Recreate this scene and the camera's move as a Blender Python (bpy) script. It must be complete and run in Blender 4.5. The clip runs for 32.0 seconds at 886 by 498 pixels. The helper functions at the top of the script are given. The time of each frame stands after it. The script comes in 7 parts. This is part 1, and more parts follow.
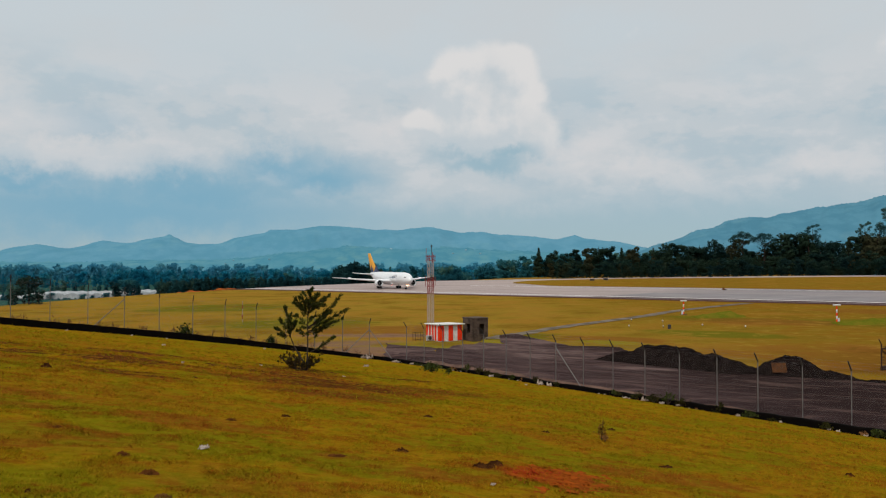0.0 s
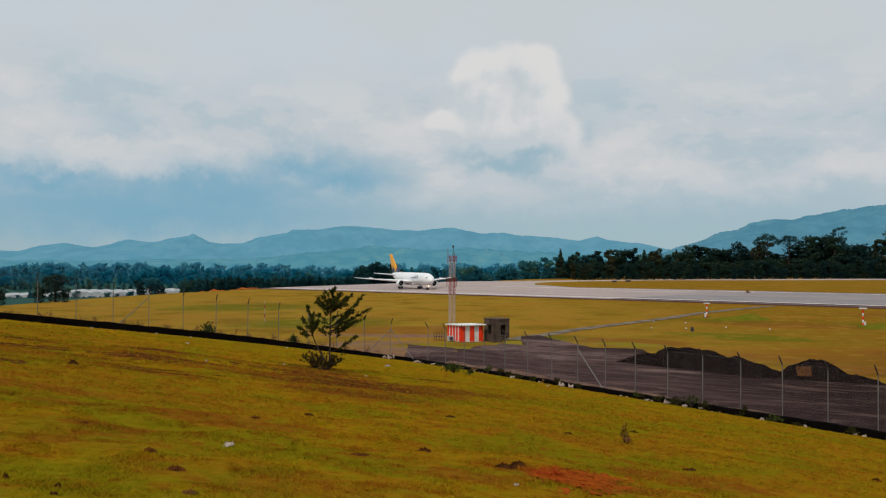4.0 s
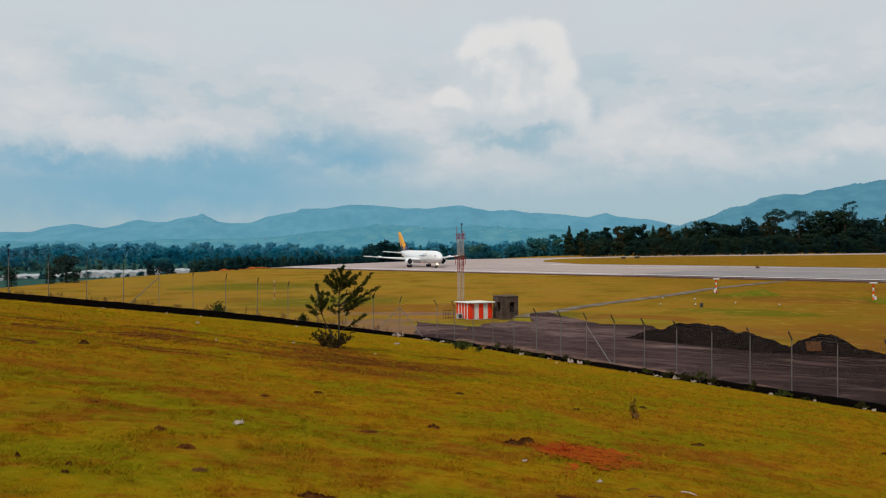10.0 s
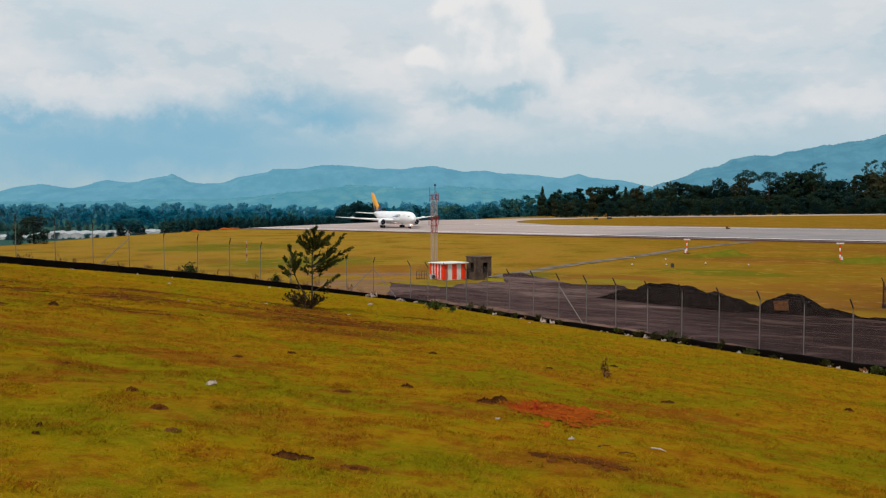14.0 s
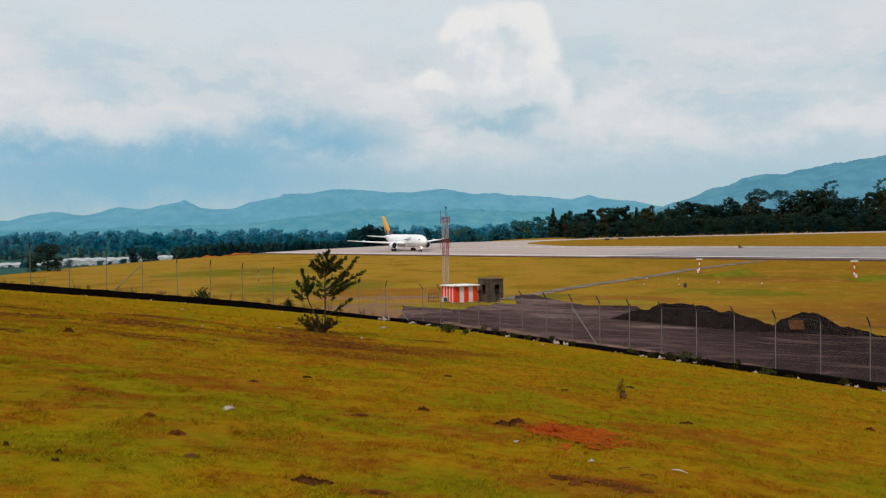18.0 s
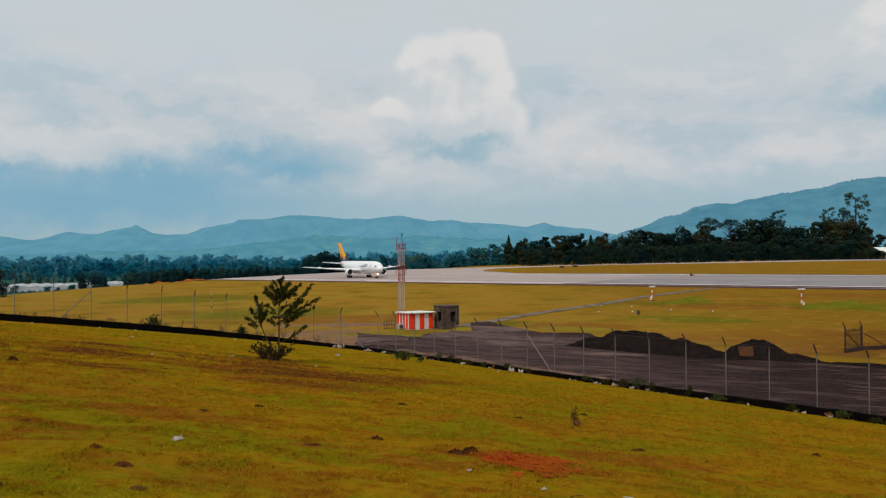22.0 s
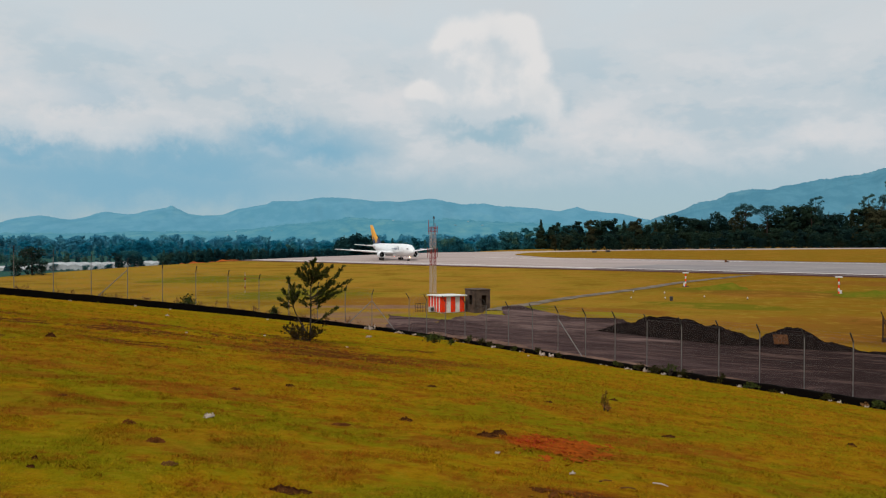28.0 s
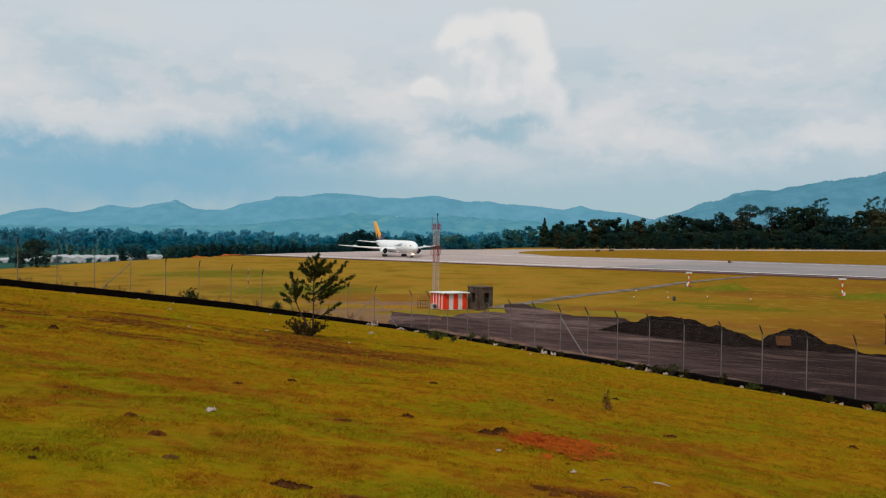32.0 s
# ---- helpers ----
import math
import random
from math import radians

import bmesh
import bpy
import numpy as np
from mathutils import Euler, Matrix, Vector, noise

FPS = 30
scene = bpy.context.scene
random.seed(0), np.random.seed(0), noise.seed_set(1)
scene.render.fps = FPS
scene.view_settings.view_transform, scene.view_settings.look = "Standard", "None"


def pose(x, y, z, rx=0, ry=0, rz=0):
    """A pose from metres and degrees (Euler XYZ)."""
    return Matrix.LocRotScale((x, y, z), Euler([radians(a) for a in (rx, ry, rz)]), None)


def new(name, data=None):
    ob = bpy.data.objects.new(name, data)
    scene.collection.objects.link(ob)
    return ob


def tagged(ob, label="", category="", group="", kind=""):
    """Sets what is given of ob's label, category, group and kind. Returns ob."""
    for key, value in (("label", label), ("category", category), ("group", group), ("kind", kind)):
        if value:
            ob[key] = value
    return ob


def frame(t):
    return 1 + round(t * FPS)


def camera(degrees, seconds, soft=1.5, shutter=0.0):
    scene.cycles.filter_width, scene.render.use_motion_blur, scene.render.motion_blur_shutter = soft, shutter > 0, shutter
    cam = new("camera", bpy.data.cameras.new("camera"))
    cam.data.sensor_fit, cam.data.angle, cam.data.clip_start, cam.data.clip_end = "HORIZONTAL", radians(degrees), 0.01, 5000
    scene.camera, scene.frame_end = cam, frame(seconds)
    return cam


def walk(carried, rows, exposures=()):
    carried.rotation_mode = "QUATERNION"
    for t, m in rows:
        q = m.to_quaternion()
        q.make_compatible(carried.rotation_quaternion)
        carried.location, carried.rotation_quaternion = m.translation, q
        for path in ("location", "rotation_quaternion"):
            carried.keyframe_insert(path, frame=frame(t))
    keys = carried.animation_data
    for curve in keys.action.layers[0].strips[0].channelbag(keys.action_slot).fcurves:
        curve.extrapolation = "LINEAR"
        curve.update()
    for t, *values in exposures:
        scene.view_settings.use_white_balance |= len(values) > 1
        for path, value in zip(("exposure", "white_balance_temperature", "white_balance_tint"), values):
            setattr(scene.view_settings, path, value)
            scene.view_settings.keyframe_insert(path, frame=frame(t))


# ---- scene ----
cam = camera(55.18, 32.0, soft=1.2)
EYE = 9.8
# seconds; metres right, ahead and up of the stand; pitch, roll, yaw in degrees: a camera held in the hand
ROWS = [
    (0, 0.036, -0.057, 0.032, 1.012, -0.002, 0.047), (0.5, 0.046, -0.072, 0.025, 1.012, -0.046, -2.787),
    (1, 0.049, -0.068, 0.030, 0.864, 0.337, -5.029), (1.5, 0.041, -0.072, 0.030, 0.981, 0.203, -5.087),
    (2, 0.035, -0.079, 0.035, 1.523, 0.412, -4.250), (2.5, 0.045, -0.088, 0.039, 1.403, 0.963, -4.478),
    (3, 0.034, -0.090, 0.042, 1.526, 1.412, -4.095), (3.5, 0.026, -0.097, 0.031, 1.809, 1.165, -2.197),
    (4, 0.002, -0.079, 0.025, 1.054, -0.334, 1.492), (4.5, 0.013, -0.073, 0.017, 0.768, 0.083, 3.068),
    (6.5, 0.024, -0.053, 0.017, -0.661, 0.471, 2.811), (7, 0.020, -0.065, 0.023, -0.552, 0.358, 2.675),
    (7.5, 0.020, -0.064, 0.018, -0.379, 0.291, 2.554), (8, 0.017, -0.052, 0.020, -0.346, 0.118, 2.325),
    (8.5, 0.009, -0.042, 0.013, -0.313, -0.138, 2.069), (9, 0.015, -0.060, 0.022, -0.403, -0.253, 2.008),
    (9.5, 0.015, -0.062, 0.019, -0.425, -0.127, 2.060), (10, 0.023, -0.056, 0.019, -0.443, 0.126, 2.075),
    (10.5, 0.037, -0.044, 0.013, -0.702, 0.487, 2.104), (11, 0.041, -0.040, 0.015, -1.588, 1.810, 0.669),
    (11.5, 0.060, -0.046, 0.010, -2.475, 3.085, 0.941), (12, 0.046, -0.038, 0.012, -3.052, 2.252, 1.142),
    (12.5, 0.041, -0.031, 0.009, -3.229, 1.763, 0.726), (13, 0.033, -0.017, 0.006, -3.463, 0.973, 0.901),
    (13.5, 0.038, -0.024, 0.008, -3.270, 0.500, 0.636), (14, 0.020, -0.026, 0.009, -3.097, 0.077, 0.279),
    (14.5, 0.018, -0.031, 0.012, -2.584, -0.637, 1.777), (16.5, -0.057, -0.014, -0.006, -2.051, 0.503, 1.678),
    (17, -0.045, -0.020, -0.004, -2.323, 0.112, 1.347), (17.5, -0.042, 0.001, 0.000, -1.823, 0.318, 1.209),
    (18, -0.037, -0.012, 0.001, -1.560, 0.801, 0.999), (18.5, -0.037, -0.003, 0.001, -1.438, 0.650, 0.753),
    (19, -0.037, -0.024, 0.004, -1.271, 0.476, 0.810), (19.5, -0.036, -0.024, 0.001, -1.119, 0.131, 0.467),
    (20, -0.041, -0.019, 0.001, -1.021, -0.111, 0.203), (20.5, -0.037, -0.015, 0.006, -0.728, -0.123, -0.185),
    (21, -0.028, -0.012, 0.012, 0.117, 0.033, -1.618), (21.5, -0.031, -0.039, 0.012, 0.753, 0.055, -2.643),
    (22, -0.011, -0.050, 0.019, 0.219, 0.530, -1.961), (22.5, -0.011, -0.067, 0.024, 0.587, 1.156, -0.642),
    (23, -0.008, -0.060, 0.021, 0.887, 2.143, 1.979), (23.5, 0.009, -0.049, 0.017, 0.498, 1.457, 3.506),
    (24, 0.014, -0.037, 0.008, 0.289, 0.518, 3.314), (24.5, 0.037, -0.034, 0.012, 0.044, 0.321, 2.747),
    (25, 0.037, -0.040, 0.011, 0.138, 0.416, 2.672), (25.5, 0.032, -0.044, 0.022, 0.297, 0.439, 2.643),
    (26, 0.028, -0.022, 0.017, 0.263, 0.330, 1.788), (26.5, 0.019, 0.000, 0.007, -0.261, -0.005, 0.588),
    (28.5, 0.003, -0.009, 0.003, -0.908, -0.090, 0.187), (29, 0.007, 0.006, 0.004, -0.843, -0.231, 0.432),
    (29.5, -0.003, -0.001, 0.009, -0.811, -0.279, 0.214), (30, 0.000, 0.000, 0.000, -0.625, -0.384, 0.279),
    (30.5, 0.003, -0.011, 0.007, -0.628, -0.467, 0.376), (31, 0.011, -0.012, 0.008, -0.700, -0.605, 0.375),
    (31.5, 0.004, 0.007, -0.000, -0.769, -0.777, 0.328), (32, -0.001, 0.008, -0.003, -1.092, -0.786, 0.427),
]
walk(cam, [(t, pose(x, y, EYE + z, 90 + pitch, roll, yaw)) for t, x, y, z, pitch, roll, yaw in ROWS],
     [(0, -0.08), (4, -0.09), (7, -0.03), (10.5, 0.0), (11.5, 0.08), (12, 0.13), (17, 0.13), (20, 0.11), (21, 0.0), (23, -0.09), (24, -0.08), (26, -0.02), (29, 0.01), (32, 0.01)])
from mathutils.bvhtree import BVHTree

# ---------------------------------------------------------------- light
SUN_EL, SUN_AZ = 52.0, 205.0      # degrees up, and clockwise from the view
scene.view_settings.exposure = 0.0


def node(tree, kind, **values):
    n = tree.nodes.new(kind)
    for key, value in values.items():
        n.inputs[key.replace("_", " ")].default_value = value
    return n


def link(tree, a, b):
    tree.links.new(a, b)


def math_node(tree, op, a, b=0.0, clamp=False):
    n = tree.nodes.new("ShaderNodeMath")
    n.operation, n.use_clamp = op, clamp
    for k, v in enumerate((a, b)):
        if isinstance(v, (int, float)):
            n.inputs[k].default_value = v
        else:
            link(tree, v, n.inputs[k])
    return n.outputs[0]


def mix_colour(tree, fac, a, b, blend="MIX"):
    n = tree.nodes.new("ShaderNodeMix")
    n.data_type, n.blend_type = "RGBA", blend
    for k, v in ((0, fac), (6, a), (7, b)):
        if isinstance(v, (int, float)):
            n.inputs[k].default_value = v
        elif isinstance(v, tuple):
            n.inputs[k].default_value = (*v[:3], 1)
        else:
            link(tree, v, n.inputs[k])
    return n.outputs[2]


def ramp(tree, fac, a, b, lo=0.0, hi=1.0):
    n = tree.nodes.new("ShaderNodeMapRange")
    n.interpolation_type = "SMOOTHSTEP"
    for k, v in ((1, a), (2, b), (3, lo), (4, hi)):
        n.inputs[k].default_value = v
    link(tree, fac, n.inputs[0])
    return n.outputs[0]


def sky_world():
    """A Nishita sky under broken cloud: a thin veil, soft grey banks, one heap of cumulus."""
    w = bpy.data.worlds.new("sky")
    scene.world = w
    w.use_nodes = True
    t = w.node_tree
    t.nodes.clear()
    sky = t.nodes.new("ShaderNodeTexSky")
    sky.sky_type, sky.sun_disc = "NISHITA", False
    sky.sun_elevation, sky.sun_rotation = radians(SUN_EL), radians(SUN_AZ)
    sky.altitude, sky.dust_density, sky.air_density = 2100, 2.0, 1.0
    co = t.nodes.new("ShaderNodeTexCoord").outputs["Generated"]
    sep = t.nodes.new("ShaderNodeSeparateXYZ")
    link(t, co, sep.inputs[0])
    az = math_node(t, "ARCTAN2", sep.outputs[0], sep.outputs[1])
    el = math_node(t, "ARCSINE", sep.outputs[2])
    big = node(t, "ShaderNodeTexNoise", Scale=5.0, Detail=7.0, Roughness=0.55)
    small = node(t, "ShaderNodeTexNoise", Scale=26.0, Detail=6.0, Roughness=0.62)
    puff = node(t, "ShaderNodeTexNoise", Scale=11.0, Detail=9.0, Roughness=0.58)
    stretch = t.nodes.new("ShaderNodeMapping")
    stretch.inputs["Scale"].default_value = (1, 1, 2.2)
    link(t, co, stretch.inputs[0])
    link(t, stretch.outputs[0], big.inputs["Vector"])
    link(t, co, small.inputs["Vector"])
    link(t, stretch.outputs[0], puff.inputs["Vector"])
    wob = math_node(t, "MULTIPLY", math_node(t, "SUBTRACT", small.outputs[0], 0.5), 0.06)
    wob2 = math_node(t, "MULTIPLY", math_node(t, "SUBTRACT", big.outputs[0], 0.5), 0.05)
    azw = math_node(t, "ADD", math_node(t, "ADD", az, wob), wob2)
    elw = math_node(t, "ADD", math_node(t, "SUBTRACT", el, wob), math_node(t, "MULTIPLY", wob2, 0.5))

    def bank(a, e, ra, re, hard):
        """A soft-edged mass round azimuth a and elevation e (radians)."""
        x = math_node(t, "DIVIDE", math_node(t, "SUBTRACT", azw, a), ra)
        y = math_node(t, "DIVIDE", math_node(t, "SUBTRACT", elw, e), re)
        r = math_node(t, "SQRT", math_node(t, "ADD", math_node(t, "MULTIPLY", x, x), math_node(t, "MULTIPLY", y, y)))
        return ramp(t, r, 1.0 + hard, 1.0 - hard)

    def most(*values):
        v = values[0]
        for o in values[1:]:
            v = math_node(t, "MAXIMUM", v, o)
        return v

    blue = mix_colour(t, 1.0, sky.outputs[0], (0.11, 0.11, 0.11), "MULTIPLY")
    veil = mix_colour(t, 0.86, blue, (0.315, 0.45, 0.52))
    # grey-blue lower sky to a pale top
    up = ramp(t, el, 0.0, 0.27)
    base = mix_colour(t, up, veil, (0.580, 0.642, 0.682))
    # broad banks of pale cloud
    banks = ramp(t, big.outputs[0], 0.42, 0.62)
    low = most(bank(-0.43, 0.14, 0.17, 0.045, 0.55), bank(-0.27, 0.15, 0.16, 0.04, 0.6), bank(-0.10, 0.165, 0.16, 0.045, 0.6), bank(0.22, 0.13, 0.2, 0.05, 0.7),
               bank(0.02, 0.10, 0.14, 0.03, 0.8), bank(0.55, 0.17, 0.2, 0.10, 0.6), math_node(t, "MULTIPLY", banks, ramp(t, el, 0.07, 0.2)))
    pale = mix_colour(t, math_node(t, "MULTIPLY", low, 0.72), base, (0.59, 0.625, 0.65))
    # puffs within the banks
    heapy = math_node(t, "MULTIPLY", ramp(t, el, 0.05, 0.11), ramp(t, el, 0.26, 0.17))
    pale = mix_colour(t, math_node(t, "MULTIPLY", math_node(t, "MULTIPLY", ramp(t, puff.outputs[0], 0.50, 0.62), heapy), 0.5), pale, (0.68, 0.685, 0.70))
    pale = mix_colour(t, math_node(t, "MULTIPLY", math_node(t, "MULTIPLY", ramp(t, puff.outputs[0], 0.48, 0.36), heapy), 0.42), pale, (0.36, 0.50, 0.585))
    # blue-grey gaps and cloud bases
    gaps = most(bank(-0.192, 0.112, 0.055, 0.022, 0.95), bank(-0.15, 0.098, 0.06, 0.020, 0.98), bank(-0.29, 0.079, 0.12, 0.030, 0.98), bank(-0.47, 0.085, 0.09, 0.018, 0.98),
                bank(-0.36, 0.058, 0.22, 0.030, 0.98), math_node(t, "MULTIPLY", bank(-0.408, 0.150, 0.042, 0.015, 0.95), 0.6))
    dark = mix_colour(t, math_node(t, "MULTIPLY", gaps, 0.82), pale, (0.185, 0.405, 0.55))
    # cumulus: heaped lobes with billowing edges, lit from above, grey in the hollows and blue at the foot
    def billows(up_by):
        """Depth inside the heaped cloud, minus outside, taken a little higher up in the sky."""
        up_node = t.nodes.new("ShaderNodeVectorMath")
        up_node.operation = "ADD"
        up_node.inputs[1].default_value = (-0.4 * up_by, 0, up_by)
        link(t, co, up_node.inputs[0])
        cells = node(t, "ShaderNodeTexVoronoi", Scale=27.0, Detail=2.0, Roughness=0.5, Lacunarity=2.2)
        cells.feature, cells.normalize = "SMOOTH_F1", True
        cells.inputs["Smoothness"].default_value = 0.5
        link(t, up_node.outputs[0], cells.inputs["Vector"])
        fluff = node(t, "ShaderNodeTexNoise", Scale=17.0, Detail=8.0, Roughness=0.6)
        link(t, up_node.outputs[0], fluff.inputs["Vector"])
        depth = None
        for a, e, ra, re in ((0.015, 0.213, 0.041, 0.044), (0.058, 0.226, 0.045, 0.037), (0.092, 0.188, 0.037, 0.036), (0.037, 0.177, 0.068, 0.040), (-0.026, 0.166, 0.028, 0.016), (0.086, 0.230, 0.030, 0.028), (0.034, 0.150, 0.085, 0.025),
                             (0.104, 0.152, 0.040, 0.028), (0.535, 0.212, 0.060, 0.055), (0.580, 0.200, 0.080, 0.060)):
            x = math_node(t, "DIVIDE", math_node(t, "SUBTRACT", az, a - 0.4 * up_by), ra)
            y = math_node(t, "DIVIDE", math_node(t, "SUBTRACT", el, e - up_by), re)
            r = math_node(t, "MAXIMUM", 0.0, math_node(t, "SUBTRACT", 1.0, math_node(t, "MULTIPLY", math_node(t, "ADD", math_node(t, "MULTIPLY", x, x), math_node(t, "MULTIPLY", y, y)), 0.72)))
            r = math_node(t, "MULTIPLY", r, r)
            depth = r if depth is None else math_node(t, "ADD", depth, r)
        depth = math_node(t, "SUBTRACT", math_node(t, "POWER", depth, 0.6), 0.30)
        rough = math_node(t, "ADD", math_node(t, "MULTIPLY", math_node(t, "SUBTRACT", 0.42, cells.outputs["Distance"]), 0.70),
                          math_node(t, "MULTIPLY", math_node(t, "SUBTRACT", fluff.outputs[0], 0.5), 1.0))
        return math_node(t, "ADD", depth, rough)

    here, above = billows(0.0), billows(0.014)
    relief = math_node(t, "SUBTRACT", here, above)
    rest = most(bank(0.142, 0.124, 0.055, 0.022, 0.7), bank(0.236, 0.109, 0.042, 0.016, 0.8), bank(-0.06, 0.158, 0.03, 0.014, 0.9), bank(-0.506, 0.172, 0.05, 0.03, 0.7), bank(-0.463, 0.150, 0.06, 0.018, 0.8),
                bank(-0.42, 0.117, 0.12, 0.017, 0.9), bank(0.41, 0.105, 0.05, 0.014, 0.9))
    tone = ramp(t, math_node(t, "ADD", math_node(t, "MULTIPLY", small.outputs[0], 0.5), math_node(t, "MULTIPLY", puff.outputs[0], 0.5)), 0.36, 0.60)
    lit = mix_colour(t, tone, (0.60, 0.645, 0.68), (0.70, 0.69, 0.695))
    cloud = mix_colour(t, math_node(t, "MULTIPLY", rest, 0.62), dark, lit)
    heaped = mix_colour(t, ramp(t, relief, -0.22, 0.26), (0.585, 0.635, 0.668), (0.750, 0.738, 0.732))
    sunk = ramp(t, el, 0.112, 0.185, 0.35, 0.92)
    cloud = mix_colour(t, math_node(t, "MULTIPLY", ramp(t, here, -0.04, 0.50), sunk), cloud, heaped)
    hollow = most(bank(0.060, 0.205, 0.020, 0.024, 0.9), bank(0.110, 0.160, 0.024, 0.016, 0.9))
    cloud = mix_colour(t, math_node(t, "MULTIPLY", hollow, 0.20), cloud, (0.44, 0.53, 0.585))
    feet = most(bank(0.045, 0.119, 0.052, 0.011, 0.85), bank(0.078, 0.128, 0.030, 0.009, 0.85), bank(0.525, 0.152, 0.06, 0.016, 0.9))
    cloud = mix_colour(t, math_node(t, "MULTIPLY", feet, 0.78), cloud, (0.29, 0.46, 0.555))
    bg = t.nodes.new("ShaderNodeBackground")
    link(t, cloud, bg.inputs[0])
    bg.inputs[1].default_value = 1.0
    out = t.nodes.new("ShaderNodeOutputWorld")
    link(t, bg.outputs[0], out.inputs[0])


sky_world()
sun = new("sun", bpy.data.lights.new("sun", "SUN"))
sun.data.energy, sun.data.angle, sun.data.color = 2.2, radians(8), (1, 0.955, 0.88)
sun.rotation_euler = (radians(90 - SUN_EL), 0, radians(180 - SUN_AZ))

# ---------------------------------------------------------------- materials
MATS = {}


def mat(name, a, b=None, rough=0.8, metal=0.0, scale=4.0, fine=40.0, bump=0.2, depth=0.02, emit=0.0, vary=0.0, detail=5.0, spec=0.3):
    """Two colours mixed at two scales of noise, with a fine relief; vary: by object or island."""
    if name in MATS:
        return MATS[name]
    m = bpy.data.materials.new(name)
    m.use_nodes = True
    t = m.node_tree
    p = t.nodes["Principled BSDF"]
    b = b or tuple(0.7 * c for c in a)
    co = t.nodes.new("ShaderNodeTexCoord").outputs["Object"]
    n1 = node(t, "ShaderNodeTexNoise", Scale=scale, Detail=detail, Roughness=0.6)
    n2 = node(t, "ShaderNodeTexNoise", Scale=fine, Detail=4.0, Roughness=0.65)
    link(t, co, n1.inputs["Vector"])
    link(t, co, n2.inputs["Vector"])
    fac = math_node(t, "ADD", math_node(t, "MULTIPLY", n1.outputs[0], 0.65), math_node(t, "MULTIPLY", n2.outputs[0], 0.35))
    col = mix_colour(t, ramp(t, fac, 0.34, 0.66), a, b)
    if vary:
        info = t.nodes.new("ShaderNodeObjectInfo")
        geo = t.nodes.new("ShaderNodeNewGeometry")
        r = math_node(t, "FRACT", math_node(t, "ADD", info.outputs["Random"], geo.outputs["Random Per Island"]))
        hsv = t.nodes.new("ShaderNodeHueSaturation")
        link(t, math_node(t, "ADD", math_node(t, "MULTIPLY", r, 2 * vary), 1 - vary), hsv.inputs["Value"])
        link(t, col, hsv.inputs["Color"])
        col = hsv.outputs[0]
    link(t, col, p.inputs["Base Color"])
    link(t, ramp(t, n2.outputs[0], 0.3, 0.7, max(0.0, rough - 0.1), min(1.0, rough + 0.1)), p.inputs["Roughness"])
    p.inputs["Metallic"].default_value = metal
    p.inputs["Specular IOR Level"].default_value = spec
    if bump:
        bp = t.nodes.new("ShaderNodeBump")
        bp.inputs["Strength"].default_value, bp.inputs["Distance"].default_value = bump, depth
        link(t, fac, bp.inputs["Height"])
        link(t, bp.outputs[0], p.inputs["Normal"])
    if emit:
        link(t, col, p.inputs["Emission Color"])
        p.inputs["Emission Strength"].default_value = emit
    MATS[name] = m
    return m


# ---------------------------------------------------------------- mesh helpers
def obj(name, bm, material, parent=None, label="", smooth=False):
    me = bpy.data.meshes.new(name)
    if smooth:
        for f in bm.faces:
            f.smooth = True
    bm.to_mesh(me)
    bm.free()
    for m in (material if isinstance(material, (list, tuple)) else [material]):
        me.materials.append(m)
    ob = new(name, me)
    if parent:
        ob.parent = parent
    if label:
        ob["label"] = label
    return ob


def part(name, bm, material, parent, label="", smooth=False):
    return obj(name, bm, material, parent, label, smooth)


def thing(name, m, label, category, group="", kind=""):
    ob = new(name)
    ob.matrix_basis = m
    ob.empty_display_size = 0.3
    return tagged(ob, label, category, group, kind)


def box(bm, c, s, m=None, bevel=0.0):
    g = bmesh.ops.create_cube(bm, size=1.0)
    vs = g["verts"]
    for v in vs:
        v.co = Vector((v.co.x * s[0], v.co.y * s[1], v.co.z * s[2]))
    if bevel:
        es = list({e for v in vs for e in v.link_edges})
        r = bmesh.ops.bevel(bm, geom=es, offset=bevel, segments=1, affect="EDGES")
        vs = list({v for f in r["faces"] for v in f.verts} | {v for v in vs if v.is_valid})
    for v in vs:
        v.co = (m @ v.co if m else v.co) + Vector(c)
    return bm


def tube(bm, p, q, r, r2=None, seg=8, caps=True):
    p, q = Vector(p), Vector(q)
    r2 = r if r2 is None else r2
    z = (q - p).normalized()
    x = z.orthogonal().normalized()
    y = z.cross(x)
    rings = []
    for c, k in ((p, r), (q, r2)):
        rings.append([bm.verts.new(c + k * (math.cos(2 * math.pi * i / seg) * x + math.sin(2 * math.pi * i / seg) * y)) for i in range(seg)])
    for i in range(seg):
        j = (i + 1) % seg
        bm.faces.new((rings[0][i], rings[0][j], rings[1][j], rings[1][i]))
    if caps and seg > 2:
        bm.faces.new(rings[0][::-1])
        bm.faces.new(rings[1])
    return bm


def loft(bm, rings, close=True, caps=True):
    """Skin between rings of points of equal length."""
    vs = [[bm.verts.new(p) for p in ring] for ring in rings]
    n = len(vs[0])
    for a, b in zip(vs, vs[1:]):
        for i in range(n if close else n - 1):
            j = (i + 1) % n
            bm.faces.new((a[i], a[j], b[j], b[i]))
    if caps and close:
        bm.faces.new(vs[0][::-1])
        bm.faces.new(vs[-1])
    return bm


def bm_new():
    return bmesh.new()


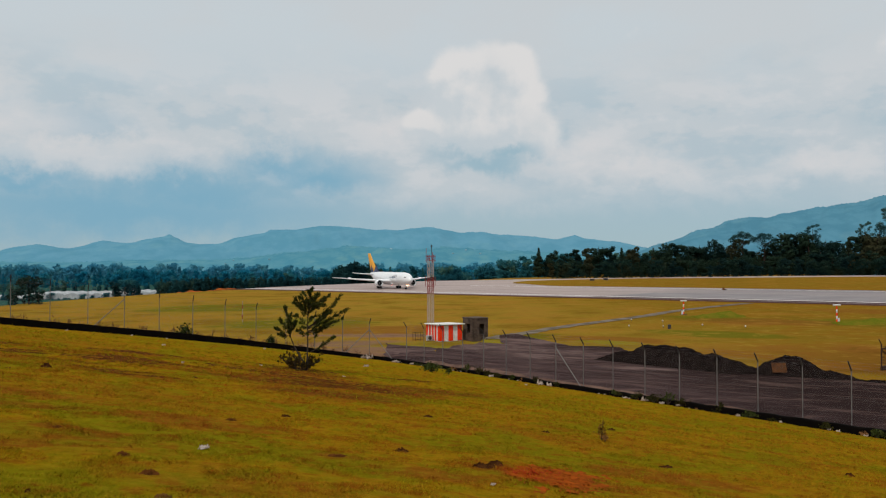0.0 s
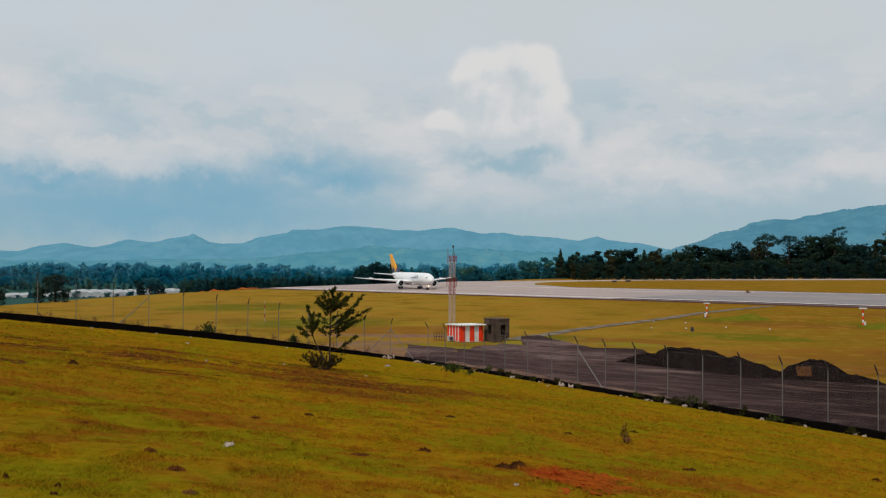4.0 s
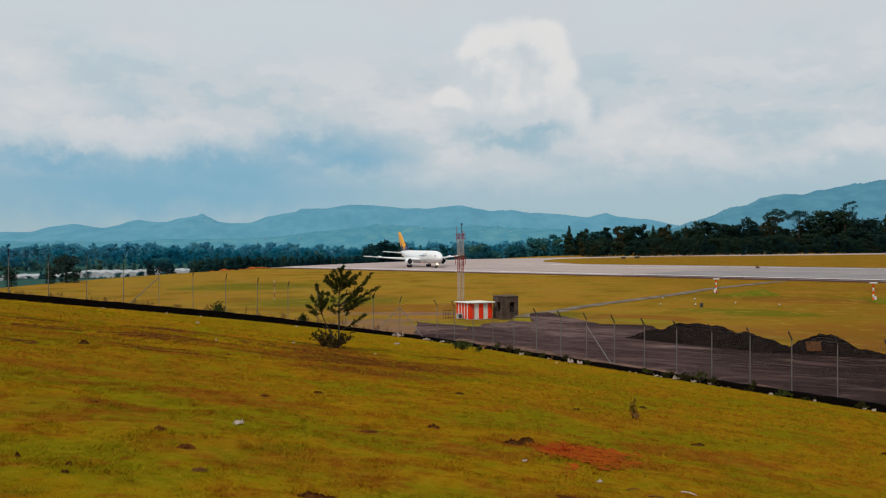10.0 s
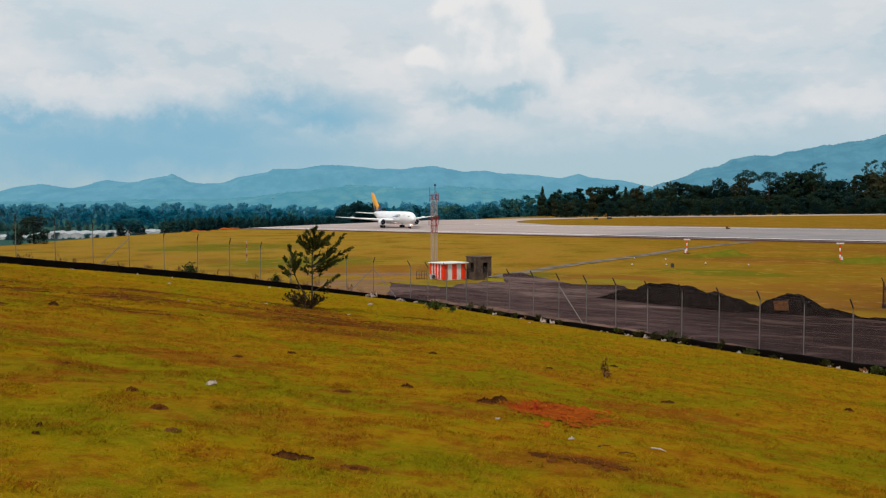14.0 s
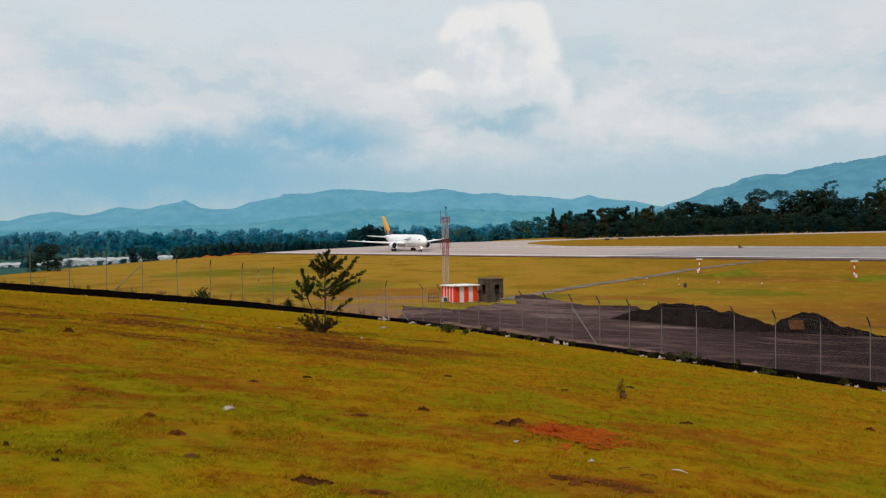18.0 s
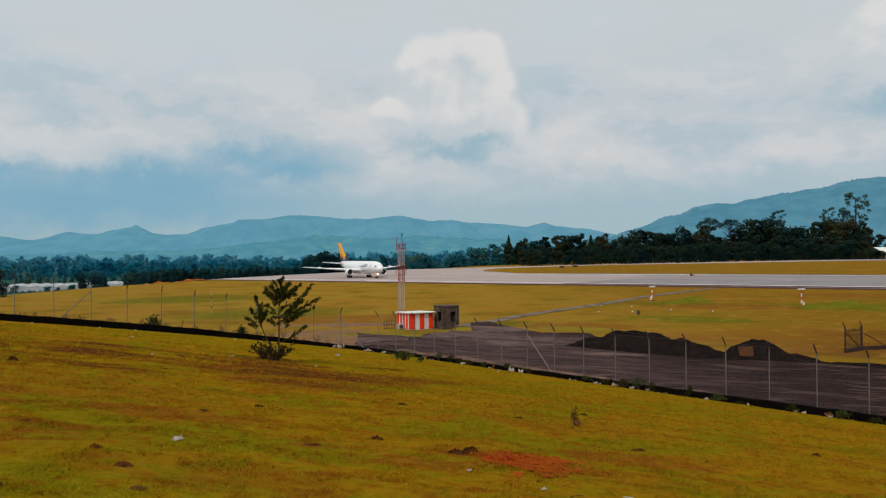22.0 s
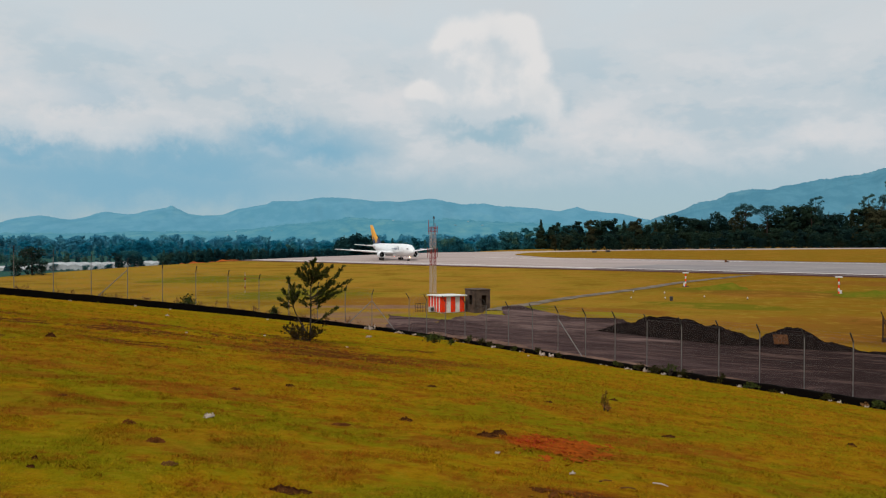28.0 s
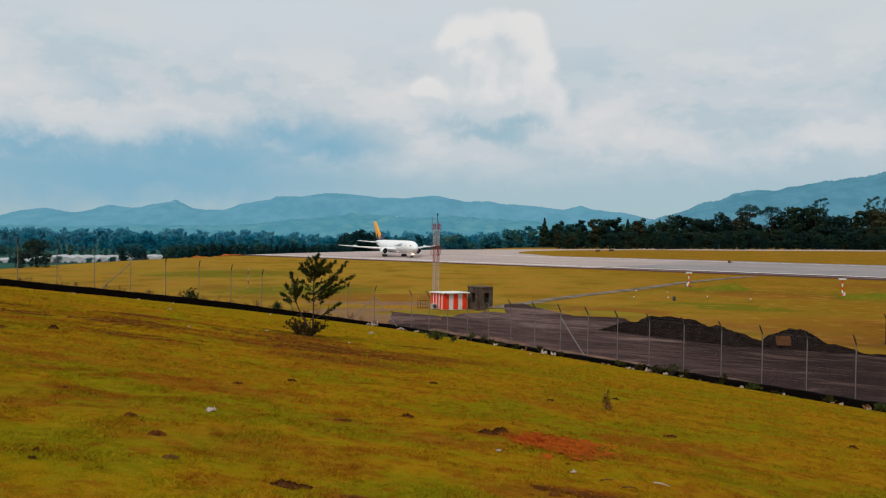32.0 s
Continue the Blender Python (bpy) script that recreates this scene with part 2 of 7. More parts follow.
# ---------------------------------------------------------------- the lie of the land
CORNER = Vector((-4.99, 68.3))
DIR_L, DIR_R = Vector((-0.8575, -0.5142)), Vector((0.6052, -0.7964))
OUT_L, OUT_R = Vector((-0.5142, 0.8575)), Vector((0.7964, 0.6052))


def run(x, y):
    """Along the runway (away from the camera) and across it, from the near edge."""
    dx, dy = x + 19, y - 332
    return -0.685 * dx + 0.728 * dy, 0.728 * dx + 0.685 * dy


def unrun(u, n):
    return -19 - 0.685 * u + 0.728 * n, 332 + 0.728 * u + 0.685 * n


def hill(x, y):
    k = min(max((-x - 5.5) / 21, 0), 1.3)
    return 8.19 - 0.1083 * x - 0.0971 * y + 0.12 * math.sin(math.pi * k) * min(1, max(0, y) / 58) - 0.015 * max(0, x)


def outside(x, y):
    """Metres beyond the boundary wall (minus: on the hill), and which side of it."""
    d = Vector((x, y)) - CORNER
    sl, sr = d.dot(OUT_L), d.dot(OUT_R)
    return (sl, OUT_L) if sl > sr else (sr, OUT_R)


def field(x, y):
    u, n = run(x, y)
    z = -0.9 + 0.014 * n - 0.005 * u
    q = u - (95 - 0.002 * min(n - 60, 0) ** 2)
    if q > 0:
        z -= min(0.0016 * q * q, 0.14 * q, 13)
    lim = 300 + 0.3 * max(0, -u - 91)
    if n > lim:
        z -= min(0.03 * (n - lim), 12)
    if n > 600:
        z -= 0.014 * (n - 600)
    return max(z, -30)


def ground_z(x, y):
    s, out = outside(x, y)
    r = math.hypot(x, y)
    lump = noise.noise((x * 0.16, y * 0.16, 0)) * 0.10 + noise.noise((x * 0.5, y * 0.6, 3)) * 0.06
    if r < 70:
        lump += noise.noise((x * 1.3, y * 1.5, 6)) * 0.030
    if s <= 0:
        return hill(x, y) + lump * min(1, -s / 3) * min(1, r / 5)
    a = field(x, y)
    if s > 60:
        return a
    e = hill(x - s * out.x, y - s * out.y)
    e = min(e - 0.12 + 0.42 * min(1, max(0, s - 0.9) / 1.4), 9)
    return a + (e - a) * (1 - s / 60) ** 1.4

# ---------------------------------------------------------------- ground
def steps(lo, hi, fine, coarse, c0, c1):
    """Grid lines that are close together between c0 and c1 and widen beyond."""
    out, v = [], c0
    while v <= c1:
        out.append(v)
        v += fine
    d = fine
    while out[-1] < hi:
        d = min(d * 1.18, coarse)
        out.append(out[-1] + d)
    d = fine
    while out[0] > lo:
        d = min(d * 1.18, coarse)
        out.insert(0, out[0] - d)
    return out


def grass_material(name="grass", blades=False):
    """Worn turf: yellow-green and rusty tones at several scales, with greener and barer places of their own."""
    m = bpy.data.materials.new(name)
    m.use_nodes = True
    t = m.node_tree
    p = t.nodes["Principled BSDF"]
    co = t.nodes.new("ShaderNodeTexCoord").outputs["Object"]
    ns = []
    for s, d in ((0.035, 5), (0.30, 6), (1.1, 6), (6.0, 5), (40, 4), (0.55, 7), (2.6, 6), (0.075, 7)):
        n = node(t, "ShaderNodeTexNoise", Scale=float(s), Detail=float(d), Roughness=0.65)
        link(t, co, n.inputs["Vector"])
        ns.append(n.outputs[0])
    sep = t.nodes.new("ShaderNodeSeparateXYZ")
    link(t, co, sep.inputs[0])

    def spots(places, reach=1):
        """Soft ragged places: (x, y, reach along x, reach along y, slant)."""
        v = None
        for x, y, rx, ry, sl in places:
            dx = math_node(t, "SUBTRACT", sep.outputs[0], x)
            dy = math_node(t, "ADD", math_node(t, "SUBTRACT", sep.outputs[1], y), math_node(t, "MULTIPLY", dx, sl))
            a, b = math_node(t, "DIVIDE", dx, rx), math_node(t, "DIVIDE", dy, ry)
            r = math_node(t, "ADD", math_node(t, "MULTIPLY", a, a), math_node(t, "MULTIPLY", b, b))
            r = math_node(t, "ADD", r, math_node(t, "MULTIPLY", math_node(t, "SUBTRACT", ns[reach], 0.5), 3.2))
            f = ramp(t, r, 1.3, 0.2)
            v = f if v is None else math_node(t, "MAXIMUM", v, f)
        return v

    def lay(a, n, lo, hi, k, colour):
        return mix_colour(t, math_node(t, "MULTIPLY", ramp(t, n, lo, hi), k), a, colour)

    dry = ramp(t, sep.outputs[1], 62.0, 90.0)           # the airfield is drier than the hill
    a = mix_colour(t, ramp(t, ns[0], 0.38, 0.62), (0.250, 0.172, 0.003), (0.264, 0.158, 0.004))
    a = lay(a, ns[1], 0.48, 0.58, 0.88, (0.160, 0.165, 0.003))
    a = lay(a, ns[2], 0.53, 0.64, 0.50, (0.235, 0.082, 0.005))
    a = lay(a, ns[5], 0.585, 0.68, 0.35, (0.130, 0.048, 0.004))
    a = lay(a, ns[6], 0.54, 0.64, 0.62, (0.165, 0.062, 0.003))
    a = lay(a, ns[2], 0.46, 0.36, 0.55, (0.190, 0.190, 0.004))
    a = mix_colour(t, math_node(t, "MULTIPLY", spots(((-3.0, 25.5, 2.8, 4.6, 0), (-5.0, 31.0, 2.4, 3.0, 0), (-8.0, 27.5, 2.4, 2.0, 0.2), (-9.0, 23.0, 1.6, 1.0, 0.1), (-1.5, 27.0, 2.0, 2.2, 0), (1.5, 11.6, 1.3, 1.0, 0), (-13.5, 30, 3, 1.6, 0.2), (-4.0, 13.5, 1.6, 1.0, 0), (3.4, 13.5, 1.5, 0.9, 0.1), (1.2, 7.9, 1.0, 0.6, 0), (-8.0, 21.2, 2.2, 0.8, 0), (-10.7, 27.6, 2.6, 1.0, 0), (-6.6, 13.4, 1.4, 0.6, 0), (-7.8, 15.1, 1.6, 0.6, 0), (-2.2, 29.0, 2.4, 2.4, 0), (-5.3, 25.4, 2.0, 1.6, 0), (0.0, 10.4, 0.8, 0.5, 0), (-9.5, 33, 4.0, 1.6, 0.1), (0.5, 31, 2.5, 1.4, 0), (-13, 24, 2.6, 1.0, 0.1), (-1.37, 11.3, 0.5, 0.25, 0), (-5.2, 11.5, 0.5, 0.3, 0), (-0.7, 6.9, 0.4, 0.2, 0))), 0.7), a, (0.190, 0.064, 0.006))
    a = mix_colour(t, math_node(t, "MULTIPLY", spots(((-7.0, 16.5, 3.2, 3.0, 0.1), (-5.0, 10.5, 2.2, 1.4, 0), (-12.0, 22.0, 4.0, 3.0, 0.1), (-2.2, 8.6, 1.6, 0.9, 0), (-18.0, 38.0, 6.0, 4.0, 0.2), (2.5, 18.0, 2.4, 1.6, 0.1))), 0.3), a, (0.190, 0.078, 0.006))
    a = mix_colour(t, math_node(t, "MULTIPLY", spots(((1.45, 11.65, 0.62, 0.95, 0),), 2), 0.85), a, (0.330, 0.050, 0.005))
    bare = spots(((-3.4, 28.0, 3.4, 2.2, 0.1), (-5.4, 33.6, 2.2, 2.0, 0), (-6.0, 26.4, 2.0, 1.1, 0), (-0.6, 30.4, 2.2, 1.3, 0.2), (-9.6, 29.0, 1.8, 0.8, 0.1), (-11.2, 25.0, 1.5, 0.6, 0), (-3.0, 23.0, 2.4, 1.0, 0)), 5)
    a = mix_colour(t, math_node(t, "MULTIPLY", bare, 0.8), a, (0.105, 0.034, 0.006))
    a = lay(a, ns[6], 0.50, 0.60, 0.30, (0.245, 0.088, 0.006))
    a = lay(a, ns[6], 0.47, 0.39, 0.45, (0.170, 0.180, 0.004))
    a = lay(a, ns[3], 0.50, 0.62, 0.22, (0.360, 0.235, 0.012))
    a = lay(a, ns[3], 0.47, 0.37, 0.26, (0.080, 0.046, 0.002))
    f = mix_colour(t, ramp(t, ns[0], 0.40, 0.62), (0.270, 0.178, 0.022), (0.275, 0.150, 0.020))
    f = lay(f, ns[1], 0.50, 0.66, 0.6, (0.160, 0.146, 0.014))
    f = mix_colour(t, math_node(t, "MULTIPLY", ramp(t, sep.outputs[0], 5.0, 70.0), 0.85), f, (0.180, 0.094, 0.009))
    f = lay(f, ns[7], 0.46, 0.60, 0.75, (0.180, 0.148, 0.014))
    f = lay(f, ns[7], 0.48, 0.36, 0.65, (0.270, 0.150, 0.024))
    f = lay(f, ns[5], 0.52, 0.64, 0.45, (0.265, 0.175, 0.030))
    f = lay(f, ns[2], 0.50, 0.66, 0.45, (0.200, 0.098, 0.012))
    f = mix_colour(t, math_node(t, "MULTIPLY", spots(((80, 148, 18, 13, 0.6), (52, 168, 11, 10, 0.5), (14, 133, 7, 7, 0), (43, 134, 11, 7, 0.6), (-30, 170, 18, 16, 0), (-60, 230, 22, 20, 0), (100, 150, 14, 8, 0.5)), 7), 0.85), f, (0.105, 0.118, 0.010))
    f = mix_colour(t, math_node(t, "MULTIPLY", spots(((60, 158, 15, 9, 0.5), (24, 128, 10, 7, 0.5), (98, 176, 18, 12, 0.5), (-12, 150, 16, 10, 0), (62, 92, 32, 22, 0.3), (110, 120, 30, 24, 0.5)), 7), 0.7), f, (0.180, 0.076, 0.015))
    f = mix_colour(t, math_node(t, "MULTIPLY", spots(((-14, 126, 9, 6, 0), (-7, 139, 10, 3, 0), (-16, 141, 9, 2.5, 0), (-9, 116, 7, 6, 0), (-18, 112, 8, 7, 0), (-26, 84, 9, 5, -0.5), (-13, 103, 9, 12, 0), (-10, 92, 6, 8, 0)), 7), 0.8), f, (0.185, 0.115, 0.085))
    f = mix_colour(t, math_node(t, "MULTIPLY", spots(((0.5, 122.6, 11.5, 7.0, 0), (5.0, 116.0, 6.0, 6.0, 0), (24, 122, 5, 4, 0.3)), 1), 0.9), f, (0.200, 0.180, 0.016))
    f = mix_colour(t, math_node(t, "MULTIPLY", spots(((60, 93, 15, 7, 0), (70, 100, 18, 10, 0.3), (48, 84, 8, 5, 0.4)), 1), 0.7), f, (0.125, 0.062, 0.010))
    f = lay(f, ns[7], 0.52, 0.62, 0.50, (0.150, 0.066, 0.010))
    f = lay(f, ns[1], 0.54, 0.64, 0.45, (0.330, 0.205, 0.030))
    f = lay(f, ns[1], 0.44, 0.34, 0.40, (0.120, 0.080, 0.009))
    f = mix_colour(t, 1.0, f, (1.07, 0.97, 1.0), "MULTIPLY")
    a = mix_colour(t, 1.0, a, (1.09, 0.915, 1.35), "MULTIPLY")
    a = mix_colour(t, dry, a, f)
    a = lay(a, ns[4], 0.46, 0.62, 0.24, (0.060, 0.034, 0.002))
    low = ramp(t, sep.outputs[2], -4.5, -9.0)           # the valley is wooded green, not mown
    a = mix_colour(t, low, a, (0.028, 0.075, 0.062))
    if blades:
        geo = t.nodes.new("ShaderNodeNewGeometry")
        hsv = t.nodes.new("ShaderNodeHueSaturation")
        link(t, math_node(t, "ADD", math_node(t, "MULTIPLY", geo.outputs["Random Per Island"], 1.05), 0.60), hsv.inputs["Value"])
        link(t, math_node(t, "ADD", math_node(t, "MULTIPLY", math_node(t, "FRACT", math_node(t, "MULTIPLY", geo.outputs["Random Per Island"], 7.0)), 0.07), 0.455), hsv.inputs["Hue"])
        link(t, a, hsv.inputs["Color"])
        a = hsv.outputs[0]
    link(t, a, p.inputs["Base Color"])
    p.inputs["Roughness"].default_value = 0.95
    p.inputs["Specular IOR Level"].default_value = 0.0
    b = t.nodes.new("ShaderNodeBump")
    b.inputs["Strength"].default_value, b.inputs["Distance"].default_value = 0.6, 0.08
    link(t, math_node(t, "ADD", ns[3], ns[4]), b.inputs["Height"])
    link(t, b.outputs[0], p.inputs["Normal"])
    MATS[name] = m
    return m


def sheet(name, xs, ys, zf, material, label, kind="structure", lift=0.0, category="ground"):
    pts = [(x, y, zf(x, y) + lift) for y in ys for x in xs]
    w = len(xs)
    fs = [(j * w + i, j * w + i + 1, (j + 1) * w + i + 1, (j + 1) * w + i) for j in range(len(ys) - 1) for i in range(w - 1)]
    me = bpy.data.meshes.new(name)
    me.from_pydata(pts, [], fs)
    me.polygons.foreach_set("use_smooth", [True] * len(fs))
    me.materials.append(material)
    return tagged(new(name, me), label, category, kind=kind)


sheet("ground", steps(-4800, 4800, 0.42, 200, -34, 34), steps(-300, 4800, 0.42, 200, 4, 72), ground_z, grass_material(),
      "dry yellow-green mown grass on a sloping hill and airfield")

def runway_material():
    """Worn asphalt, darker along the runway, paler and pinkish towards its end; grooved and streaked lengthwise."""
    m = bpy.data.materials.new("runway_asphalt")
    m.use_nodes = True
    t = m.node_tree
    p = t.nodes["Principled BSDF"]
    mp = t.nodes.new("ShaderNodeMapping")
    mp.vector_type = "TEXTURE"
    mp.inputs["Location"].default_value = (-19, 332, 0)
    mp.inputs["Rotation"].default_value = (0, 0, math.atan2(0.728, -0.685) + 0.07)
    link(t, t.nodes.new("ShaderNodeTexCoord").outputs["Object"], mp.inputs[0])
    sep = t.nodes.new("ShaderNodeSeparateXYZ")
    link(t, mp.outputs[0], sep.inputs[0])
    along = t.nodes.new("ShaderNodeMapping")
    along.inputs["Scale"].default_value = (0.06, 1, 1)
    link(t, mp.outputs[0], along.inputs[0])
    streak = node(t, "ShaderNodeTexNoise", Scale=0.35, Detail=7.0, Roughness=0.65)
    blot = node(t, "ShaderNodeTexNoise", Scale=0.05, Detail=6.0, Roughness=0.6)
    fine = node(t, "ShaderNodeTexNoise", Scale=1.5, Detail=5.0, Roughness=0.6)
    link(t, along.outputs[0], streak.inputs["Vector"])
    for n in (blot, fine):
        link(t, mp.outputs[0], n.inputs["Vector"])
    end = ramp(t, math_node(t, "ADD", sep.outputs[0], math_node(t, "MULTIPLY", math_node(t, "SUBTRACT", blot.outputs[0], 0.5), 90.0)), -135.0, -55.0)
    c = mix_colour(t, end, (0.238, 0.208, 0.206), (0.400, 0.314, 0.286))
    c = mix_colour(t, math_node(t, "MULTIPLY", ramp(t, streak.outputs[0], 0.46, 0.62), 0.55), c, (0.200, 0.165, 0.160))
    c = mix_colour(t, math_node(t, "MULTIPLY", ramp(t, streak.outputs[0], 0.46, 0.34), 0.45), c, (0.520, 0.440, 0.410))
    c = mix_colour(t, math_node(t, "MULTIPLY", ramp(t, fine.outputs[0], 0.45, 0.70), 0.30), c, (0.190, 0.150, 0.140))
    link(t, c, p.inputs["Base Color"])
    p.inputs["Roughness"].default_value, p.inputs["Specular IOR Level"].default_value = 0.85, 0.10
    MATS["runway_asphalt"] = m
    return m


asphalt = runway_material()
def yard_material():
    """Old broken asphalt: purplish grey, dusty and pale near the hut and along the fence, with dark damp streaks."""
    m = bpy.data.materials.new("old_asphalt")
    m.use_nodes = True
    t = m.node_tree
    p = t.nodes["Principled BSDF"]
    co = t.nodes.new("ShaderNodeTexCoord").outputs["Object"]
    sep = t.nodes.new("ShaderNodeSeparateXYZ")
    link(t, co, sep.inputs[0])
    broad, mid, fine = (node(t, "ShaderNodeTexNoise", Scale=k, Detail=7.0, Roughness=0.65) for k in (0.09, 0.45, 3.0))
    for n in (broad, mid, fine):
        link(t, co, n.inputs["Vector"])
    c = mix_colour(t, ramp(t, mid.outputs[0], 0.38, 0.62), (0.068, 0.049, 0.050), (0.036, 0.025, 0.027))
    c = mix_colour(t, ramp(t, math_node(t, "ADD", sep.outputs[0], math_node(t, "MULTIPLY", math_node(t, "SUBTRACT", broad.outputs[0], 0.5), 16.0)), 9.0, 26.0, 0.0, 0.85), c, (0.0165, 0.0115, 0.0115))
    wob = math_node(t, "MULTIPLY", math_node(t, "SUBTRACT", broad.outputs[0], 0.5), 3.4)
    dust = None
    for x, y, rx, ry in ((2.0, 104.0, 11.0, 13.0), (8.0, 88.0, 7.0, 7.0), (14.0, 98.0, 7.0, 6.0), (18.0, 76.0, 4.0, 2.5), (12.0, 119.0, 6.0, 9.0), (-8.0, 101.0, 10.0, 14.0)):
        a, b = math_node(t, "DIVIDE", math_node(t, "SUBTRACT", sep.outputs[0], x), rx), math_node(t, "DIVIDE", math_node(t, "SUBTRACT", sep.outputs[1], y), ry)
        d = ramp(t, math_node(t, "ADD", math_node(t, "ADD", math_node(t, "MULTIPLY", a, a), math_node(t, "MULTIPLY", b, b)), wob), 1.3, 0.1)
        dust = d if dust is None else math_node(t, "MAXIMUM", dust, d)
    c = mix_colour(t, math_node(t, "MULTIPLY", dust, ramp(t, mid.outputs[0], 0.60, 0.42, 0.25, 0.85)), c, (0.150, 0.112, 0.108))
    ruts = t.nodes.new("ShaderNodeMapping")             # wheel ruts and washed stripes along the fence
    ruts.inputs["Rotation"].default_value = (0, 0, 0.72)
    ruts.inputs["Scale"].default_value = (0.24, 0.9, 1)
    link(t, co, ruts.inputs[0])
    rut = node(t, "ShaderNodeTexNoise", Scale=0.8, Detail=6.0, Roughness=0.65)
    link(t, ruts.outputs[0], rut.inputs["Vector"])
    c = mix_colour(t, math_node(t, "MULTIPLY", ramp(t, rut.outputs[0], 0.53, 0.64), 0.5), c, (0.018, 0.012, 0.012))
    c = mix_colour(t, math_node(t, "MULTIPLY", ramp(t, rut.outputs[0], 0.48, 0.39), 0.50), c, (0.120, 0.083, 0.074))
    c = mix_colour(t, math_node(t, "MULTIPLY", ramp(t, mid.outputs[0], 0.54, 0.68), 0.35), c, (0.062, 0.044, 0.041))
    c = mix_colour(t, math_node(t, "MULTIPLY", ramp(t, broad.outputs[0], 0.55, 0.66), 0.6), c, (0.020, 0.014, 0.015))
    c = mix_colour(t, math_node(t, "MULTIPLY", ramp(t, fine.outputs[0], 0.52, 0.70), 0.5), c, (0.024, 0.017, 0.017))
    c = mix_colour(t, 1.0, c, (1.12, 0.98, 0.92), "MULTIPLY")
    link(t, c, p.inputs["Base Color"])
    p.inputs["Roughness"].default_value, p.inputs["Specular IOR Level"].default_value = 0.95, 0.0
    bp = t.nodes.new("ShaderNodeBump")
    bp.inputs["Strength"].default_value, bp.inputs["Distance"].default_value = 0.4, 0.05
    link(t, fine.outputs[0], bp.inputs["Height"])
    link(t, bp.outputs[0], p.inputs["Normal"])
    MATS["old_asphalt"] = m
    return m


old_asphalt = yard_material()
path_mat = mat("path_concrete", (0.225, 0.178, 0.134), (0.095, 0.074, 0.048), 0.9, scale=0.3, fine=4, spec=0.0)
shoulder = mat("shoulder_soil", (0.105, 0.055, 0.045), (0.065, 0.035, 0.030), 0.95, scale=0.2, fine=2, spec=0.0)
line_paint = mat("line_paint", (0.80, 0.74, 0.70), (0.58, 0.52, 0.49), 0.7, scale=0.4, fine=3, bump=0.05)
rubber = mat("tyre_marks", (0.185, 0.165, 0.168), (0.27, 0.24, 0.238), 0.85, scale=0.06, fine=1.0, bump=0.05, spec=0.1)


def strip(name, rows, material, label, lift, kind="structure", category="pavement", power=1.0):
    """A sheet draped on the land between two edges; rows: (left, right) in plan."""
    bm = bm_new()
    m = 14
    grid = []
    for a, b in rows:
        line = []
        for k in range(m + 1):
            g = (k / m) ** power
            x, y = a[0] + (b[0] - a[0]) * g, a[1] + (b[1] - a[1]) * g
            line.append(bm.verts.new((x, y, ground_z(x, y) + lift)))
        grid.append(line)
    for r, s in zip(grid, grid[1:]):
        for k in range(m):
            bm.faces.new((r[k], r[k + 1], s[k + 1], s[k]))
    bmesh.ops.recalc_face_normals(bm, faces=bm.faces)
    if sum(f.normal.z for f in bm.faces) < 0:
        bmesh.ops.reverse_faces(bm, faces=bm.faces)
    return tagged(obj(name, bm, material, smooth=True), label, category, kind=kind)


def skew(u):
    """The runway's slant across the plan."""
    return -0.07 * (u + 90)


def lane(u0, u1, n0, n1, step=8.0):
    k = max(1, int(abs(u1 - u0) / step))
    us = [u0 + (u1 - u0) * i / k for i in range(k + 1)]
    return [(unrun(u, n0 + skew(u)), unrun(u, n1 + skew(u))) for u in us]


def bend(points, x):
    """Piecewise line with rounded joints through a few (x, y)."""
    for (x0, y0), (x1, y1) in zip(points, points[1:]):
        if x <= x1:
            f = max(0, (x - x0) / (x1 - x0))
            return y0 + (y1 - y0) * (f * f * (3 - 2 * f) * 0.5 + f * 0.5)
    return points[-1][1]


FAR_EDGE = [(-420, 420), (-91, 291), (24, 224), (60, 165), (95, 120), (130, 80)]
ISLE_FAR = [(-420, 388), (-91, 257), (10, 195), (36, 160), (45, 132)]
ISLE_NEAR = [(-420, 98), (-91, 79), (-20, 73), (20, 92), (36, 108), (45, 130)]
strip("runway", lane(-420, 190, -3, 76), asphalt, "grey worn asphalt runway with pale edge lines", 0.10, category="runway")
strip("taxiway", [(unrun(-420 + 5 * k, 70 + skew(-420 + 5 * k)), unrun(-420 + 5 * k, bend(FAR_EDGE, -420 + 5 * k))) for k in range(108)], asphalt,
      "pale grey asphalt taxiway bending round a grass island", 0.08, category="taxiway")
strip("grass_island", [(unrun(-420 + 5 * k, bend(ISLE_NEAR, -420 + 5 * k)), unrun(-420 + 5 * k, bend(ISLE_FAR, -420 + 5 * k))) for k in range(94)], MATS["grass"],
      "dry grass island between runway and taxiway", 0.14, category="grass")
strip("runway_shoulder", lane(-420, 150, -8.5, -3.0), shoulder, "bare brown soil shoulder along the runway edge", 0.06, category="shoulder")
strip("runway_line", lane(-420, 110, 3.2, 5.2), line_paint, "worn white paint line along the runway edge", 0.125, category="marking")
strip("runway_line_far", lane(-420, 20, 69, 70.4), line_paint, "worn white paint line along the runway edge", 0.125, category="marking")
strip("tyre_marks", lane(-420, -95, 9, 34), rubber, "dark tyre marks worn into the runway", 0.118, category="marking")
strip("tyre_marks_near", lane(-420, -95, -1.6, 2.6), shoulder, "brown dust along the runway edge", 0.118, category="marking")
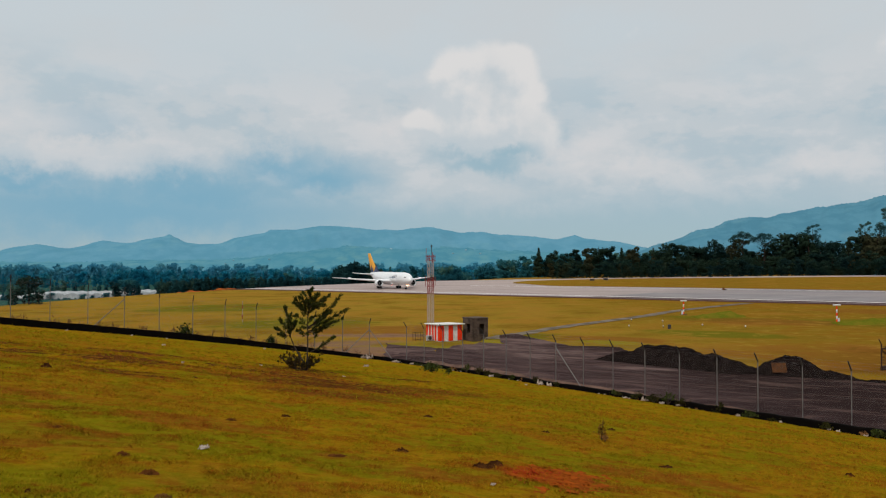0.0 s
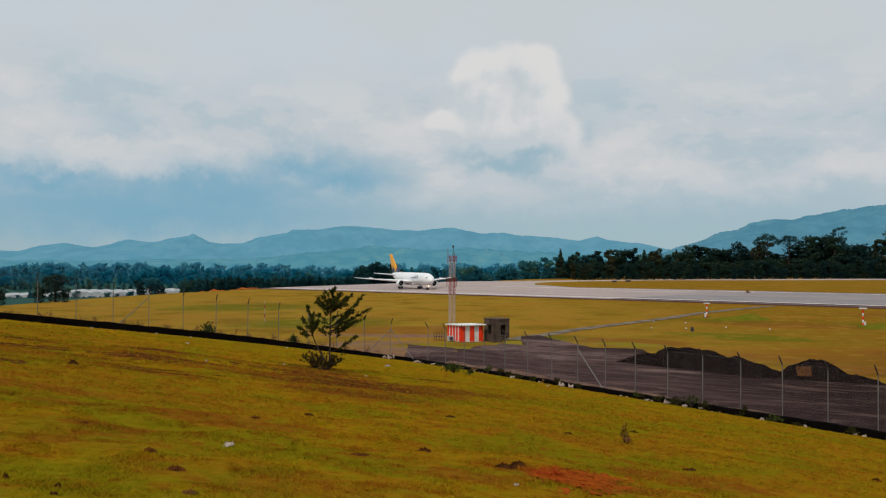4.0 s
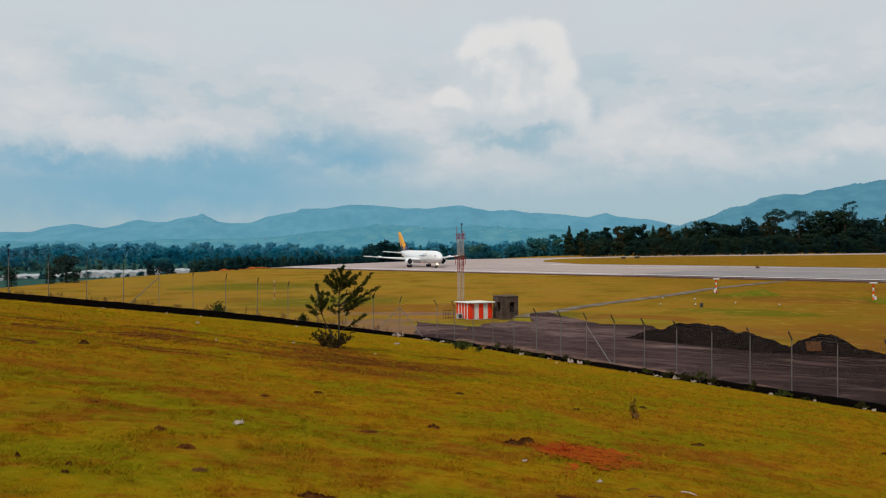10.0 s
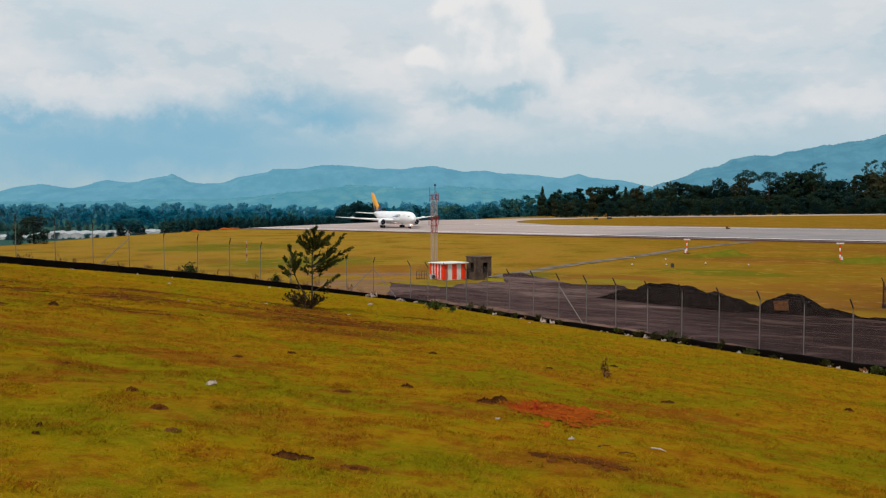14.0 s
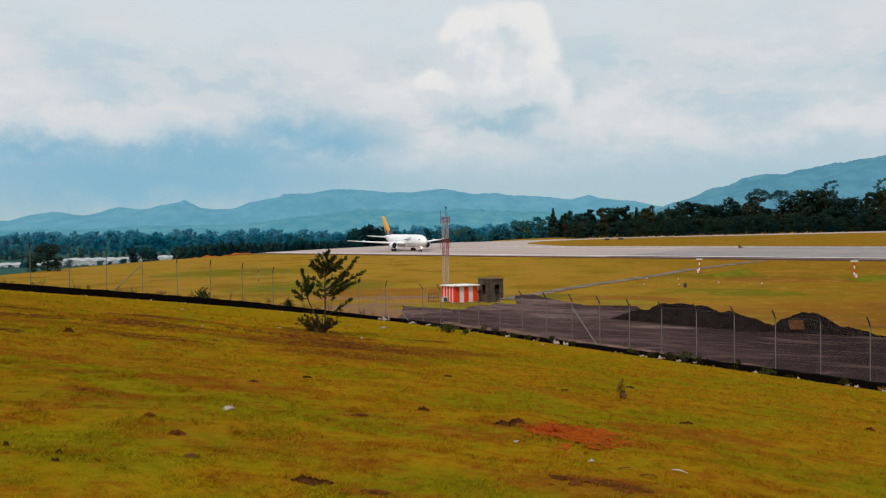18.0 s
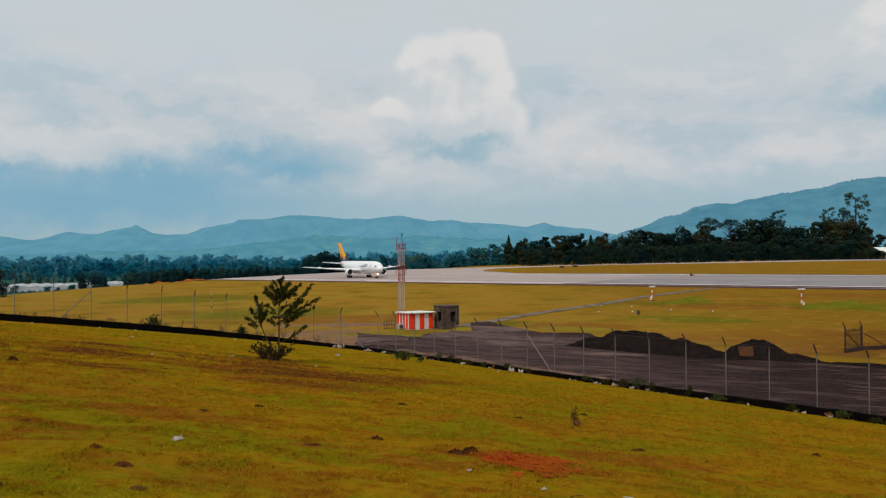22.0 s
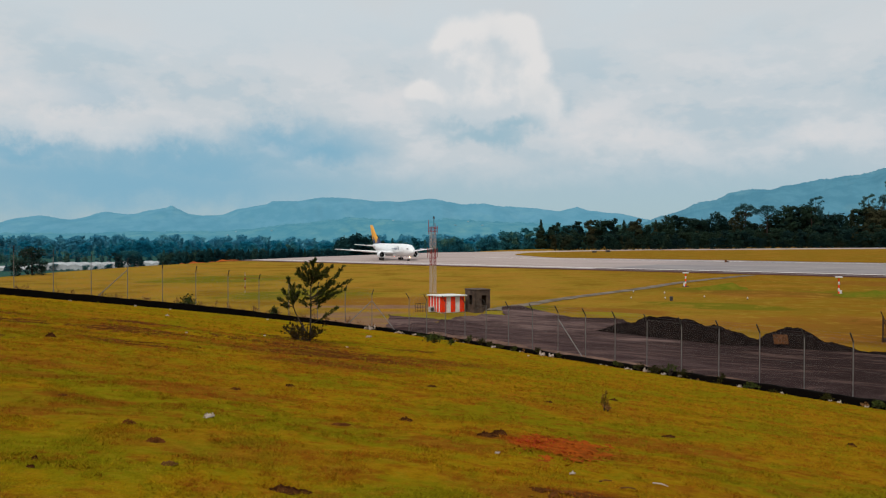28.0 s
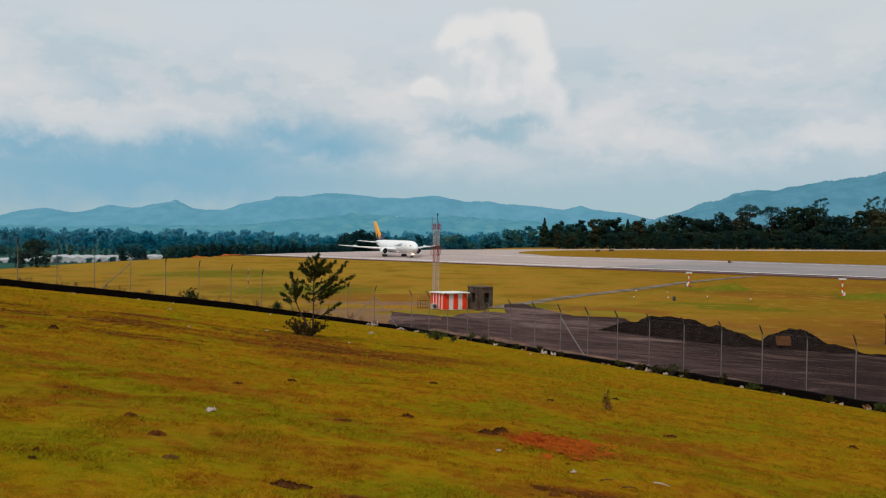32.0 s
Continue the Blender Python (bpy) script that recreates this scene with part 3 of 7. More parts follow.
for k, (u, n) in enumerate(((-235, 12), (-235, 17), (-235, 22))):
    strip("threshold_bar", lane(u - 30, u + 12, n, n + 2.4), line_paint, "white painted bar on the runway", 0.127, category="marking")


def ribbon(points, width):
    rows = []
    for i, p in enumerate(points):
        a, b = Vector(points[max(0, i - 1)]), Vector(points[min(len(points) - 1, i + 1)])
        side = (b - a).normalized().orthogonal() * width / 2
        rows.append((Vector(p) - side * (1 + 0.5 * noise.noise((i * 0.7, 1, 0))), Vector(p) + side * (1 + 0.5 * noise.noise((i * 0.7, 9, 0)))))
    return rows


def smooth_line(points, per=6):
    """Catmull-Rom through the points."""
    pts = [Vector(p) for p in points]
    out = []
    for i in range(len(pts) - 1):
        p0, p1, p2, p3 = pts[max(0, i - 1)], pts[i], pts[i + 1], pts[min(len(pts) - 1, i + 2)]
        for k in range(per):
            t = k / per
            out.append(0.5 * (2 * p1 + (p2 - p0) * t + (2 * p0 - 5 * p1 + 4 * p2 - p3) * t * t + (3 * p1 - p0 - 3 * p2 + p3) * t ** 3))
    return out + [pts[-1]]


strip("path", ribbon(smooth_line([(7.0, 124), (10, 133), (14.1, 140.5), (21.9, 152.2), (40.1, 174), (53.1, 191.8), (71, 210.7), (78, 217)], 9), 2.9), path_mat,
      "narrow pale concrete service path across the grass", 0.08, category="path")


YARD_FAR = [(-50, 29), (-43, 31), (-39, 33), (-32, 33.5), (-27, 35), (-23, 40), (-20.5, 46), (-18, 49), (-13, 45), (-8, 40), (-4, 36), (5, 33), (13, 34), (19, 37), (24, 37), (30, 38), (45, 38), (120, 36)]


def yard_rows():
    """The dark asphalt yard beyond the fence: from the fence line out to the grass."""
    rows = []
    for k in range(112):
        s = -47 + 1.5 * k
        near = 0.33 if s > 0 else 0.33 - 0.66 * s + 0.5 * noise.noise((s * 0.15, 7, 0)) * min(1, -s / 4)
        far = max(near + 0.2, bend(YARD_FAR, s) + (0.4 if s < -22 else 1.2) * noise.noise((s * 0.35, 0, 0)) + 0.4 * noise.noise((s * 1.3, 5, 0)))
        rows.append((CORNER + DIR_R * s + OUT_R * near, CORNER + DIR_R * s + OUT_R * far))
    return rows


strip("yard", yard_rows(), old_asphalt, "dark grey weathered asphalt yard beside the fence", 0.15, category="yard", power=2.0)


strip("yard_apron", [((8.9, 133.5), (12.0, 136.5)), ((8.4, 128), (13.0, 129.5)), ((8.2, 122), (14.4, 123.5)), ((7.8, 116.5), (15.4, 118.5)), ((8.0, 111.5), (16.4, 114.0)), ((9.6, 107.5), (16.8, 110.0))], old_asphalt,
      "dusty broken asphalt fan where the path meets the yard", 0.135, category="yard")
verge_soil = mat("verge_soil", (0.190, 0.112, 0.085), (0.085, 0.048, 0.036), 0.95, scale=0.8, fine=6, bump=0.4, depth=0.03, spec=0.0)
strip("soil_verge", [(CORNER + DIR_R * (4 + 1.5 * k) + OUT_R * 0.36, CORNER + DIR_R * (4 + 1.5 * k) + OUT_R * (1.9 + 0.7 * noise.noise((k * 0.7, 3, 0)) - 0.028 * k)) for k in range(34)], verge_soil,
      "strip of bare pinkish soil between wall and yard", 0.19, category="soil")


# ---------------------------------------------------------------- mountains
def ridge(name, dist, tops, base, rough, material, label, deep=900):
    """A range of hills behind the plain; tops: azimuth and rise (thousandths of the distance) of its summits and saddles."""
    bm = bm_new()
    a0, a1 = tops[0][0], tops[-1][0]
    cols, rows_ = 900, 26
    rise = []
    for i in range(cols + 1):
        a = a0 + (a1 - a0) * i / cols
        k = max(j for j in range(len(tops) - 1) if tops[j][0] <= a + 1e-9)
        f = (a - tops[k][0]) / (tops[k + 1][0] - tops[k][0])
        f = 0.55 * f + 0.45 * f * f * (3 - 2 * f)
        rise.append(EYE - base + dist * 0.001 * (tops[k][1] + (tops[k + 1][1] - tops[k][1]) * f))
    wide = [sum(rise[max(0, i - 25):i + 26]) / len(rise[max(0, i - 25):i + 26]) for i in range(cols + 1)]
    grid = []
    for j in range(rows_ + 1):
        g = j / rows_
        line = []
        for i in range(cols + 1):
            a = a0 + (a1 - a0) * i / cols
            near = min(1, g / 0.75)
            h = wide[i] + (rise[i] - wide[i]) * near ** 3
            rg = (noise.fractal((a * 60 + base, g * 3, dist * 0.01), 0.8, 2.1, 5) + 0.9 * noise.noise((a * 420, g * 9, base)) + 0.5 * noise.noise((a * 900, g * 9, base))) * (near ** 4)
            prof = math.sin(near * math.pi / 2) ** 1.15 if g < 0.75 else 1 - ((g - 0.75) / 0.25) ** 2 * 0.5
            spur = noise.fractal((a * 26, g * 2.5, 7), 1.1, 2.0, 3) * 0.11 * math.sin(math.pi * min(1, g / 0.76))
            d = dist - deep * 0.75 + deep * g
            z = base + h * (prof + spur) + rough * rg
            line.append(bm.verts.new((math.sin(a) * d, math.cos(a) * d, z)))
        grid.append(line)
    for r, s in zip(grid, grid[1:]):
        for i in range(cols):
            bm.faces.new((r[i], r[i + 1], s[i + 1], s[i]))
    return tagged(obj(name, bm, material, smooth=True), label, "mountain", kind="structure")


RANGE = [(-0.75, 24), (-0.62, 18), (-0.54, 12), (-0.49, 11.2), (-0.468, 18.2), (-0.449, 21.2), (-0.416, 15.7), (-0.381, 26.1), (-0.353, 21.4), (-0.335, 27.5), (-0.319, 31.0), (-0.313, 33.8),
         (-0.306, 29.8), (-0.295, 23.6), (-0.278, 19.6), (-0.26, 21.7), (-0.241, 29.7), (-0.209, 35.3), (-0.202, 39.8), (-0.173, 39.6), (-0.15, 44.0), (-0.124, 44.3), (-0.064, 37.7),
         (-0.021, 44.2), (0.016, 37.4), (0.046, 38.1), (0.06, 34.6), (0.085, 34.0), (0.132, 28.8), (0.152, 33.6), (0.168, 28.8), (0.202, 25.5), (0.231, 19.0), (0.272, 13.2), (0.4, 11), (0.75, 14)]
EAST = [(0.14, -2), (0.2, 7), (0.265, 26.6), (0.29, 37), (0.311, 42), (0.326, 49.6), (0.347, 52.4), (0.367, 48.8), (0.384, 54.6), (0.412, 60.4), (0.426, 61.8), (0.455, 66), (0.493, 73.4), (0.529, 76.2),
        (0.557, 79), (0.65, 74), (0.95, 60)]
LOWER = [(-0.75, 1), (-0.5, 2), (-0.42, 2), (-0.33, 4), (-0.25, 5), (-0.17, 14), (-0.11, 21), (-0.05, 17), (0.0, 20), (0.06, 16), (0.12, 14), (0.2, 9), (0.3, 6), (0.75, 5)]
def hazy_hill_mat(name, woods_tone, slope_tone, field_tone, emit, size):
    """A far slope, haze painted into its blue tones and glow: dark woods, open slopes and small pale fields."""
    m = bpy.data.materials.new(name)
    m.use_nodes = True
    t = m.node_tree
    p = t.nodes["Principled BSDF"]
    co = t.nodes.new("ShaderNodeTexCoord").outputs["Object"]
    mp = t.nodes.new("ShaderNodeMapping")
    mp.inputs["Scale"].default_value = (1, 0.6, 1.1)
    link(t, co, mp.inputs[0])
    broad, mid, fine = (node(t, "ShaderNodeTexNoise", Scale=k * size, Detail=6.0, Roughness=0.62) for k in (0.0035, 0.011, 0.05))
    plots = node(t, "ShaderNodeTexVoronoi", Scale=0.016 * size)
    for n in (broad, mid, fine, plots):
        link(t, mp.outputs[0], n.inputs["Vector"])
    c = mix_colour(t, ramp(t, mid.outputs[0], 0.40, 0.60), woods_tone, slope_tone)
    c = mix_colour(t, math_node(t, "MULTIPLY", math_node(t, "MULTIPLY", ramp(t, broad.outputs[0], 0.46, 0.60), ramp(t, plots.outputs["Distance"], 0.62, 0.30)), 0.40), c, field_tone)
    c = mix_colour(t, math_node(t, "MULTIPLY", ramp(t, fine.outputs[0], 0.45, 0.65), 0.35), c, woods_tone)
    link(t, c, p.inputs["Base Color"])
    # the glow stands in for hazy air before the slope
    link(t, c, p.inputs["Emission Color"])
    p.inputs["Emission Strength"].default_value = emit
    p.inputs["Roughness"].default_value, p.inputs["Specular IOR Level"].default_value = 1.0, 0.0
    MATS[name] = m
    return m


# base colours already blued by haze, most on the farthest range
far_hill = hazy_hill_mat("far_hill", (0.068, 0.186, 0.254), (0.084, 0.206, 0.276), (0.108, 0.232, 0.278), 0.38, 1.0)
mid_hill = hazy_hill_mat("mid_hill", (0.050, 0.166, 0.222), (0.070, 0.190, 0.236), (0.120, 0.240, 0.235), 0.34, 1.3)
right_hill = hazy_hill_mat("right_hill", (0.052, 0.148, 0.205), (0.066, 0.172, 0.230), (0.098, 0.198, 0.235), 0.36, 1.3)
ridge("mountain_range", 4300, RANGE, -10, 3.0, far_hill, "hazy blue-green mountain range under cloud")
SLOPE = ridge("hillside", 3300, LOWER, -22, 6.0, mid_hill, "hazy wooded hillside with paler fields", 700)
ridge("hillside_east", 2700, EAST, -20, 3.6, right_hill, "hazy blue-green wooded hill rising beyond the trees", 800)

# ---------------------------------------------------------------- boundary wall and fence
wall_mat = mat("black_wall", (0.0022, 0.0018, 0.0018), (0.005, 0.004, 0.003), 0.95, scale=1.5, fine=12, bump=0.6, depth=0.05, spec=0.03)


def wall_run(name, direction, out, length, heights, label):
    """A low dark wall with an uneven crumbling top, along one side of the hill."""
    bm = bm_new()
    rings = []
    n = int(length / 0.45)
    for i in range(n + 1):
        p = CORNER + direction * (length * i / n - 0.30)
        q = p + out * 0.32
        z = hill(p.x, p.y)
        height = bend(heights, length * i / n)
        top = z + height + 0.04 * noise.noise((i * 0.37, length, 0)) + 0.04 * noise.noise((i * 1.7, 0, length))
        w = 0.05 * noise.noise((i * 0.6, 4, length))
        rings.append([(p.x - out.x * w, p.y - out.y * w, z - 0.6), (p.x - out.x * (w - 0.03), p.y - out.y * (w - 0.03), top - 0.05), (p.x + out.x * 0.07, p.y + out.y * 0.07, top),
                      (q.x, q.y, top - 0.02), (q.x, q.y, z - 1.2)])
    loft(bm, rings)
    bmesh.ops.recalc_face_normals(bm, faces=bm.faces)
    return tagged(obj(name, bm, wall_mat), label, "wall", kind="structure")


wall_run("wall_west", DIR_L, OUT_L, 75, [(0, 0.27), (14, 0.46), (75, 0.46)], "low black crumbling boundary wall at the hill's foot")
wall_run("wall_east", DIR_R, OUT_R, 80, [(0, 0.27), (8, 0.23), (22, 0.25), (42, 0.36), (80, 0.36)], "low black crumbling boundary wall with weeds and litter")

galv = mat("galvanised_steel", (0.195, 0.182, 0.172), (0.110, 0.102, 0.098), 0.6, 0.3, scale=6, fine=60, bump=0.05)
dark_arm = mat("weathered_arm", (0.05, 0.042, 0.038), (0.03, 0.026, 0.024), 0.7, 0.2, scale=6, fine=60, bump=0.05)
wire_mat = mat("wire", (0.16, 0.14, 0.13), (0.10, 0.09, 0.085), 0.6, 0.4, scale=6, fine=60, bump=0)
STEP, POST_H = 2.35, 2.7


def fence(name, direction, out, count, first, start, label):
    """Tubular posts with angled arms, three strands on the arms, chain-link between the posts."""
    f = thing(name, pose(0, 0, 0), label, "fence")
    arm_out = out * 0.30
    post_bm = bm_new()
    tube(post_bm, (0, 0, -0.5), (0, 0, POST_H), 0.024, seg=8)
    arm_bm = bm_new()
    tube(arm_bm, (0, 0, POST_H - 0.02), (arm_out.x * -1, arm_out.y * -1, POST_H + 0.42), 0.036, 0.032, seg=6)
    first_post = None
    feet = []
    for i in range(first, count):
        p = CORNER + direction * (start + STEP * i) + out * 0.55
        z = hill(p.x, p.y) + 0.15
        feet.append(Vector((p.x, p.y, z)))
        if first_post is None:
            first_post = part("post", post_bm, galv, f)
            arm = part("arm", arm_bm, dark_arm, first_post, "dark angled wire arm")
            ob = first_post
        else:
            ob = first_post.copy()
            scene.collection.objects.link(ob)
            a = arm.copy()
            scene.collection.objects.link(a)
            a.parent = ob
        ob.matrix_basis = pose(p.x, p.y, z, 1.5 * noise.noise((i, 2, 0)), 1.5 * noise.noise((i, 9, 0)), 0)
    wires = bm_new()
    arm3 = Vector((-arm_out.x, -arm_out.y, 0))
    for a, b in zip(feet, feet[1:]):
        for g in (0.25, 0.6, 0.95):
            o = arm3 * g + Vector((0, 0, POST_H + 0.40 * g))
            tube(wires, a + o, b + o, 0.0025, seg=3, caps=False)
        for h in (0.06, 1.4, 2.74):
            o = Vector((0, 0, h))
            tube(wires, a + o, b + o, 0.0025, seg=3, caps=False)
    tagged(part("wire", wires, wire_mat, f), kind="stuff")
    mesh = bm_new()
    total = (feet[-1] - feet[0]).length

    def at(s, h):
        k = max(0.0, min(0.9999, s / total)) * (len(feet) - 1)
        i = int(k)
        return feet[i].lerp(feet[i + 1], k - i) + Vector((0, 0, h))

    s, pitch = -2.7, 0.11
    while s < total:
        for sgn in (0, 1):
            s0, s1 = (s, s + 2.7) if sgn == 0 else (s + 2.7, s)
            a0, a1 = max(0, min(total, s0)), max(0, min(total, s1))
            if a0 != a1:
                h0, h1 = 0.05 + abs(a0 - s0), 2.75 - abs(a1 - s1)
                tube(mesh, at(a0, h0), at(a1, h1), 0.0011, seg=3, caps=False)
        s += pitch
    tagged(part("chain_link", mesh, wire_mat, f), kind="stuff")
    return f, feet


FENCE_W, FEET_W = fence("fence", DIR_L, OUT_L, 30, 0, 0.8, "chain-link airport fence with slender angled posts")
FENCE_E, FEET_E = fence("fence", DIR_R, OUT_R, 30, 1, 0.42, "chain-link airport fence with slender angled posts")


def braces(parent, feet, pairs):
    for i, j, h in pairs:
        bm = bm_new()
        tube(bm, feet[i] + Vector((0, 0, h)), feet[i].lerp(feet[j], 0.92) + Vector((0, 0, 0.05)), 0.028, seg=6)
        part("brace", bm, galv, parent, "pale diagonal brace tube")


braces(FENCE_W, FEET_W, [(0, 1, 2.2), (8, 9, 2.3)])
bm = bm_new()
tube(bm, FEET_W[0] + Vector((0, 0, 2.2)), FEET_W[0].lerp(FEET_E[0], 0.62) + Vector((0, 0, 0.05)), 0.028, seg=6)
part("brace", bm, galv, FENCE_W, "pale diagonal brace tube")
braces(FENCE_E, FEET_E, [(7, 8, 2.3)])

# ---------------------------------------------------------------- aircraft
white_paint = mat("aircraft_white", (0.80, 0.80, 0.80), (0.74, 0.75, 0.76), 0.35, scale=0.6, fine=8, bump=0.02, spec=0.5)
orange_paint = mat("aircraft_orange", (0.80, 0.36, 0.02), (0.74, 0.31, 0.02), 0.4, scale=0.6, fine=8, bump=0.02, spec=0.5)
navy_paint = mat("aircraft_navy", (0.02, 0.03, 0.08), (0.03, 0.04, 0.09), 0.4, scale=0.6, fine=8, bump=0.02, spec=0.5)
grey_metal = mat("bare_metal", (0.45, 0.45, 0.46), (0.36, 0.36, 0.37), 0.4, 0.7, scale=2, fine=20, bump=0.03)
dark_metal = mat("dark_metal", (0.012, 0.012, 0.014), (0.022, 0.022, 0.022), 0.7, 0.2, scale=2, fine=20, bump=0.03)
tyre_mat = mat("tyre_rubber", (0.018, 0.018, 0.018), (0.03, 0.03, 0.03), 0.9, scale=3, fine=30)
glass_dark = mat("cockpit_glass", (0.01, 0.012, 0.015), (0.02, 0.02, 0.025), 0.08, scale=2, fine=20, bump=0, spec=0.6)
lamp_mat = mat("landing_light", (1.0, 0.62, 0.35), (1.0, 0.5, 0.25), 0.3, emit=14.0, bump=0)
red_lamp = mat("beacon_red", (1.0, 0.10, 0.04), (1.0, 0.08, 0.03), 0.3, emit=5.0, bump=0)
mark_grey = mat("mark_grey", (0.22, 0.26, 0.32), (0.26, 0.30, 0.36), 0.4, bump=0)


def foil(c, le, t, y, z, seg=12):
    """An aerofoil ring of chord c from leading edge le (x), thickness t, at span y, height z."""
    pts = []
    for k in range(seg):
        a = 2 * math.pi * k / seg
        x = 0.5 + 0.5 * math.cos(a)
        th = 0.5 * t * math.sin(a) * (1.0 - 0.75 * x) ** 0.5 * 1.5
        pts.append((le - c * x, y, z + th + (0.1 * t if math.sin(a) > 0 else 0)))
    return pts


def aircraft():
    x0, y0 = -23.6, 366.0
    a = thing("aircraft", pose(x0, y0, field(x0, y0) + 0.10, 0, 0, -64.5),
              "white twin-engine cargo jet with orange tail waiting on the runway", "aircraft")
    a.scale = (0.965, 0.965, 0.965)
    bm = bm_new()
    prof = [(25.2, 4.05, 0.05), (25.0, 4.07, 0.45), (24.5, 4.12, 0.95), (23.7, 4.24, 1.45), (22.5, 4.42, 1.95), (20.8, 4.55, 2.36), (18.5, 4.62, 2.55),
            (15, 4.62, 2.60), (5, 4.62, 2.60), (-6, 4.62, 2.60), (-9.5, 4.72, 2.50), (-13, 5.02, 2.20), (-17, 5.5, 1.65), (-20.5, 5.95, 1.05), (-22.6, 6.2, 0.55), (-23.3, 6.3, 0.2)]
    loft(bm, [[(x, r * 0.965 * math.cos(2 * math.pi * k / 28), z + r * 1.03 * math.sin(2 * math.pi * k / 28)) for k in range(28)] for x, z, r in prof])
    bmesh.ops.recalc_face_normals(bm, faces=bm.faces)
    part("fuselage", bm, white_paint, a, smooth=True)
    bm = bm_new()
    loft(bm, [[(x, w * math.cos(math.pi * 2 * k / 16), z + h * math.sin(math.pi * 2 * k / 16)) for k in range(16)]
              for x, w, z, h in [(9.5, 0.3, 2.2, 0.15), (8, 1.9, 2.3, 0.55), (4, 2.5, 2.4, 0.75), (-3, 2.5, 2.4, 0.75), (-6, 1.4, 2.5, 0.5), (-8, 0.3, 2.5, 0.1)]])
    part("belly_fairing", bm, white_paint, a, smooth=True)
    for s in (-1, 1):
        bm = bm_new()
        rings = []
        for y, le, c, t, z in [(1.5, 8.6, 11.2, 1.35, 3.2), (4.5, 6.5, 9.0, 1.15, 3.45), (8.0, 4.1, 6.8, 0.80, 3.65), (15, -0.6, 4.6, 0.45, 4.15), (22.8, -5.9, 2.4, 0.22, 4.75), (23.8, -6.9, 1.3, 0.12, 4.82)]:
            rings.append([(px, s * py, pz) for px, py, pz in foil(c, le, t, y, z)])
        loft(bm, rings)
        bmesh.ops.recalc_face_normals(bm, faces=bm.faces)
        w = part("wing", bm, white_paint, a, smooth=True)
        for y, x in ((6.5, -1.2), (11.5, -2.8), (17, -4.8)):
            bm = bm_new()
            z = 3.3 + 0.105 * (y - 1.5)
            loft(bm, [[(x + dx, s * y + r * math.cos(k * math.pi / 4), z - 0.25 + dz + r * math.sin(k * math.pi / 4)) for k in range(8)]
                      for dx, r, dz in ((2.6, 0.05, 0.05), (1.5, 0.26, -0.05), (-0.5, 0.24, 0.0), (-2.2, 0.04, 0.15))])
            part("flap_fairing", bm, white_paint, w, smooth=True)
        # engine
        ex, ey, ez = 9.6, s * 7.9, 2.62
        bm = bm_new()
        nac = [(0.0, 1.18), (0.06, 1.28), (-0.15, 1.36), (-0.8, 1.44), (-1.8, 1.44), (-3.0, 1.32), (-3.9, 1.08)]
        loft(bm, [[(ex + dx, ey + r * math.cos(k * math.pi / 12), ez + r * math.sin(k * math.pi / 12)) for k in range(24)] for dx, r in nac], caps=False)
        loft(bm, [[(ex + dx, ey + r * math.cos(k * math.pi / 12), ez + r * math.sin(k * math.pi / 12)) for k in range(24)] for dx, r in ((0.0, 1.18), (-0.5, 1.14), (-1.1, 1.16))], caps=False)
        bmesh.ops.recalc_face_normals(bm, faces=bm.faces)
        e = part("engine", bm, white_paint, a, smooth=True)
        bm = bm_new()
        loft(bm, [[(ex + dx, ey + r * math.cos(k * math.pi / 12), ez + r * math.sin(k * math.pi / 12)) for k in range(24)] for dx, r in ((0.07, 1.2), (0.09, 1.28), (-0.08, 1.405))], caps=False)
        part("intake_lip", bm, grey_metal, e, "bare metal intake lip", True)
        bm = bm_new()
        for k in range(18):
            b = k * 2 * math.pi / 18
            vs = [bm.verts.new((ex - 1.0 + o, ey + r * math.cos(b + d), ez + r * math.sin(b + d))) for r, d, o in ((0.3, -0.05, 0.05), (1.15, -0.02, 0.0), (1.15, 0.20, -0.15), (0.3, 0.25, -0.1))]
            bm.faces.new(vs)
        tube(bm, (ex - 1.25, ey, ez), (ex - 1.2, ey, ez), 1.17, seg=24)
        part("fan", bm, dark_metal, e, "dark fan disc")
        bm = bm_new()
        loft(bm, [[(ex + dx, ey + r * math.cos(k * math.pi / 6), ez + r * math.sin(k * math.pi / 6)) for k in range(12)] for dx, r in ((-0.45, 0.02), (-0.7, 0.2), (-1.0, 0.34))])
        part("spinner", bm, grey_metal, e, smooth=True)
        bm = bm_new()
        loft(bm, [[(ex + dx, ey + r * math.cos(k * math.pi / 8), ez + r * math.sin(k * math.pi / 8)) for k in range(16)] for dx, r in ((-3.6, 0.95), (-4.6, 0.7), (-5.4, 0.42))])
        part("exhaust", bm, dark_metal, e, smooth=True)
        bm = bm_new()
        loft(bm, [[(ex + dx, ey + w * q, ez + h) for q, h in ((-1, lo), (1, lo), (1, hi), (-1, hi))] for dx, w, lo, hi in ((-0.9, 0.05, 1.25, 1.35), (-2.2, 0.22, 1.0, 1.65), (-5.5, 0.22, 0.4, 1.5), (-7.5, 0.05, 0.9, 1.3))])
        part("pylon", bm, white_paint, e)
        # tailplane
        bm = bm_new()
        loft(bm, [[(px, s * py, pz) for px, py, pz in foil(c, le, t, y, z)] for y, le, c, t, z in [(0.8, -15.2, 6.0, 0.6, 6.0), (5, -18.2, 4.0, 0.36, 6.3), (9.2, -21.2, 2.0, 0.2, 6.7), (9.5, -21.7, 1.3, 0.1, 6.72)]])
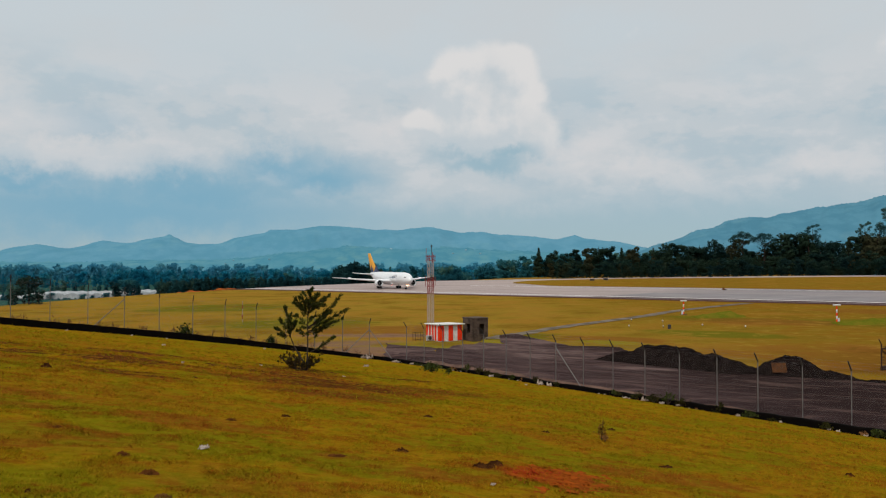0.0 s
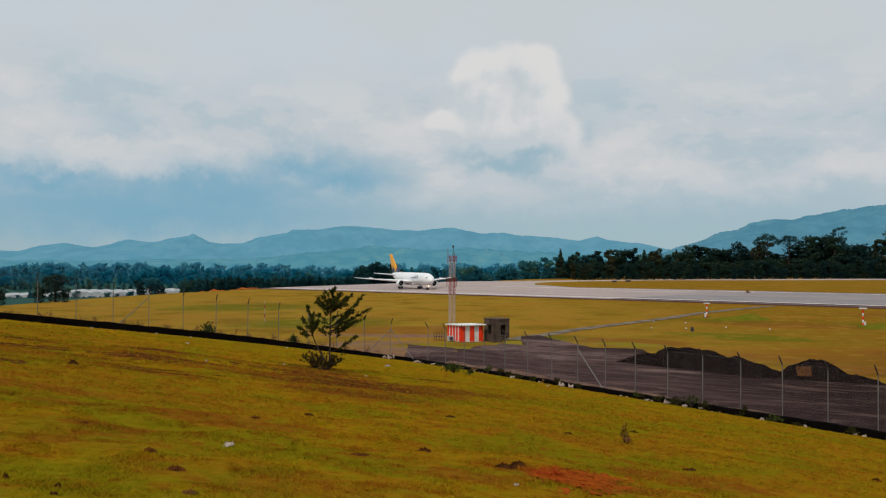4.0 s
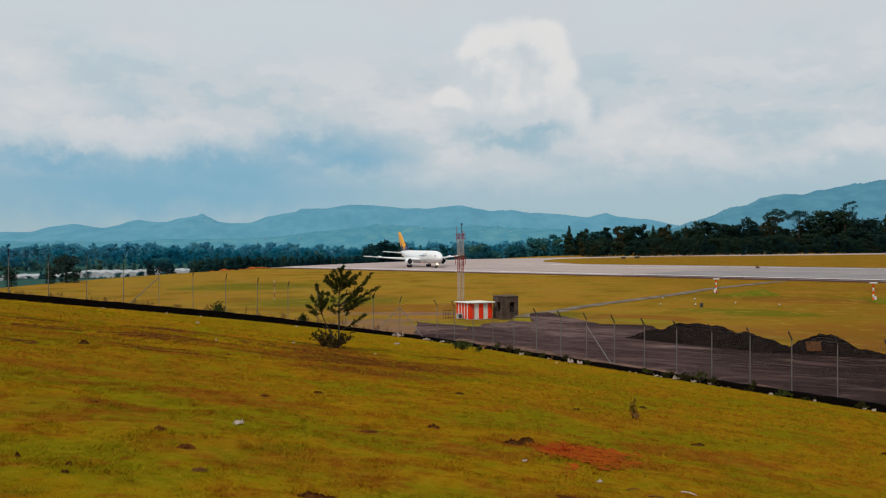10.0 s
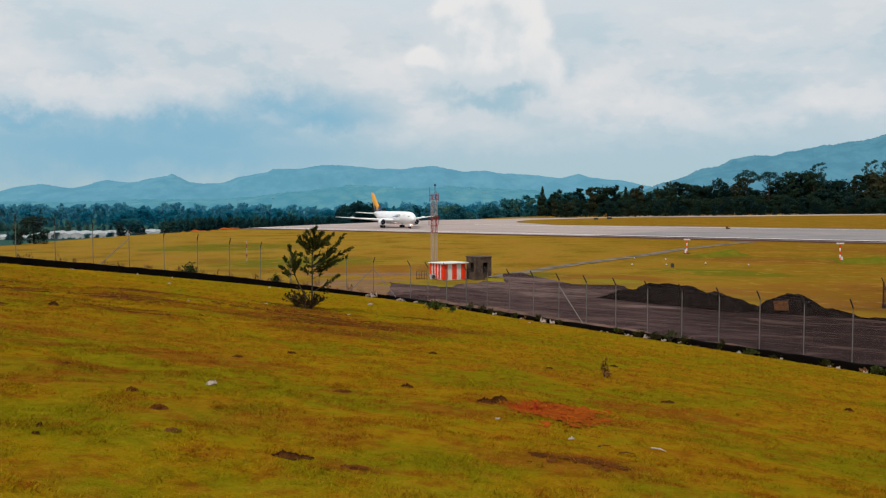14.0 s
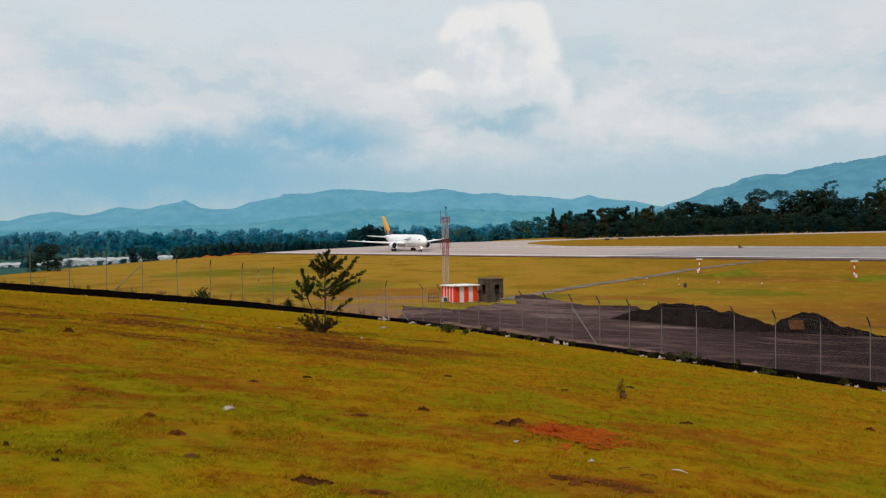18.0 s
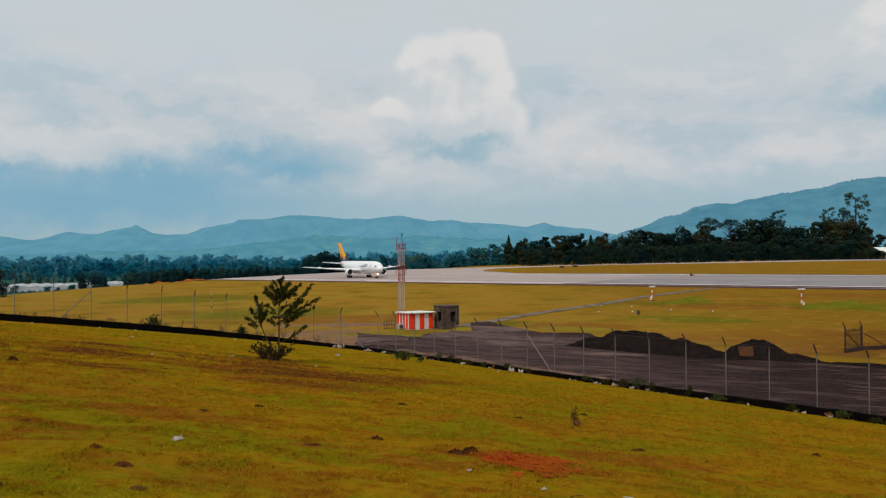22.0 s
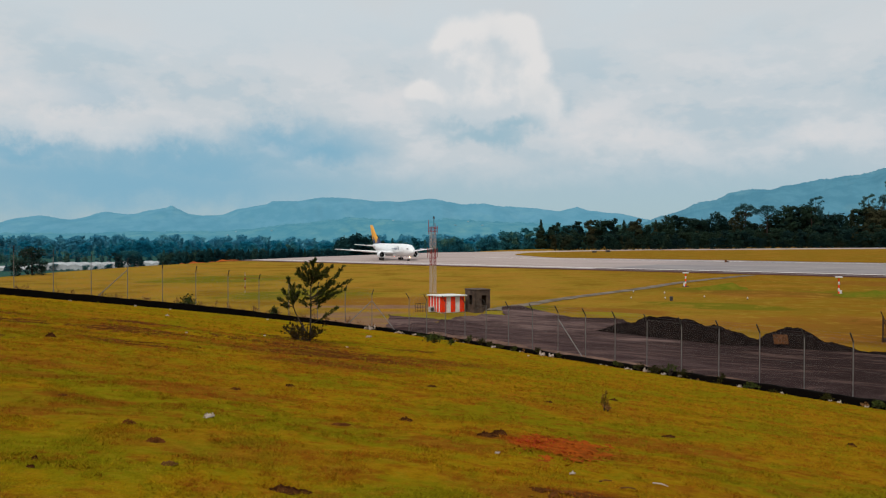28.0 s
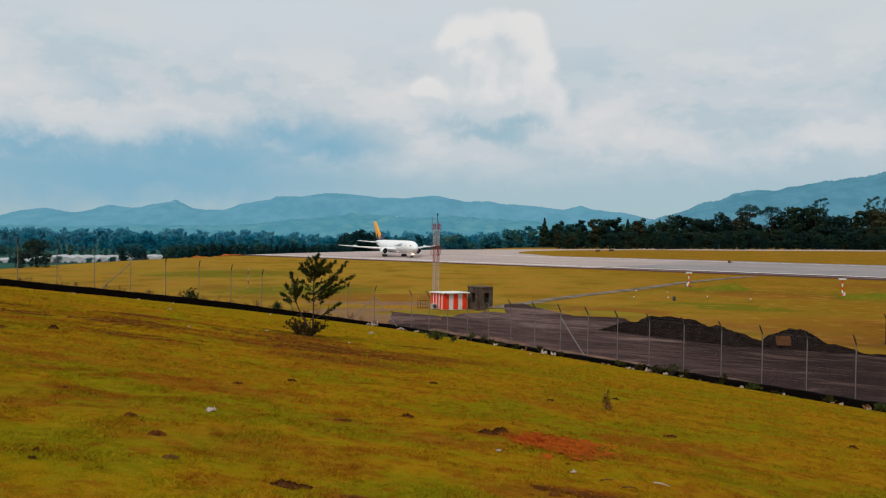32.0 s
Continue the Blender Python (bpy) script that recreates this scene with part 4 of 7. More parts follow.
        bmesh.ops.recalc_face_normals(bm, faces=bm.faces)
        part("tailplane", bm, white_paint, a, smooth=True)
        # main gear
        bm = bm_new()
        tube(bm, (0, s * 4.65, 0.75), (0.2, s * 4.5, 3.0), 0.2, 0.26, seg=12)
        tube(bm, (0.1, s * 4.6, 1.6), (0.4, s * 2.2, 2.6), 0.10, seg=8)
        tube(bm, (-0.75, s * 4.65, 0.58), (0.75, s * 4.65, 0.58), 0.14, seg=8)
        g = part("main_gear", bm, grey_metal, a)
        bm = bm_new()
        box(bm, (0.1, s * 5.15, 2.1), (1.9, 0.06, 1.6), bevel=0.02)
        part("gear_door", bm, white_paint, g)
        for wx in (-0.72, 0.72):
            for wy in (-0.57, 0.57):
                bm = bm_new()
                loft(bm, [[(wx + r * math.cos(k * math.pi / 10), s * 4.65 + wy + o, 0.58 + r * math.sin(k * math.pi / 10)) for k in range(20)]
                          for o, r in ((-0.2, 0.34), (-0.2, 0.5), (-0.12, 0.58), (0.12, 0.58), (0.2, 0.5), (0.2, 0.34))])
                part("wheel", bm, tyre_mat, g, "black rubber wheel", True)
    # fin
    bm = bm_new()
    rings = []
    for z, le, c, t in [(6.3, -11.6, 10.2, 0.80), (7.4, -13.4, 8.9, 0.68)]:
        rings.append([(px, pz, z + (1.5 * max(0, 1 - abs(px + 15.6) / 2.2) if z > 7 else 0)) for px, _, pz in foil(c, le, t, 0, 0)])
    loft(bm, rings)
    bmesh.ops.recalc_face_normals(bm, faces=bm.faces)
    part("fin_root", bm, navy_paint, a, "dark navy fin root", True)
    bm = bm_new()
    rings = []
    for z, le, c, t in [(7.4, -13.6, 9.0, 0.675), (9.6, -16.6, 7.4, 0.56), (12.5, -20.2, 5.4, 0.42), (15.5, -23.3, 3.7, 0.3), (15.85, -24.0, 2.8, 0.15)]:
        rings.append([(px, pz, z) for px, _, pz in foil(c, le, t, 0, 0)])
    loft(bm, rings)
    bmesh.ops.recalc_face_normals(bm, faces=bm.faces)
    fin = part("fin", bm, orange_paint, a, "orange tail fin", True)
    for s in (-1, 1):
        bm = bm_new()
        ys = s * 0.36
        for tri in (((-13.3, 7.3), (-15.9, 9.9), (-17.6, 7.3)), ((-18.0, 7.3), (-21.6, 10.4), (-22.2, 7.3))):
            bm.faces.new([bm.verts.new((px, ys, pz)) for px, pz in tri])
        r = bmesh.ops.extrude_face_region(bm, geom=list(bm.faces))
        for v in r["geom"]:
            if isinstance(v, bmesh.types.BMVert):
                v.co.y -= s * 0.3
        part("fin_emblem", bm, navy_paint, fin, "dark navy emblem")
    # nose gear
    bm = bm_new()
    tube(bm, (19.7, 0, 0.5), (19.9, 0, 2.6), 0.11, 0.15, seg=10)
    tube(bm, (19.7, -0.35, 0.47), (19.7, 0.35, 0.47), 0.07, seg=8)
    tube(bm, (19.75, 0, 1.3), (21.3, 0, 2.3), 0.06, seg=8)
    g = part("nose_gear", bm, grey_metal, a)
    for wy in (-0.3, 0.3):
        bm = bm_new()
        loft(bm, [[(19.7 + r * math.cos(k * math.pi / 10), wy + o, 0.47 + r * math.sin(k * math.pi / 10)) for k in range(20)]
                  for o, r in ((-0.14, 0.28), (-0.14, 0.41), (-0.08, 0.47), (0.08, 0.47), (0.14, 0.41), (0.14, 0.28))])
        part("wheel", bm, tyre_mat, g, "black rubber wheel", True)
    for wy in (-0.5, 0.5):
        bm = bm_new()
        box(bm, (20.6, wy, 1.75), (2.0, 0.04, 0.75), bevel=0.015)
        part("gear_door", bm, white_paint, g)
    for wy in (-0.28, 0.28):
        bm = bm_new()
        tube(bm, (19.95, wy, 1.62), (20.12, wy, 1.62), 0.14, 0.19, seg=14)
        part("landing_light", bm, lamp_mat, g, "glowing warm landing light")
    bm = bm_new()
    bmesh.ops.create_icosphere(bm, subdivisions=2, radius=0.2, matrix=pose(4.0, 0, 1.72))
    part("beacon", bm, red_lamp, a, "red beacon", True)
    # cockpit windows, doors, name
    for s in (-1, 1):
        for k, (xx, yy, zz, w, h, yaw) in enumerate([(23.55, 0.42, 5.33, 0.72, 0.5, 78), (23.2, 1.12, 5.30, 0.7, 0.52, 48), (22.5, 1.68, 5.25, 0.75, 0.5, 24)]):
            bm = bm_new()
            box(bm, (0, 0, 0), (w, 0.12, h), bevel=0.03)
            o = part("cockpit_window", bm, glass_dark, a, "dark cockpit window")
            o.matrix_basis = pose(xx, s * yy, zz, s * 32, 0, -s * yaw)
        bm = bm_new()
        box(bm, (18.6, s * 2.43, 4.9), (1.05, 0.12, 1.9), bevel=0.04)
        part("door", bm, white_paint, a)
        bm = bm_new()
        box(bm, (12.5, s * 2.44, 5.0), (3.3, 0.16, 2.6), bevel=0.05)
        part("cargo_door", bm, white_paint, a)
        for k, (xx, w, h, dz) in enumerate(((14.6, 0.22, 1.3, 0.1), (14.1, 0.75, 0.22, 0.7), (13.2, 0.7, 0.75, -0.1), (12.2, 0.9, 0.75, -0.1), (11.1, 0.7, 1.0, -0.25), (10.2, 0.7, 0.75, -0.1), (8.2, 2.6, 0.35, -0.2))):
            bm = bm_new()
            box(bm, (xx, s * 2.5, 5.3 + dz), (w, 0.14, h))
            part("name_bar", bm, mark_grey, a, "blue-grey lettering bar")
    return a


AIRCRAFT = aircraft()

# ---------------------------------------------------------------- hut, shed and mast
red_paint = mat("red_paint", (0.84, 0.040, 0.006), (0.66, 0.030, 0.005), 0.7, scale=1.2, fine=20, bump=0.1, spec=0.08)
white_wall = mat("white_wall", (0.70, 0.68, 0.66), (0.58, 0.56, 0.53), 0.7, scale=1.2, fine=20, bump=0.1)
roof_white = mat("roof_white", (0.72, 0.70, 0.66), (0.62, 0.60, 0.55), 0.7, scale=0.8, fine=10, bump=0.1)
concrete = mat("old_concrete", (0.110, 0.072, 0.052), (0.032, 0.020, 0.014), 0.95, scale=1.0, fine=12, bump=0.5, depth=0.03)
dark_void = mat("dark_steel", (0.03, 0.028, 0.025), (0.05, 0.045, 0.04), 0.8, bump=0.1)


def hut():
    x, y = 0.1, 131.0
    h = thing("equipment_hut", pose(x, y, ground_z(x, y), 0, 0, 28), "small red and white striped hut with a flat pale roof", "hut")
    w, d, z = 3.9, 4.3, 2.45
    bm = bm_new()
    box(bm, (0, 0, z / 2), (w, d, z), bevel=0.03)
    part("wall", bm, white_wall, h)
    for face, n, length in (("front", 5, w), ("side", 9, d)):
        s = length / n
        for k in range(0, n, 2):
            bm = bm_new()
            c = -length / 2 + s * (k + 0.5)
            if face == "front":
                box(bm, (c, -d / 2 - 0.02, z / 2 + 0.05), (s, 0.10, z - 0.12), bevel=0.02)
            else:
                box(bm, (-w / 2 - 0.02, c, z / 2 + 0.05), (0.10, s, z - 0.12), bevel=0.02)
            part("stripe", bm, red_paint, h, "red painted panel")
    bm = bm_new()
    box(bm, (0, -0.1, z + 0.09), (w + 0.65, d + 0.65, 0.18), pose(0, 0, 0, -1.5, 0, 0).to_3x3().to_4x4(), bevel=0.04)
    part("roof", bm, roof_white, h, "flat pale overhanging roof slab")
    return h


hut()


def shed():
    x, y = 4.9, 131.0
    h = thing("shed", pose(x, y, ground_z(x, y), 0, 0, 30), "abandoned grey concrete shed with empty window openings", "shed")
    w, d, z, t = 2.6, 2.7, 3.4, 0.2

    def wall(a, b, opening, name="wall"):
        """A wall from a to b in plan with one opening (from, to, sill, head) cut through it."""
        a, b = Vector(a), Vector(b)
        L = (b - a).length
        rot = Matrix.Rotation(math.atan2(b.y - a.y, b.x - a.x), 4, "Z")
        o0, o1, s0, s1 = opening
        bm = bm_new()
        for x0, x1, z0, z1 in ((0, o0, 0, z), (o1, L, 0, z), (o0, o1, 0, s0), (o0, o1, s1, z)):
            if x1 - x0 > 0.01 and z1 - z0 > 0.01:
                c = rot @ Vector(((x0 + x1) / 2, 0, 0))
                box(bm, (a.x + c.x, a.y + c.y, (z0 + z1) / 2), (x1 - x0, t, z1 - z0), rot)
        part(name, bm, concrete, h)

    wall((-w / 2, -d / 2), (w / 2, -d / 2), (1.15, 2.05, 1.1, 2.65))
    wall((-w / 2, d / 2), (-w / 2, -d / 2), (1.0, 2.1, 1.2, 2.65))
    wall((w / 2, -d / 2 + t / 2), (w / 2, d / 2), (0.8, 0.8, 1.0, 1.0))
    wall((w / 2, d / 2), (-w / 2 + t / 2, d / 2), (0.9, 0.9, 1.0, 1.0))
    bm = bm_new()
    box(bm, (0, 0, z + 0.1), (w + 0.35, d + 0.35, 0.2), bevel=0.05)
    part("roof_slab", bm, concrete, h)
    for k in (-1, 1):
        bm = bm_new()
        box(bm, (k * (w / 2 - 0.05), -d / 2 - 0.08, z / 2), (0.25, 0.16, z))
        part("pilaster", bm, concrete, h)
    bm = bm_new()
    box(bm, (0.3, -d / 2 - 0.12, 1.05), (1.1, 0.2, 0.12))
    part("sill", bm, concrete, h)
    return h


shed()

mast_red = mat("mast_red", (0.30, 0.022, 0.020), (0.18, 0.018, 0.016), 0.6, scale=2, fine=30, bump=0.05)
mast_white = mat("mast_white", (0.48, 0.39, 0.35), (0.30, 0.23, 0.20), 0.6, scale=2, fine=30, bump=0.05)


def mast():
    x, y = -2.03, 133.6
    z0 = ground_z(x, y)
    m = thing("radio_mast", pose(x, y, z0, 0, 0, 25), "red and white lattice radio mast with small antennas", "mast")
    bh, hw = 0.875, 0.37
    legs = [(hw, hw), (-hw, hw), (-hw, -hw), (hw, -hw)]
    bands = [(0, 8, mast_white, "white"), (8, 11, mast_red, "red"), (11, 14, mast_white, "white"), (14, 15, mast_red, "red")]
    for b0, b1, material, colour in bands:
        bm = bm_new()
        for lx, ly in legs:
            tube(bm, (lx, ly, b0 * bh), (lx, ly, b1 * bh), 0.036, seg=6)
        for b in range(b0, b1):
            za, zb = b * bh, (b + 1) * bh
            for i in range(4):
                p, q = legs[i], legs[(i + 1) % 4]
                tube(bm, (*p, za), (*q, zb), 0.024, seg=4)
                tube(bm, (*q, za), (*p, zb), 0.024, seg=4)
                tube(bm, (*p, zb), (*q, zb), 0.014, seg=4)
        part("lattice_section", bm, material, m, colour + " painted lattice section")
    # rings of short arms with whip antennas, two below the top and two lower down
    for zz, wd in ((12.9, 0.85), (12.3, 0.85), (9.1, 0.8), (8.2, 0.7)):
        bm = bm_new()
        tube(bm, (-wd, 0, zz), (wd, 0, zz), 0.035, seg=6)
        tube(bm, (0, -wd, zz), (0, wd, zz), 0.035, seg=6)
        part("cross_arm", bm, mast_red, m)
    for ax, ay, za, zb in ((-0.80, -0.1, 11.9, 14.2), (0.0, -0.80, 11.9, 13.6), (0.80, 0.1, 12.1, 13.3), (-0.80, 0.2, 8.2, 9.9), (0.80, 0, 8.3, 9.7), (0.1, -0.75, 8.0, 9.5)):
        bm = bm_new()
        tube(bm, (ax, ay, za), (ax, ay, zb), 0.045, seg=6)
        part("antenna", bm, mast_red, m)
    bm = bm_new()
    tube(bm, (0.2, 0.1, 13.2), (0.2, 0.1, 14.5), 0.05, seg=6)
    tube(bm, (0.2, 0.1, 14.4), (0.2, 0.1, 14.75), 0.15, 0.12, seg=8)
    part("obstruction_light", bm, dark_void, m, "dark obstruction light on top")
    for sx, sy in ((0.85, -0.4), (-0.6, 0.6)):
        bm = bm_new()
        tube(bm, (0.40 * sx, 0.40 * sy, 4.0), (sx, sy, 0.0), 0.022, seg=6)
        part("stay", bm, mast_white, m, "slanting foot stay")
    return m


mast()

# ---------------------------------------------------------------- trees
bark = mat("bark", (0.048, 0.032, 0.023), (0.024, 0.017, 0.013), 0.95, scale=5, fine=30, bump=0.6, depth=0.02)


def foliage(name, tones, island=0.25, by_place=0.0):
    """Leaves in three tones: each tree leans to one of them, each clump varies in lightness."""
    m = bpy.data.materials.new(name)
    m.use_nodes = True
    t = m.node_tree
    p = t.nodes["Principled BSDF"]
    rnd = t.nodes.new("ShaderNodeObjectInfo").outputs["Random"]
    geo = t.nodes.new("ShaderNodeNewGeometry").outputs["Random Per Island"]
    co = t.nodes.new("ShaderNodeTexCoord").outputs["Object"]
    n = node(t, "ShaderNodeTexNoise", Scale=0.25, Detail=3.0)
    link(t, co, n.inputs["Vector"])
    if by_place:
        q = node(t, "ShaderNodeTexNoise", Scale=by_place, Detail=2.0)
        link(t, co, q.inputs["Vector"])
        rnd = ramp(t, q.outputs[0], 0.3, 0.7)
    c = mix_colour(t, ramp(t, rnd, 0.15, 0.6), tones[0], tones[1])
    c = mix_colour(t, ramp(t, rnd, 0.7, 0.95), c, tones[2])
    c = mix_colour(t, math_node(t, "MULTIPLY", ramp(t, n.outputs[0], 0.4, 0.65), 0.5), c, tones[1])
    hsv = t.nodes.new("ShaderNodeHueSaturation")
    link(t, math_node(t, "ADD", math_node(t, "MULTIPLY", geo, 2 * island), 1 - island), hsv.inputs["Value"])
    link(t, c, hsv.inputs["Color"])
    link(t, hsv.outputs[0], p.inputs["Base Color"])
    p.inputs["Roughness"].default_value = 0.8
    p.inputs["Specular IOR Level"].default_value = 0.03
    thin = t.nodes.new("ShaderNodeBsdfTranslucent")
    link(t, hsv.outputs[0], thin.inputs[0])
    both = t.nodes.new("ShaderNodeMixShader")
    both.inputs[0].default_value = 0.4
    link(t, p.outputs[0], both.inputs[1])
    link(t, thin.outputs[0], both.inputs[2])
    link(t, both.outputs[0], t.nodes["Material Output"].inputs[0])
    return m


# a slight haze is painted into the teal of these leaves
leaf_dark = foliage("leaf_dark", ((0.007, 0.023, 0.022), (0.022, 0.042, 0.026), (0.050, 0.046, 0.022)), 0.16)
# distance haze painted into both leaf colours: blue, then paler blue farther off
leaf_far_hazy = foliage("leaf_far_hazy", ((0.010, 0.165, 0.265), (0.018, 0.200, 0.288), (0.052, 0.240, 0.275)), 0.10, 0.05)
leaf_farther_hazy = foliage("leaf_farther_hazy", ((0.055, 0.260, 0.385), (0.070, 0.290, 0.400), (0.105, 0.320, 0.380)), 0.06, 0.04)
# middle-distance haze painted in, thinner than on the far woods
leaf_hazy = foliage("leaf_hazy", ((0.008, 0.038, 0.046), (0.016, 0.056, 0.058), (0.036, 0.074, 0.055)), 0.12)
leaf_near = mat("leaf_near", (0.020, 0.032, 0.006), (0.058, 0.064, 0.012), 0.7, scale=2, fine=12, bump=0, vary=0.4, spec=0.05)


def leaves(centres, size, rng, squash=1.0, per=1, faces=None):
    """Small bent leaf clumps (two triangles each) round the given points; faces: the way each looks."""
    pts, fs = [], []
    for i, c in enumerate(centres):
        for _ in range(per):
            d = rng.normal(size=3)
            if faces is not None:
                up = faces[i] + rng.normal(size=3) * 0.32
                d = np.cross(up, d)
            d /= np.linalg.norm(d)
            e = np.cross(d, rng.normal(size=3) if faces is None else up)
            e /= np.linalg.norm(e) + 1e-9
            s = size * rng.uniform(0.55, 1.35)
            d, e = d * s, e * s * 0.7
            d[2] *= squash
            k = len(pts)
            bend = np.cross(d, e) / s * 0.25
            pts += [tuple(c - d), tuple(c + e + bend), tuple(c + d), tuple(c - e + bend)]
            fs += [(k, k + 1, k + 2), (k, k + 2, k + 3)]
    return pts, fs


def crown_points(rng, lobes, count):
    """Points in a handful of uneven ellipsoid lobes, denser towards their skins."""
    out, ways = [], []
    vol = np.array([l[3] * l[3] * l[4] for l in lobes])
    for l, n in zip(lobes, np.maximum(8, count * vol ** 0.75 / np.sum(vol ** 0.75)).astype(int)):
        d = rng.normal(size=(n, 3))
        d /= np.linalg.norm(d, axis=1, keepdims=True)
        r = rng.uniform(0.35, 1.0, size=(n, 1)) ** 0.5 * rng.choice([0.8, 1.0, 1.12], size=(n, 1))
        out.append(np.array(l[:3]) + d * r * np.array([l[3], l[3], l[4]]))
        ways.append(d)
    return np.concatenate(out), np.concatenate(ways)


def tree_proto(kind, seed, height, material, size=0.55, count=650, loose=False):
    """trunk + crown meshes of one kind of tree, base at the origin."""
    rng = np.random.default_rng(seed)
    H = height
    lobes = []
    if kind == "round":
        for k in range(9):
            a, r = rng.uniform(0, 6.28), rng.uniform(0.05, 0.24) * H
            z = rng.uniform(0.42, 0.86) * H
            lobes.append((r * math.cos(a), r * math.sin(a), z, rng.uniform(0.10, 0.19) * H, rng.uniform(0.09, 0.15) * H))
        lobes.append((0, 0, 0.62 * H, 0.22 * H, 0.22 * H))
        lobes.append((0, 0, 0.33 * H, 0.20 * H, 0.18 * H))
        lobes.append((0, 0.02 * H, 0.14 * H, 0.19 * H, 0.14 * H))
    elif kind == "tall":
        for k in range(11):
            a, r = rng.uniform(0, 6.28), rng.uniform(0.03, 0.17) * H
            z = (0.28 + 0.66 * (k + rng.uniform()) / 11) * H
            lobes.append((r * math.cos(a), r * math.sin(a), z, rng.uniform(0.065, 0.125) * H, rng.uniform(0.06, 0.11) * H))
        lobes.append((0, 0, 0.35 * H, 0.15 * H, 0.22 * H))
        lobes.append((0.03 * H, 0, 0.14 * H, 0.15 * H, 0.14 * H))
    elif kind == "cone":
        for k in range(10):
            f = k / 9
            for j in range(2):
                a, r = rng.uniform(0, 6.28), (0.15 * (1 - f) + 0.01) * H * rng.uniform(0.3, 0.9)
                lobes.append((r * math.cos(a), r * math.sin(a), (0.12 + 0.84 * f) * H, (0.13 * (1 - f) + 0.028) * H, 0.085 * H))
    elif kind == "umbrella":  # a wide shallow dome on a bare forking stem
        for k in range(46):
            a, q = rng.uniform(0, 6.28), math.sqrt(rng.uniform())
            z = (0.955 - 0.17 * q * q - 0.10 * rng.uniform() ** 2) * H
            lobes.append((0.27 * q * H * math.cos(a), 0.27 * q * H * math.sin(a), z, rng.uniform(0.045, 0.075) * H, rng.uniform(0.026, 0.042) * H))
        for k in range(10):
            a, q = rng.uniform(0, 6.28), rng.uniform(0.3, 1.0)
            lobes.append((0.16 * q * H * math.cos(a), 0.16 * q * H * math.sin(a), rng.uniform(0.52, 0.74) * H, rng.uniform(0.03, 0.05) * H, 0.03 * H))
    else:  # open crown of flat tiers on a bare stem
        for k in range(42):
            a, f = rng.uniform(0, 6.28), k / 41
            z = (0.50 + 0.48 * f) * H
            r = rng.uniform(0.4, 1.0) * 0.27 * H * math.sqrt(max(0, 1 - ((f - 0.5) / 0.6) ** 2))
            lobes.append((r * math.cos(a), r * math.sin(a), z, rng.uniform(0.038, 0.066) * H, rng.uniform(0.024, 0.038) * H))
    bm = bm_new()
    lean = rng.uniform(-0.03, 0.03, 2) * H
    tube(bm, (0, 0, -0.5), (lean[0] * 0.5, lean[1] * 0.5, 0.45 * H), 0.022 * H, 0.014 * H, seg=7)
    tube(bm, (lean[0] * 0.5, lean[1] * 0.5, 0.45 * H), (lean[0], lean[1], 0.9 * H), 0.014 * H, 0.004 * H, seg=6)
    for l in lobes[:9]:
        zb = max(0.2 * H, l[2] - 0.14 * H)
        tube(bm, (lean[0] * zb / H, lean[1] * zb / H, zb), l[:3], 0.007 * H, 0.002 * H, seg=5)
    trunk = bpy.data.meshes.new("trunk")
    bm.to_mesh(trunk)
    bm.free()
    trunk.materials.append(bark)
    spots, ways = crown_points(rng, lobes, count)
    pts, fs = leaves(spots, size, rng, faces=None if loose else ways)
    crown = bpy.data.meshes.new("crown")
    crown.from_pydata(pts, [], fs)
    crown.polygons.foreach_set("use_smooth", [True] * len(fs))
    crown.materials.append(material)
    return trunk, crown


def plant(proto, x, y, z, scale, turn, label, group, wide=1.0):
    t = thing("tree", pose(x, y, z, 0, 0, turn), label, "tree", group)
    t.scale = (scale * wide, scale * wide, scale)
    for name, me in zip(("trunk", "crown"), proto):
        o = new(name, me)
        o.parent = t
    return t


# tall crowns lightened to grey-teal: painted haze again
leaf_open_hazy = foliage("leaf_open_hazy", ((0.022, 0.068, 0.076), (0.034, 0.088, 0.090), (0.056, 0.104, 0.086)), 0.12)
rng = np.random.default_rng(11)
KINDS = ["round", "tall", "round", "cone", "tall", "cone"]
near_protos = [tree_proto(k, 20 + i, 16.0, leaf_dark, 0.5, 1500) for i, k in enumerate(["round", "tall", "round", "tall", "tall", "round", "cone", "tall"])]
flat_protos = [tree_proto(k, 50 + i, 20.0, leaf_open_hazy, 0.28, 1500) for i, k in enumerate(("flat", "umbrella", "umbrella"))]
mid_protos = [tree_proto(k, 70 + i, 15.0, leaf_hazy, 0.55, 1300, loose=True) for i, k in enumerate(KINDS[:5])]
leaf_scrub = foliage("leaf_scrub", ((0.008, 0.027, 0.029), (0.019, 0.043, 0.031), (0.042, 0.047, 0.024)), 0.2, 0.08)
# valley haze painted into the leaves as blue-green
leaf_valley_hazy = foliage("leaf_valley_hazy", ((0.014, 0.096, 0.130), (0.030, 0.132, 0.148), (0.085, 0.170, 0.120)), 0.12, 0.06)
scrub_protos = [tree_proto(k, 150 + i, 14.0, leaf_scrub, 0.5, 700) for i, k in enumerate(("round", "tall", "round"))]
valley_protos = [tree_proto(k, 160 + i, 14.0, leaf_valley_hazy, 0.62, 900, loose=True) for i, k in enumerate(("round", "tall", "cone", "round"))]
far_protos = [tree_proto(k, 90 + i, 14.0, leaf_far_hazy, 0.55, 1250, loose=True) for i, k in enumerate(("round", "tall", "round", "cone"))]
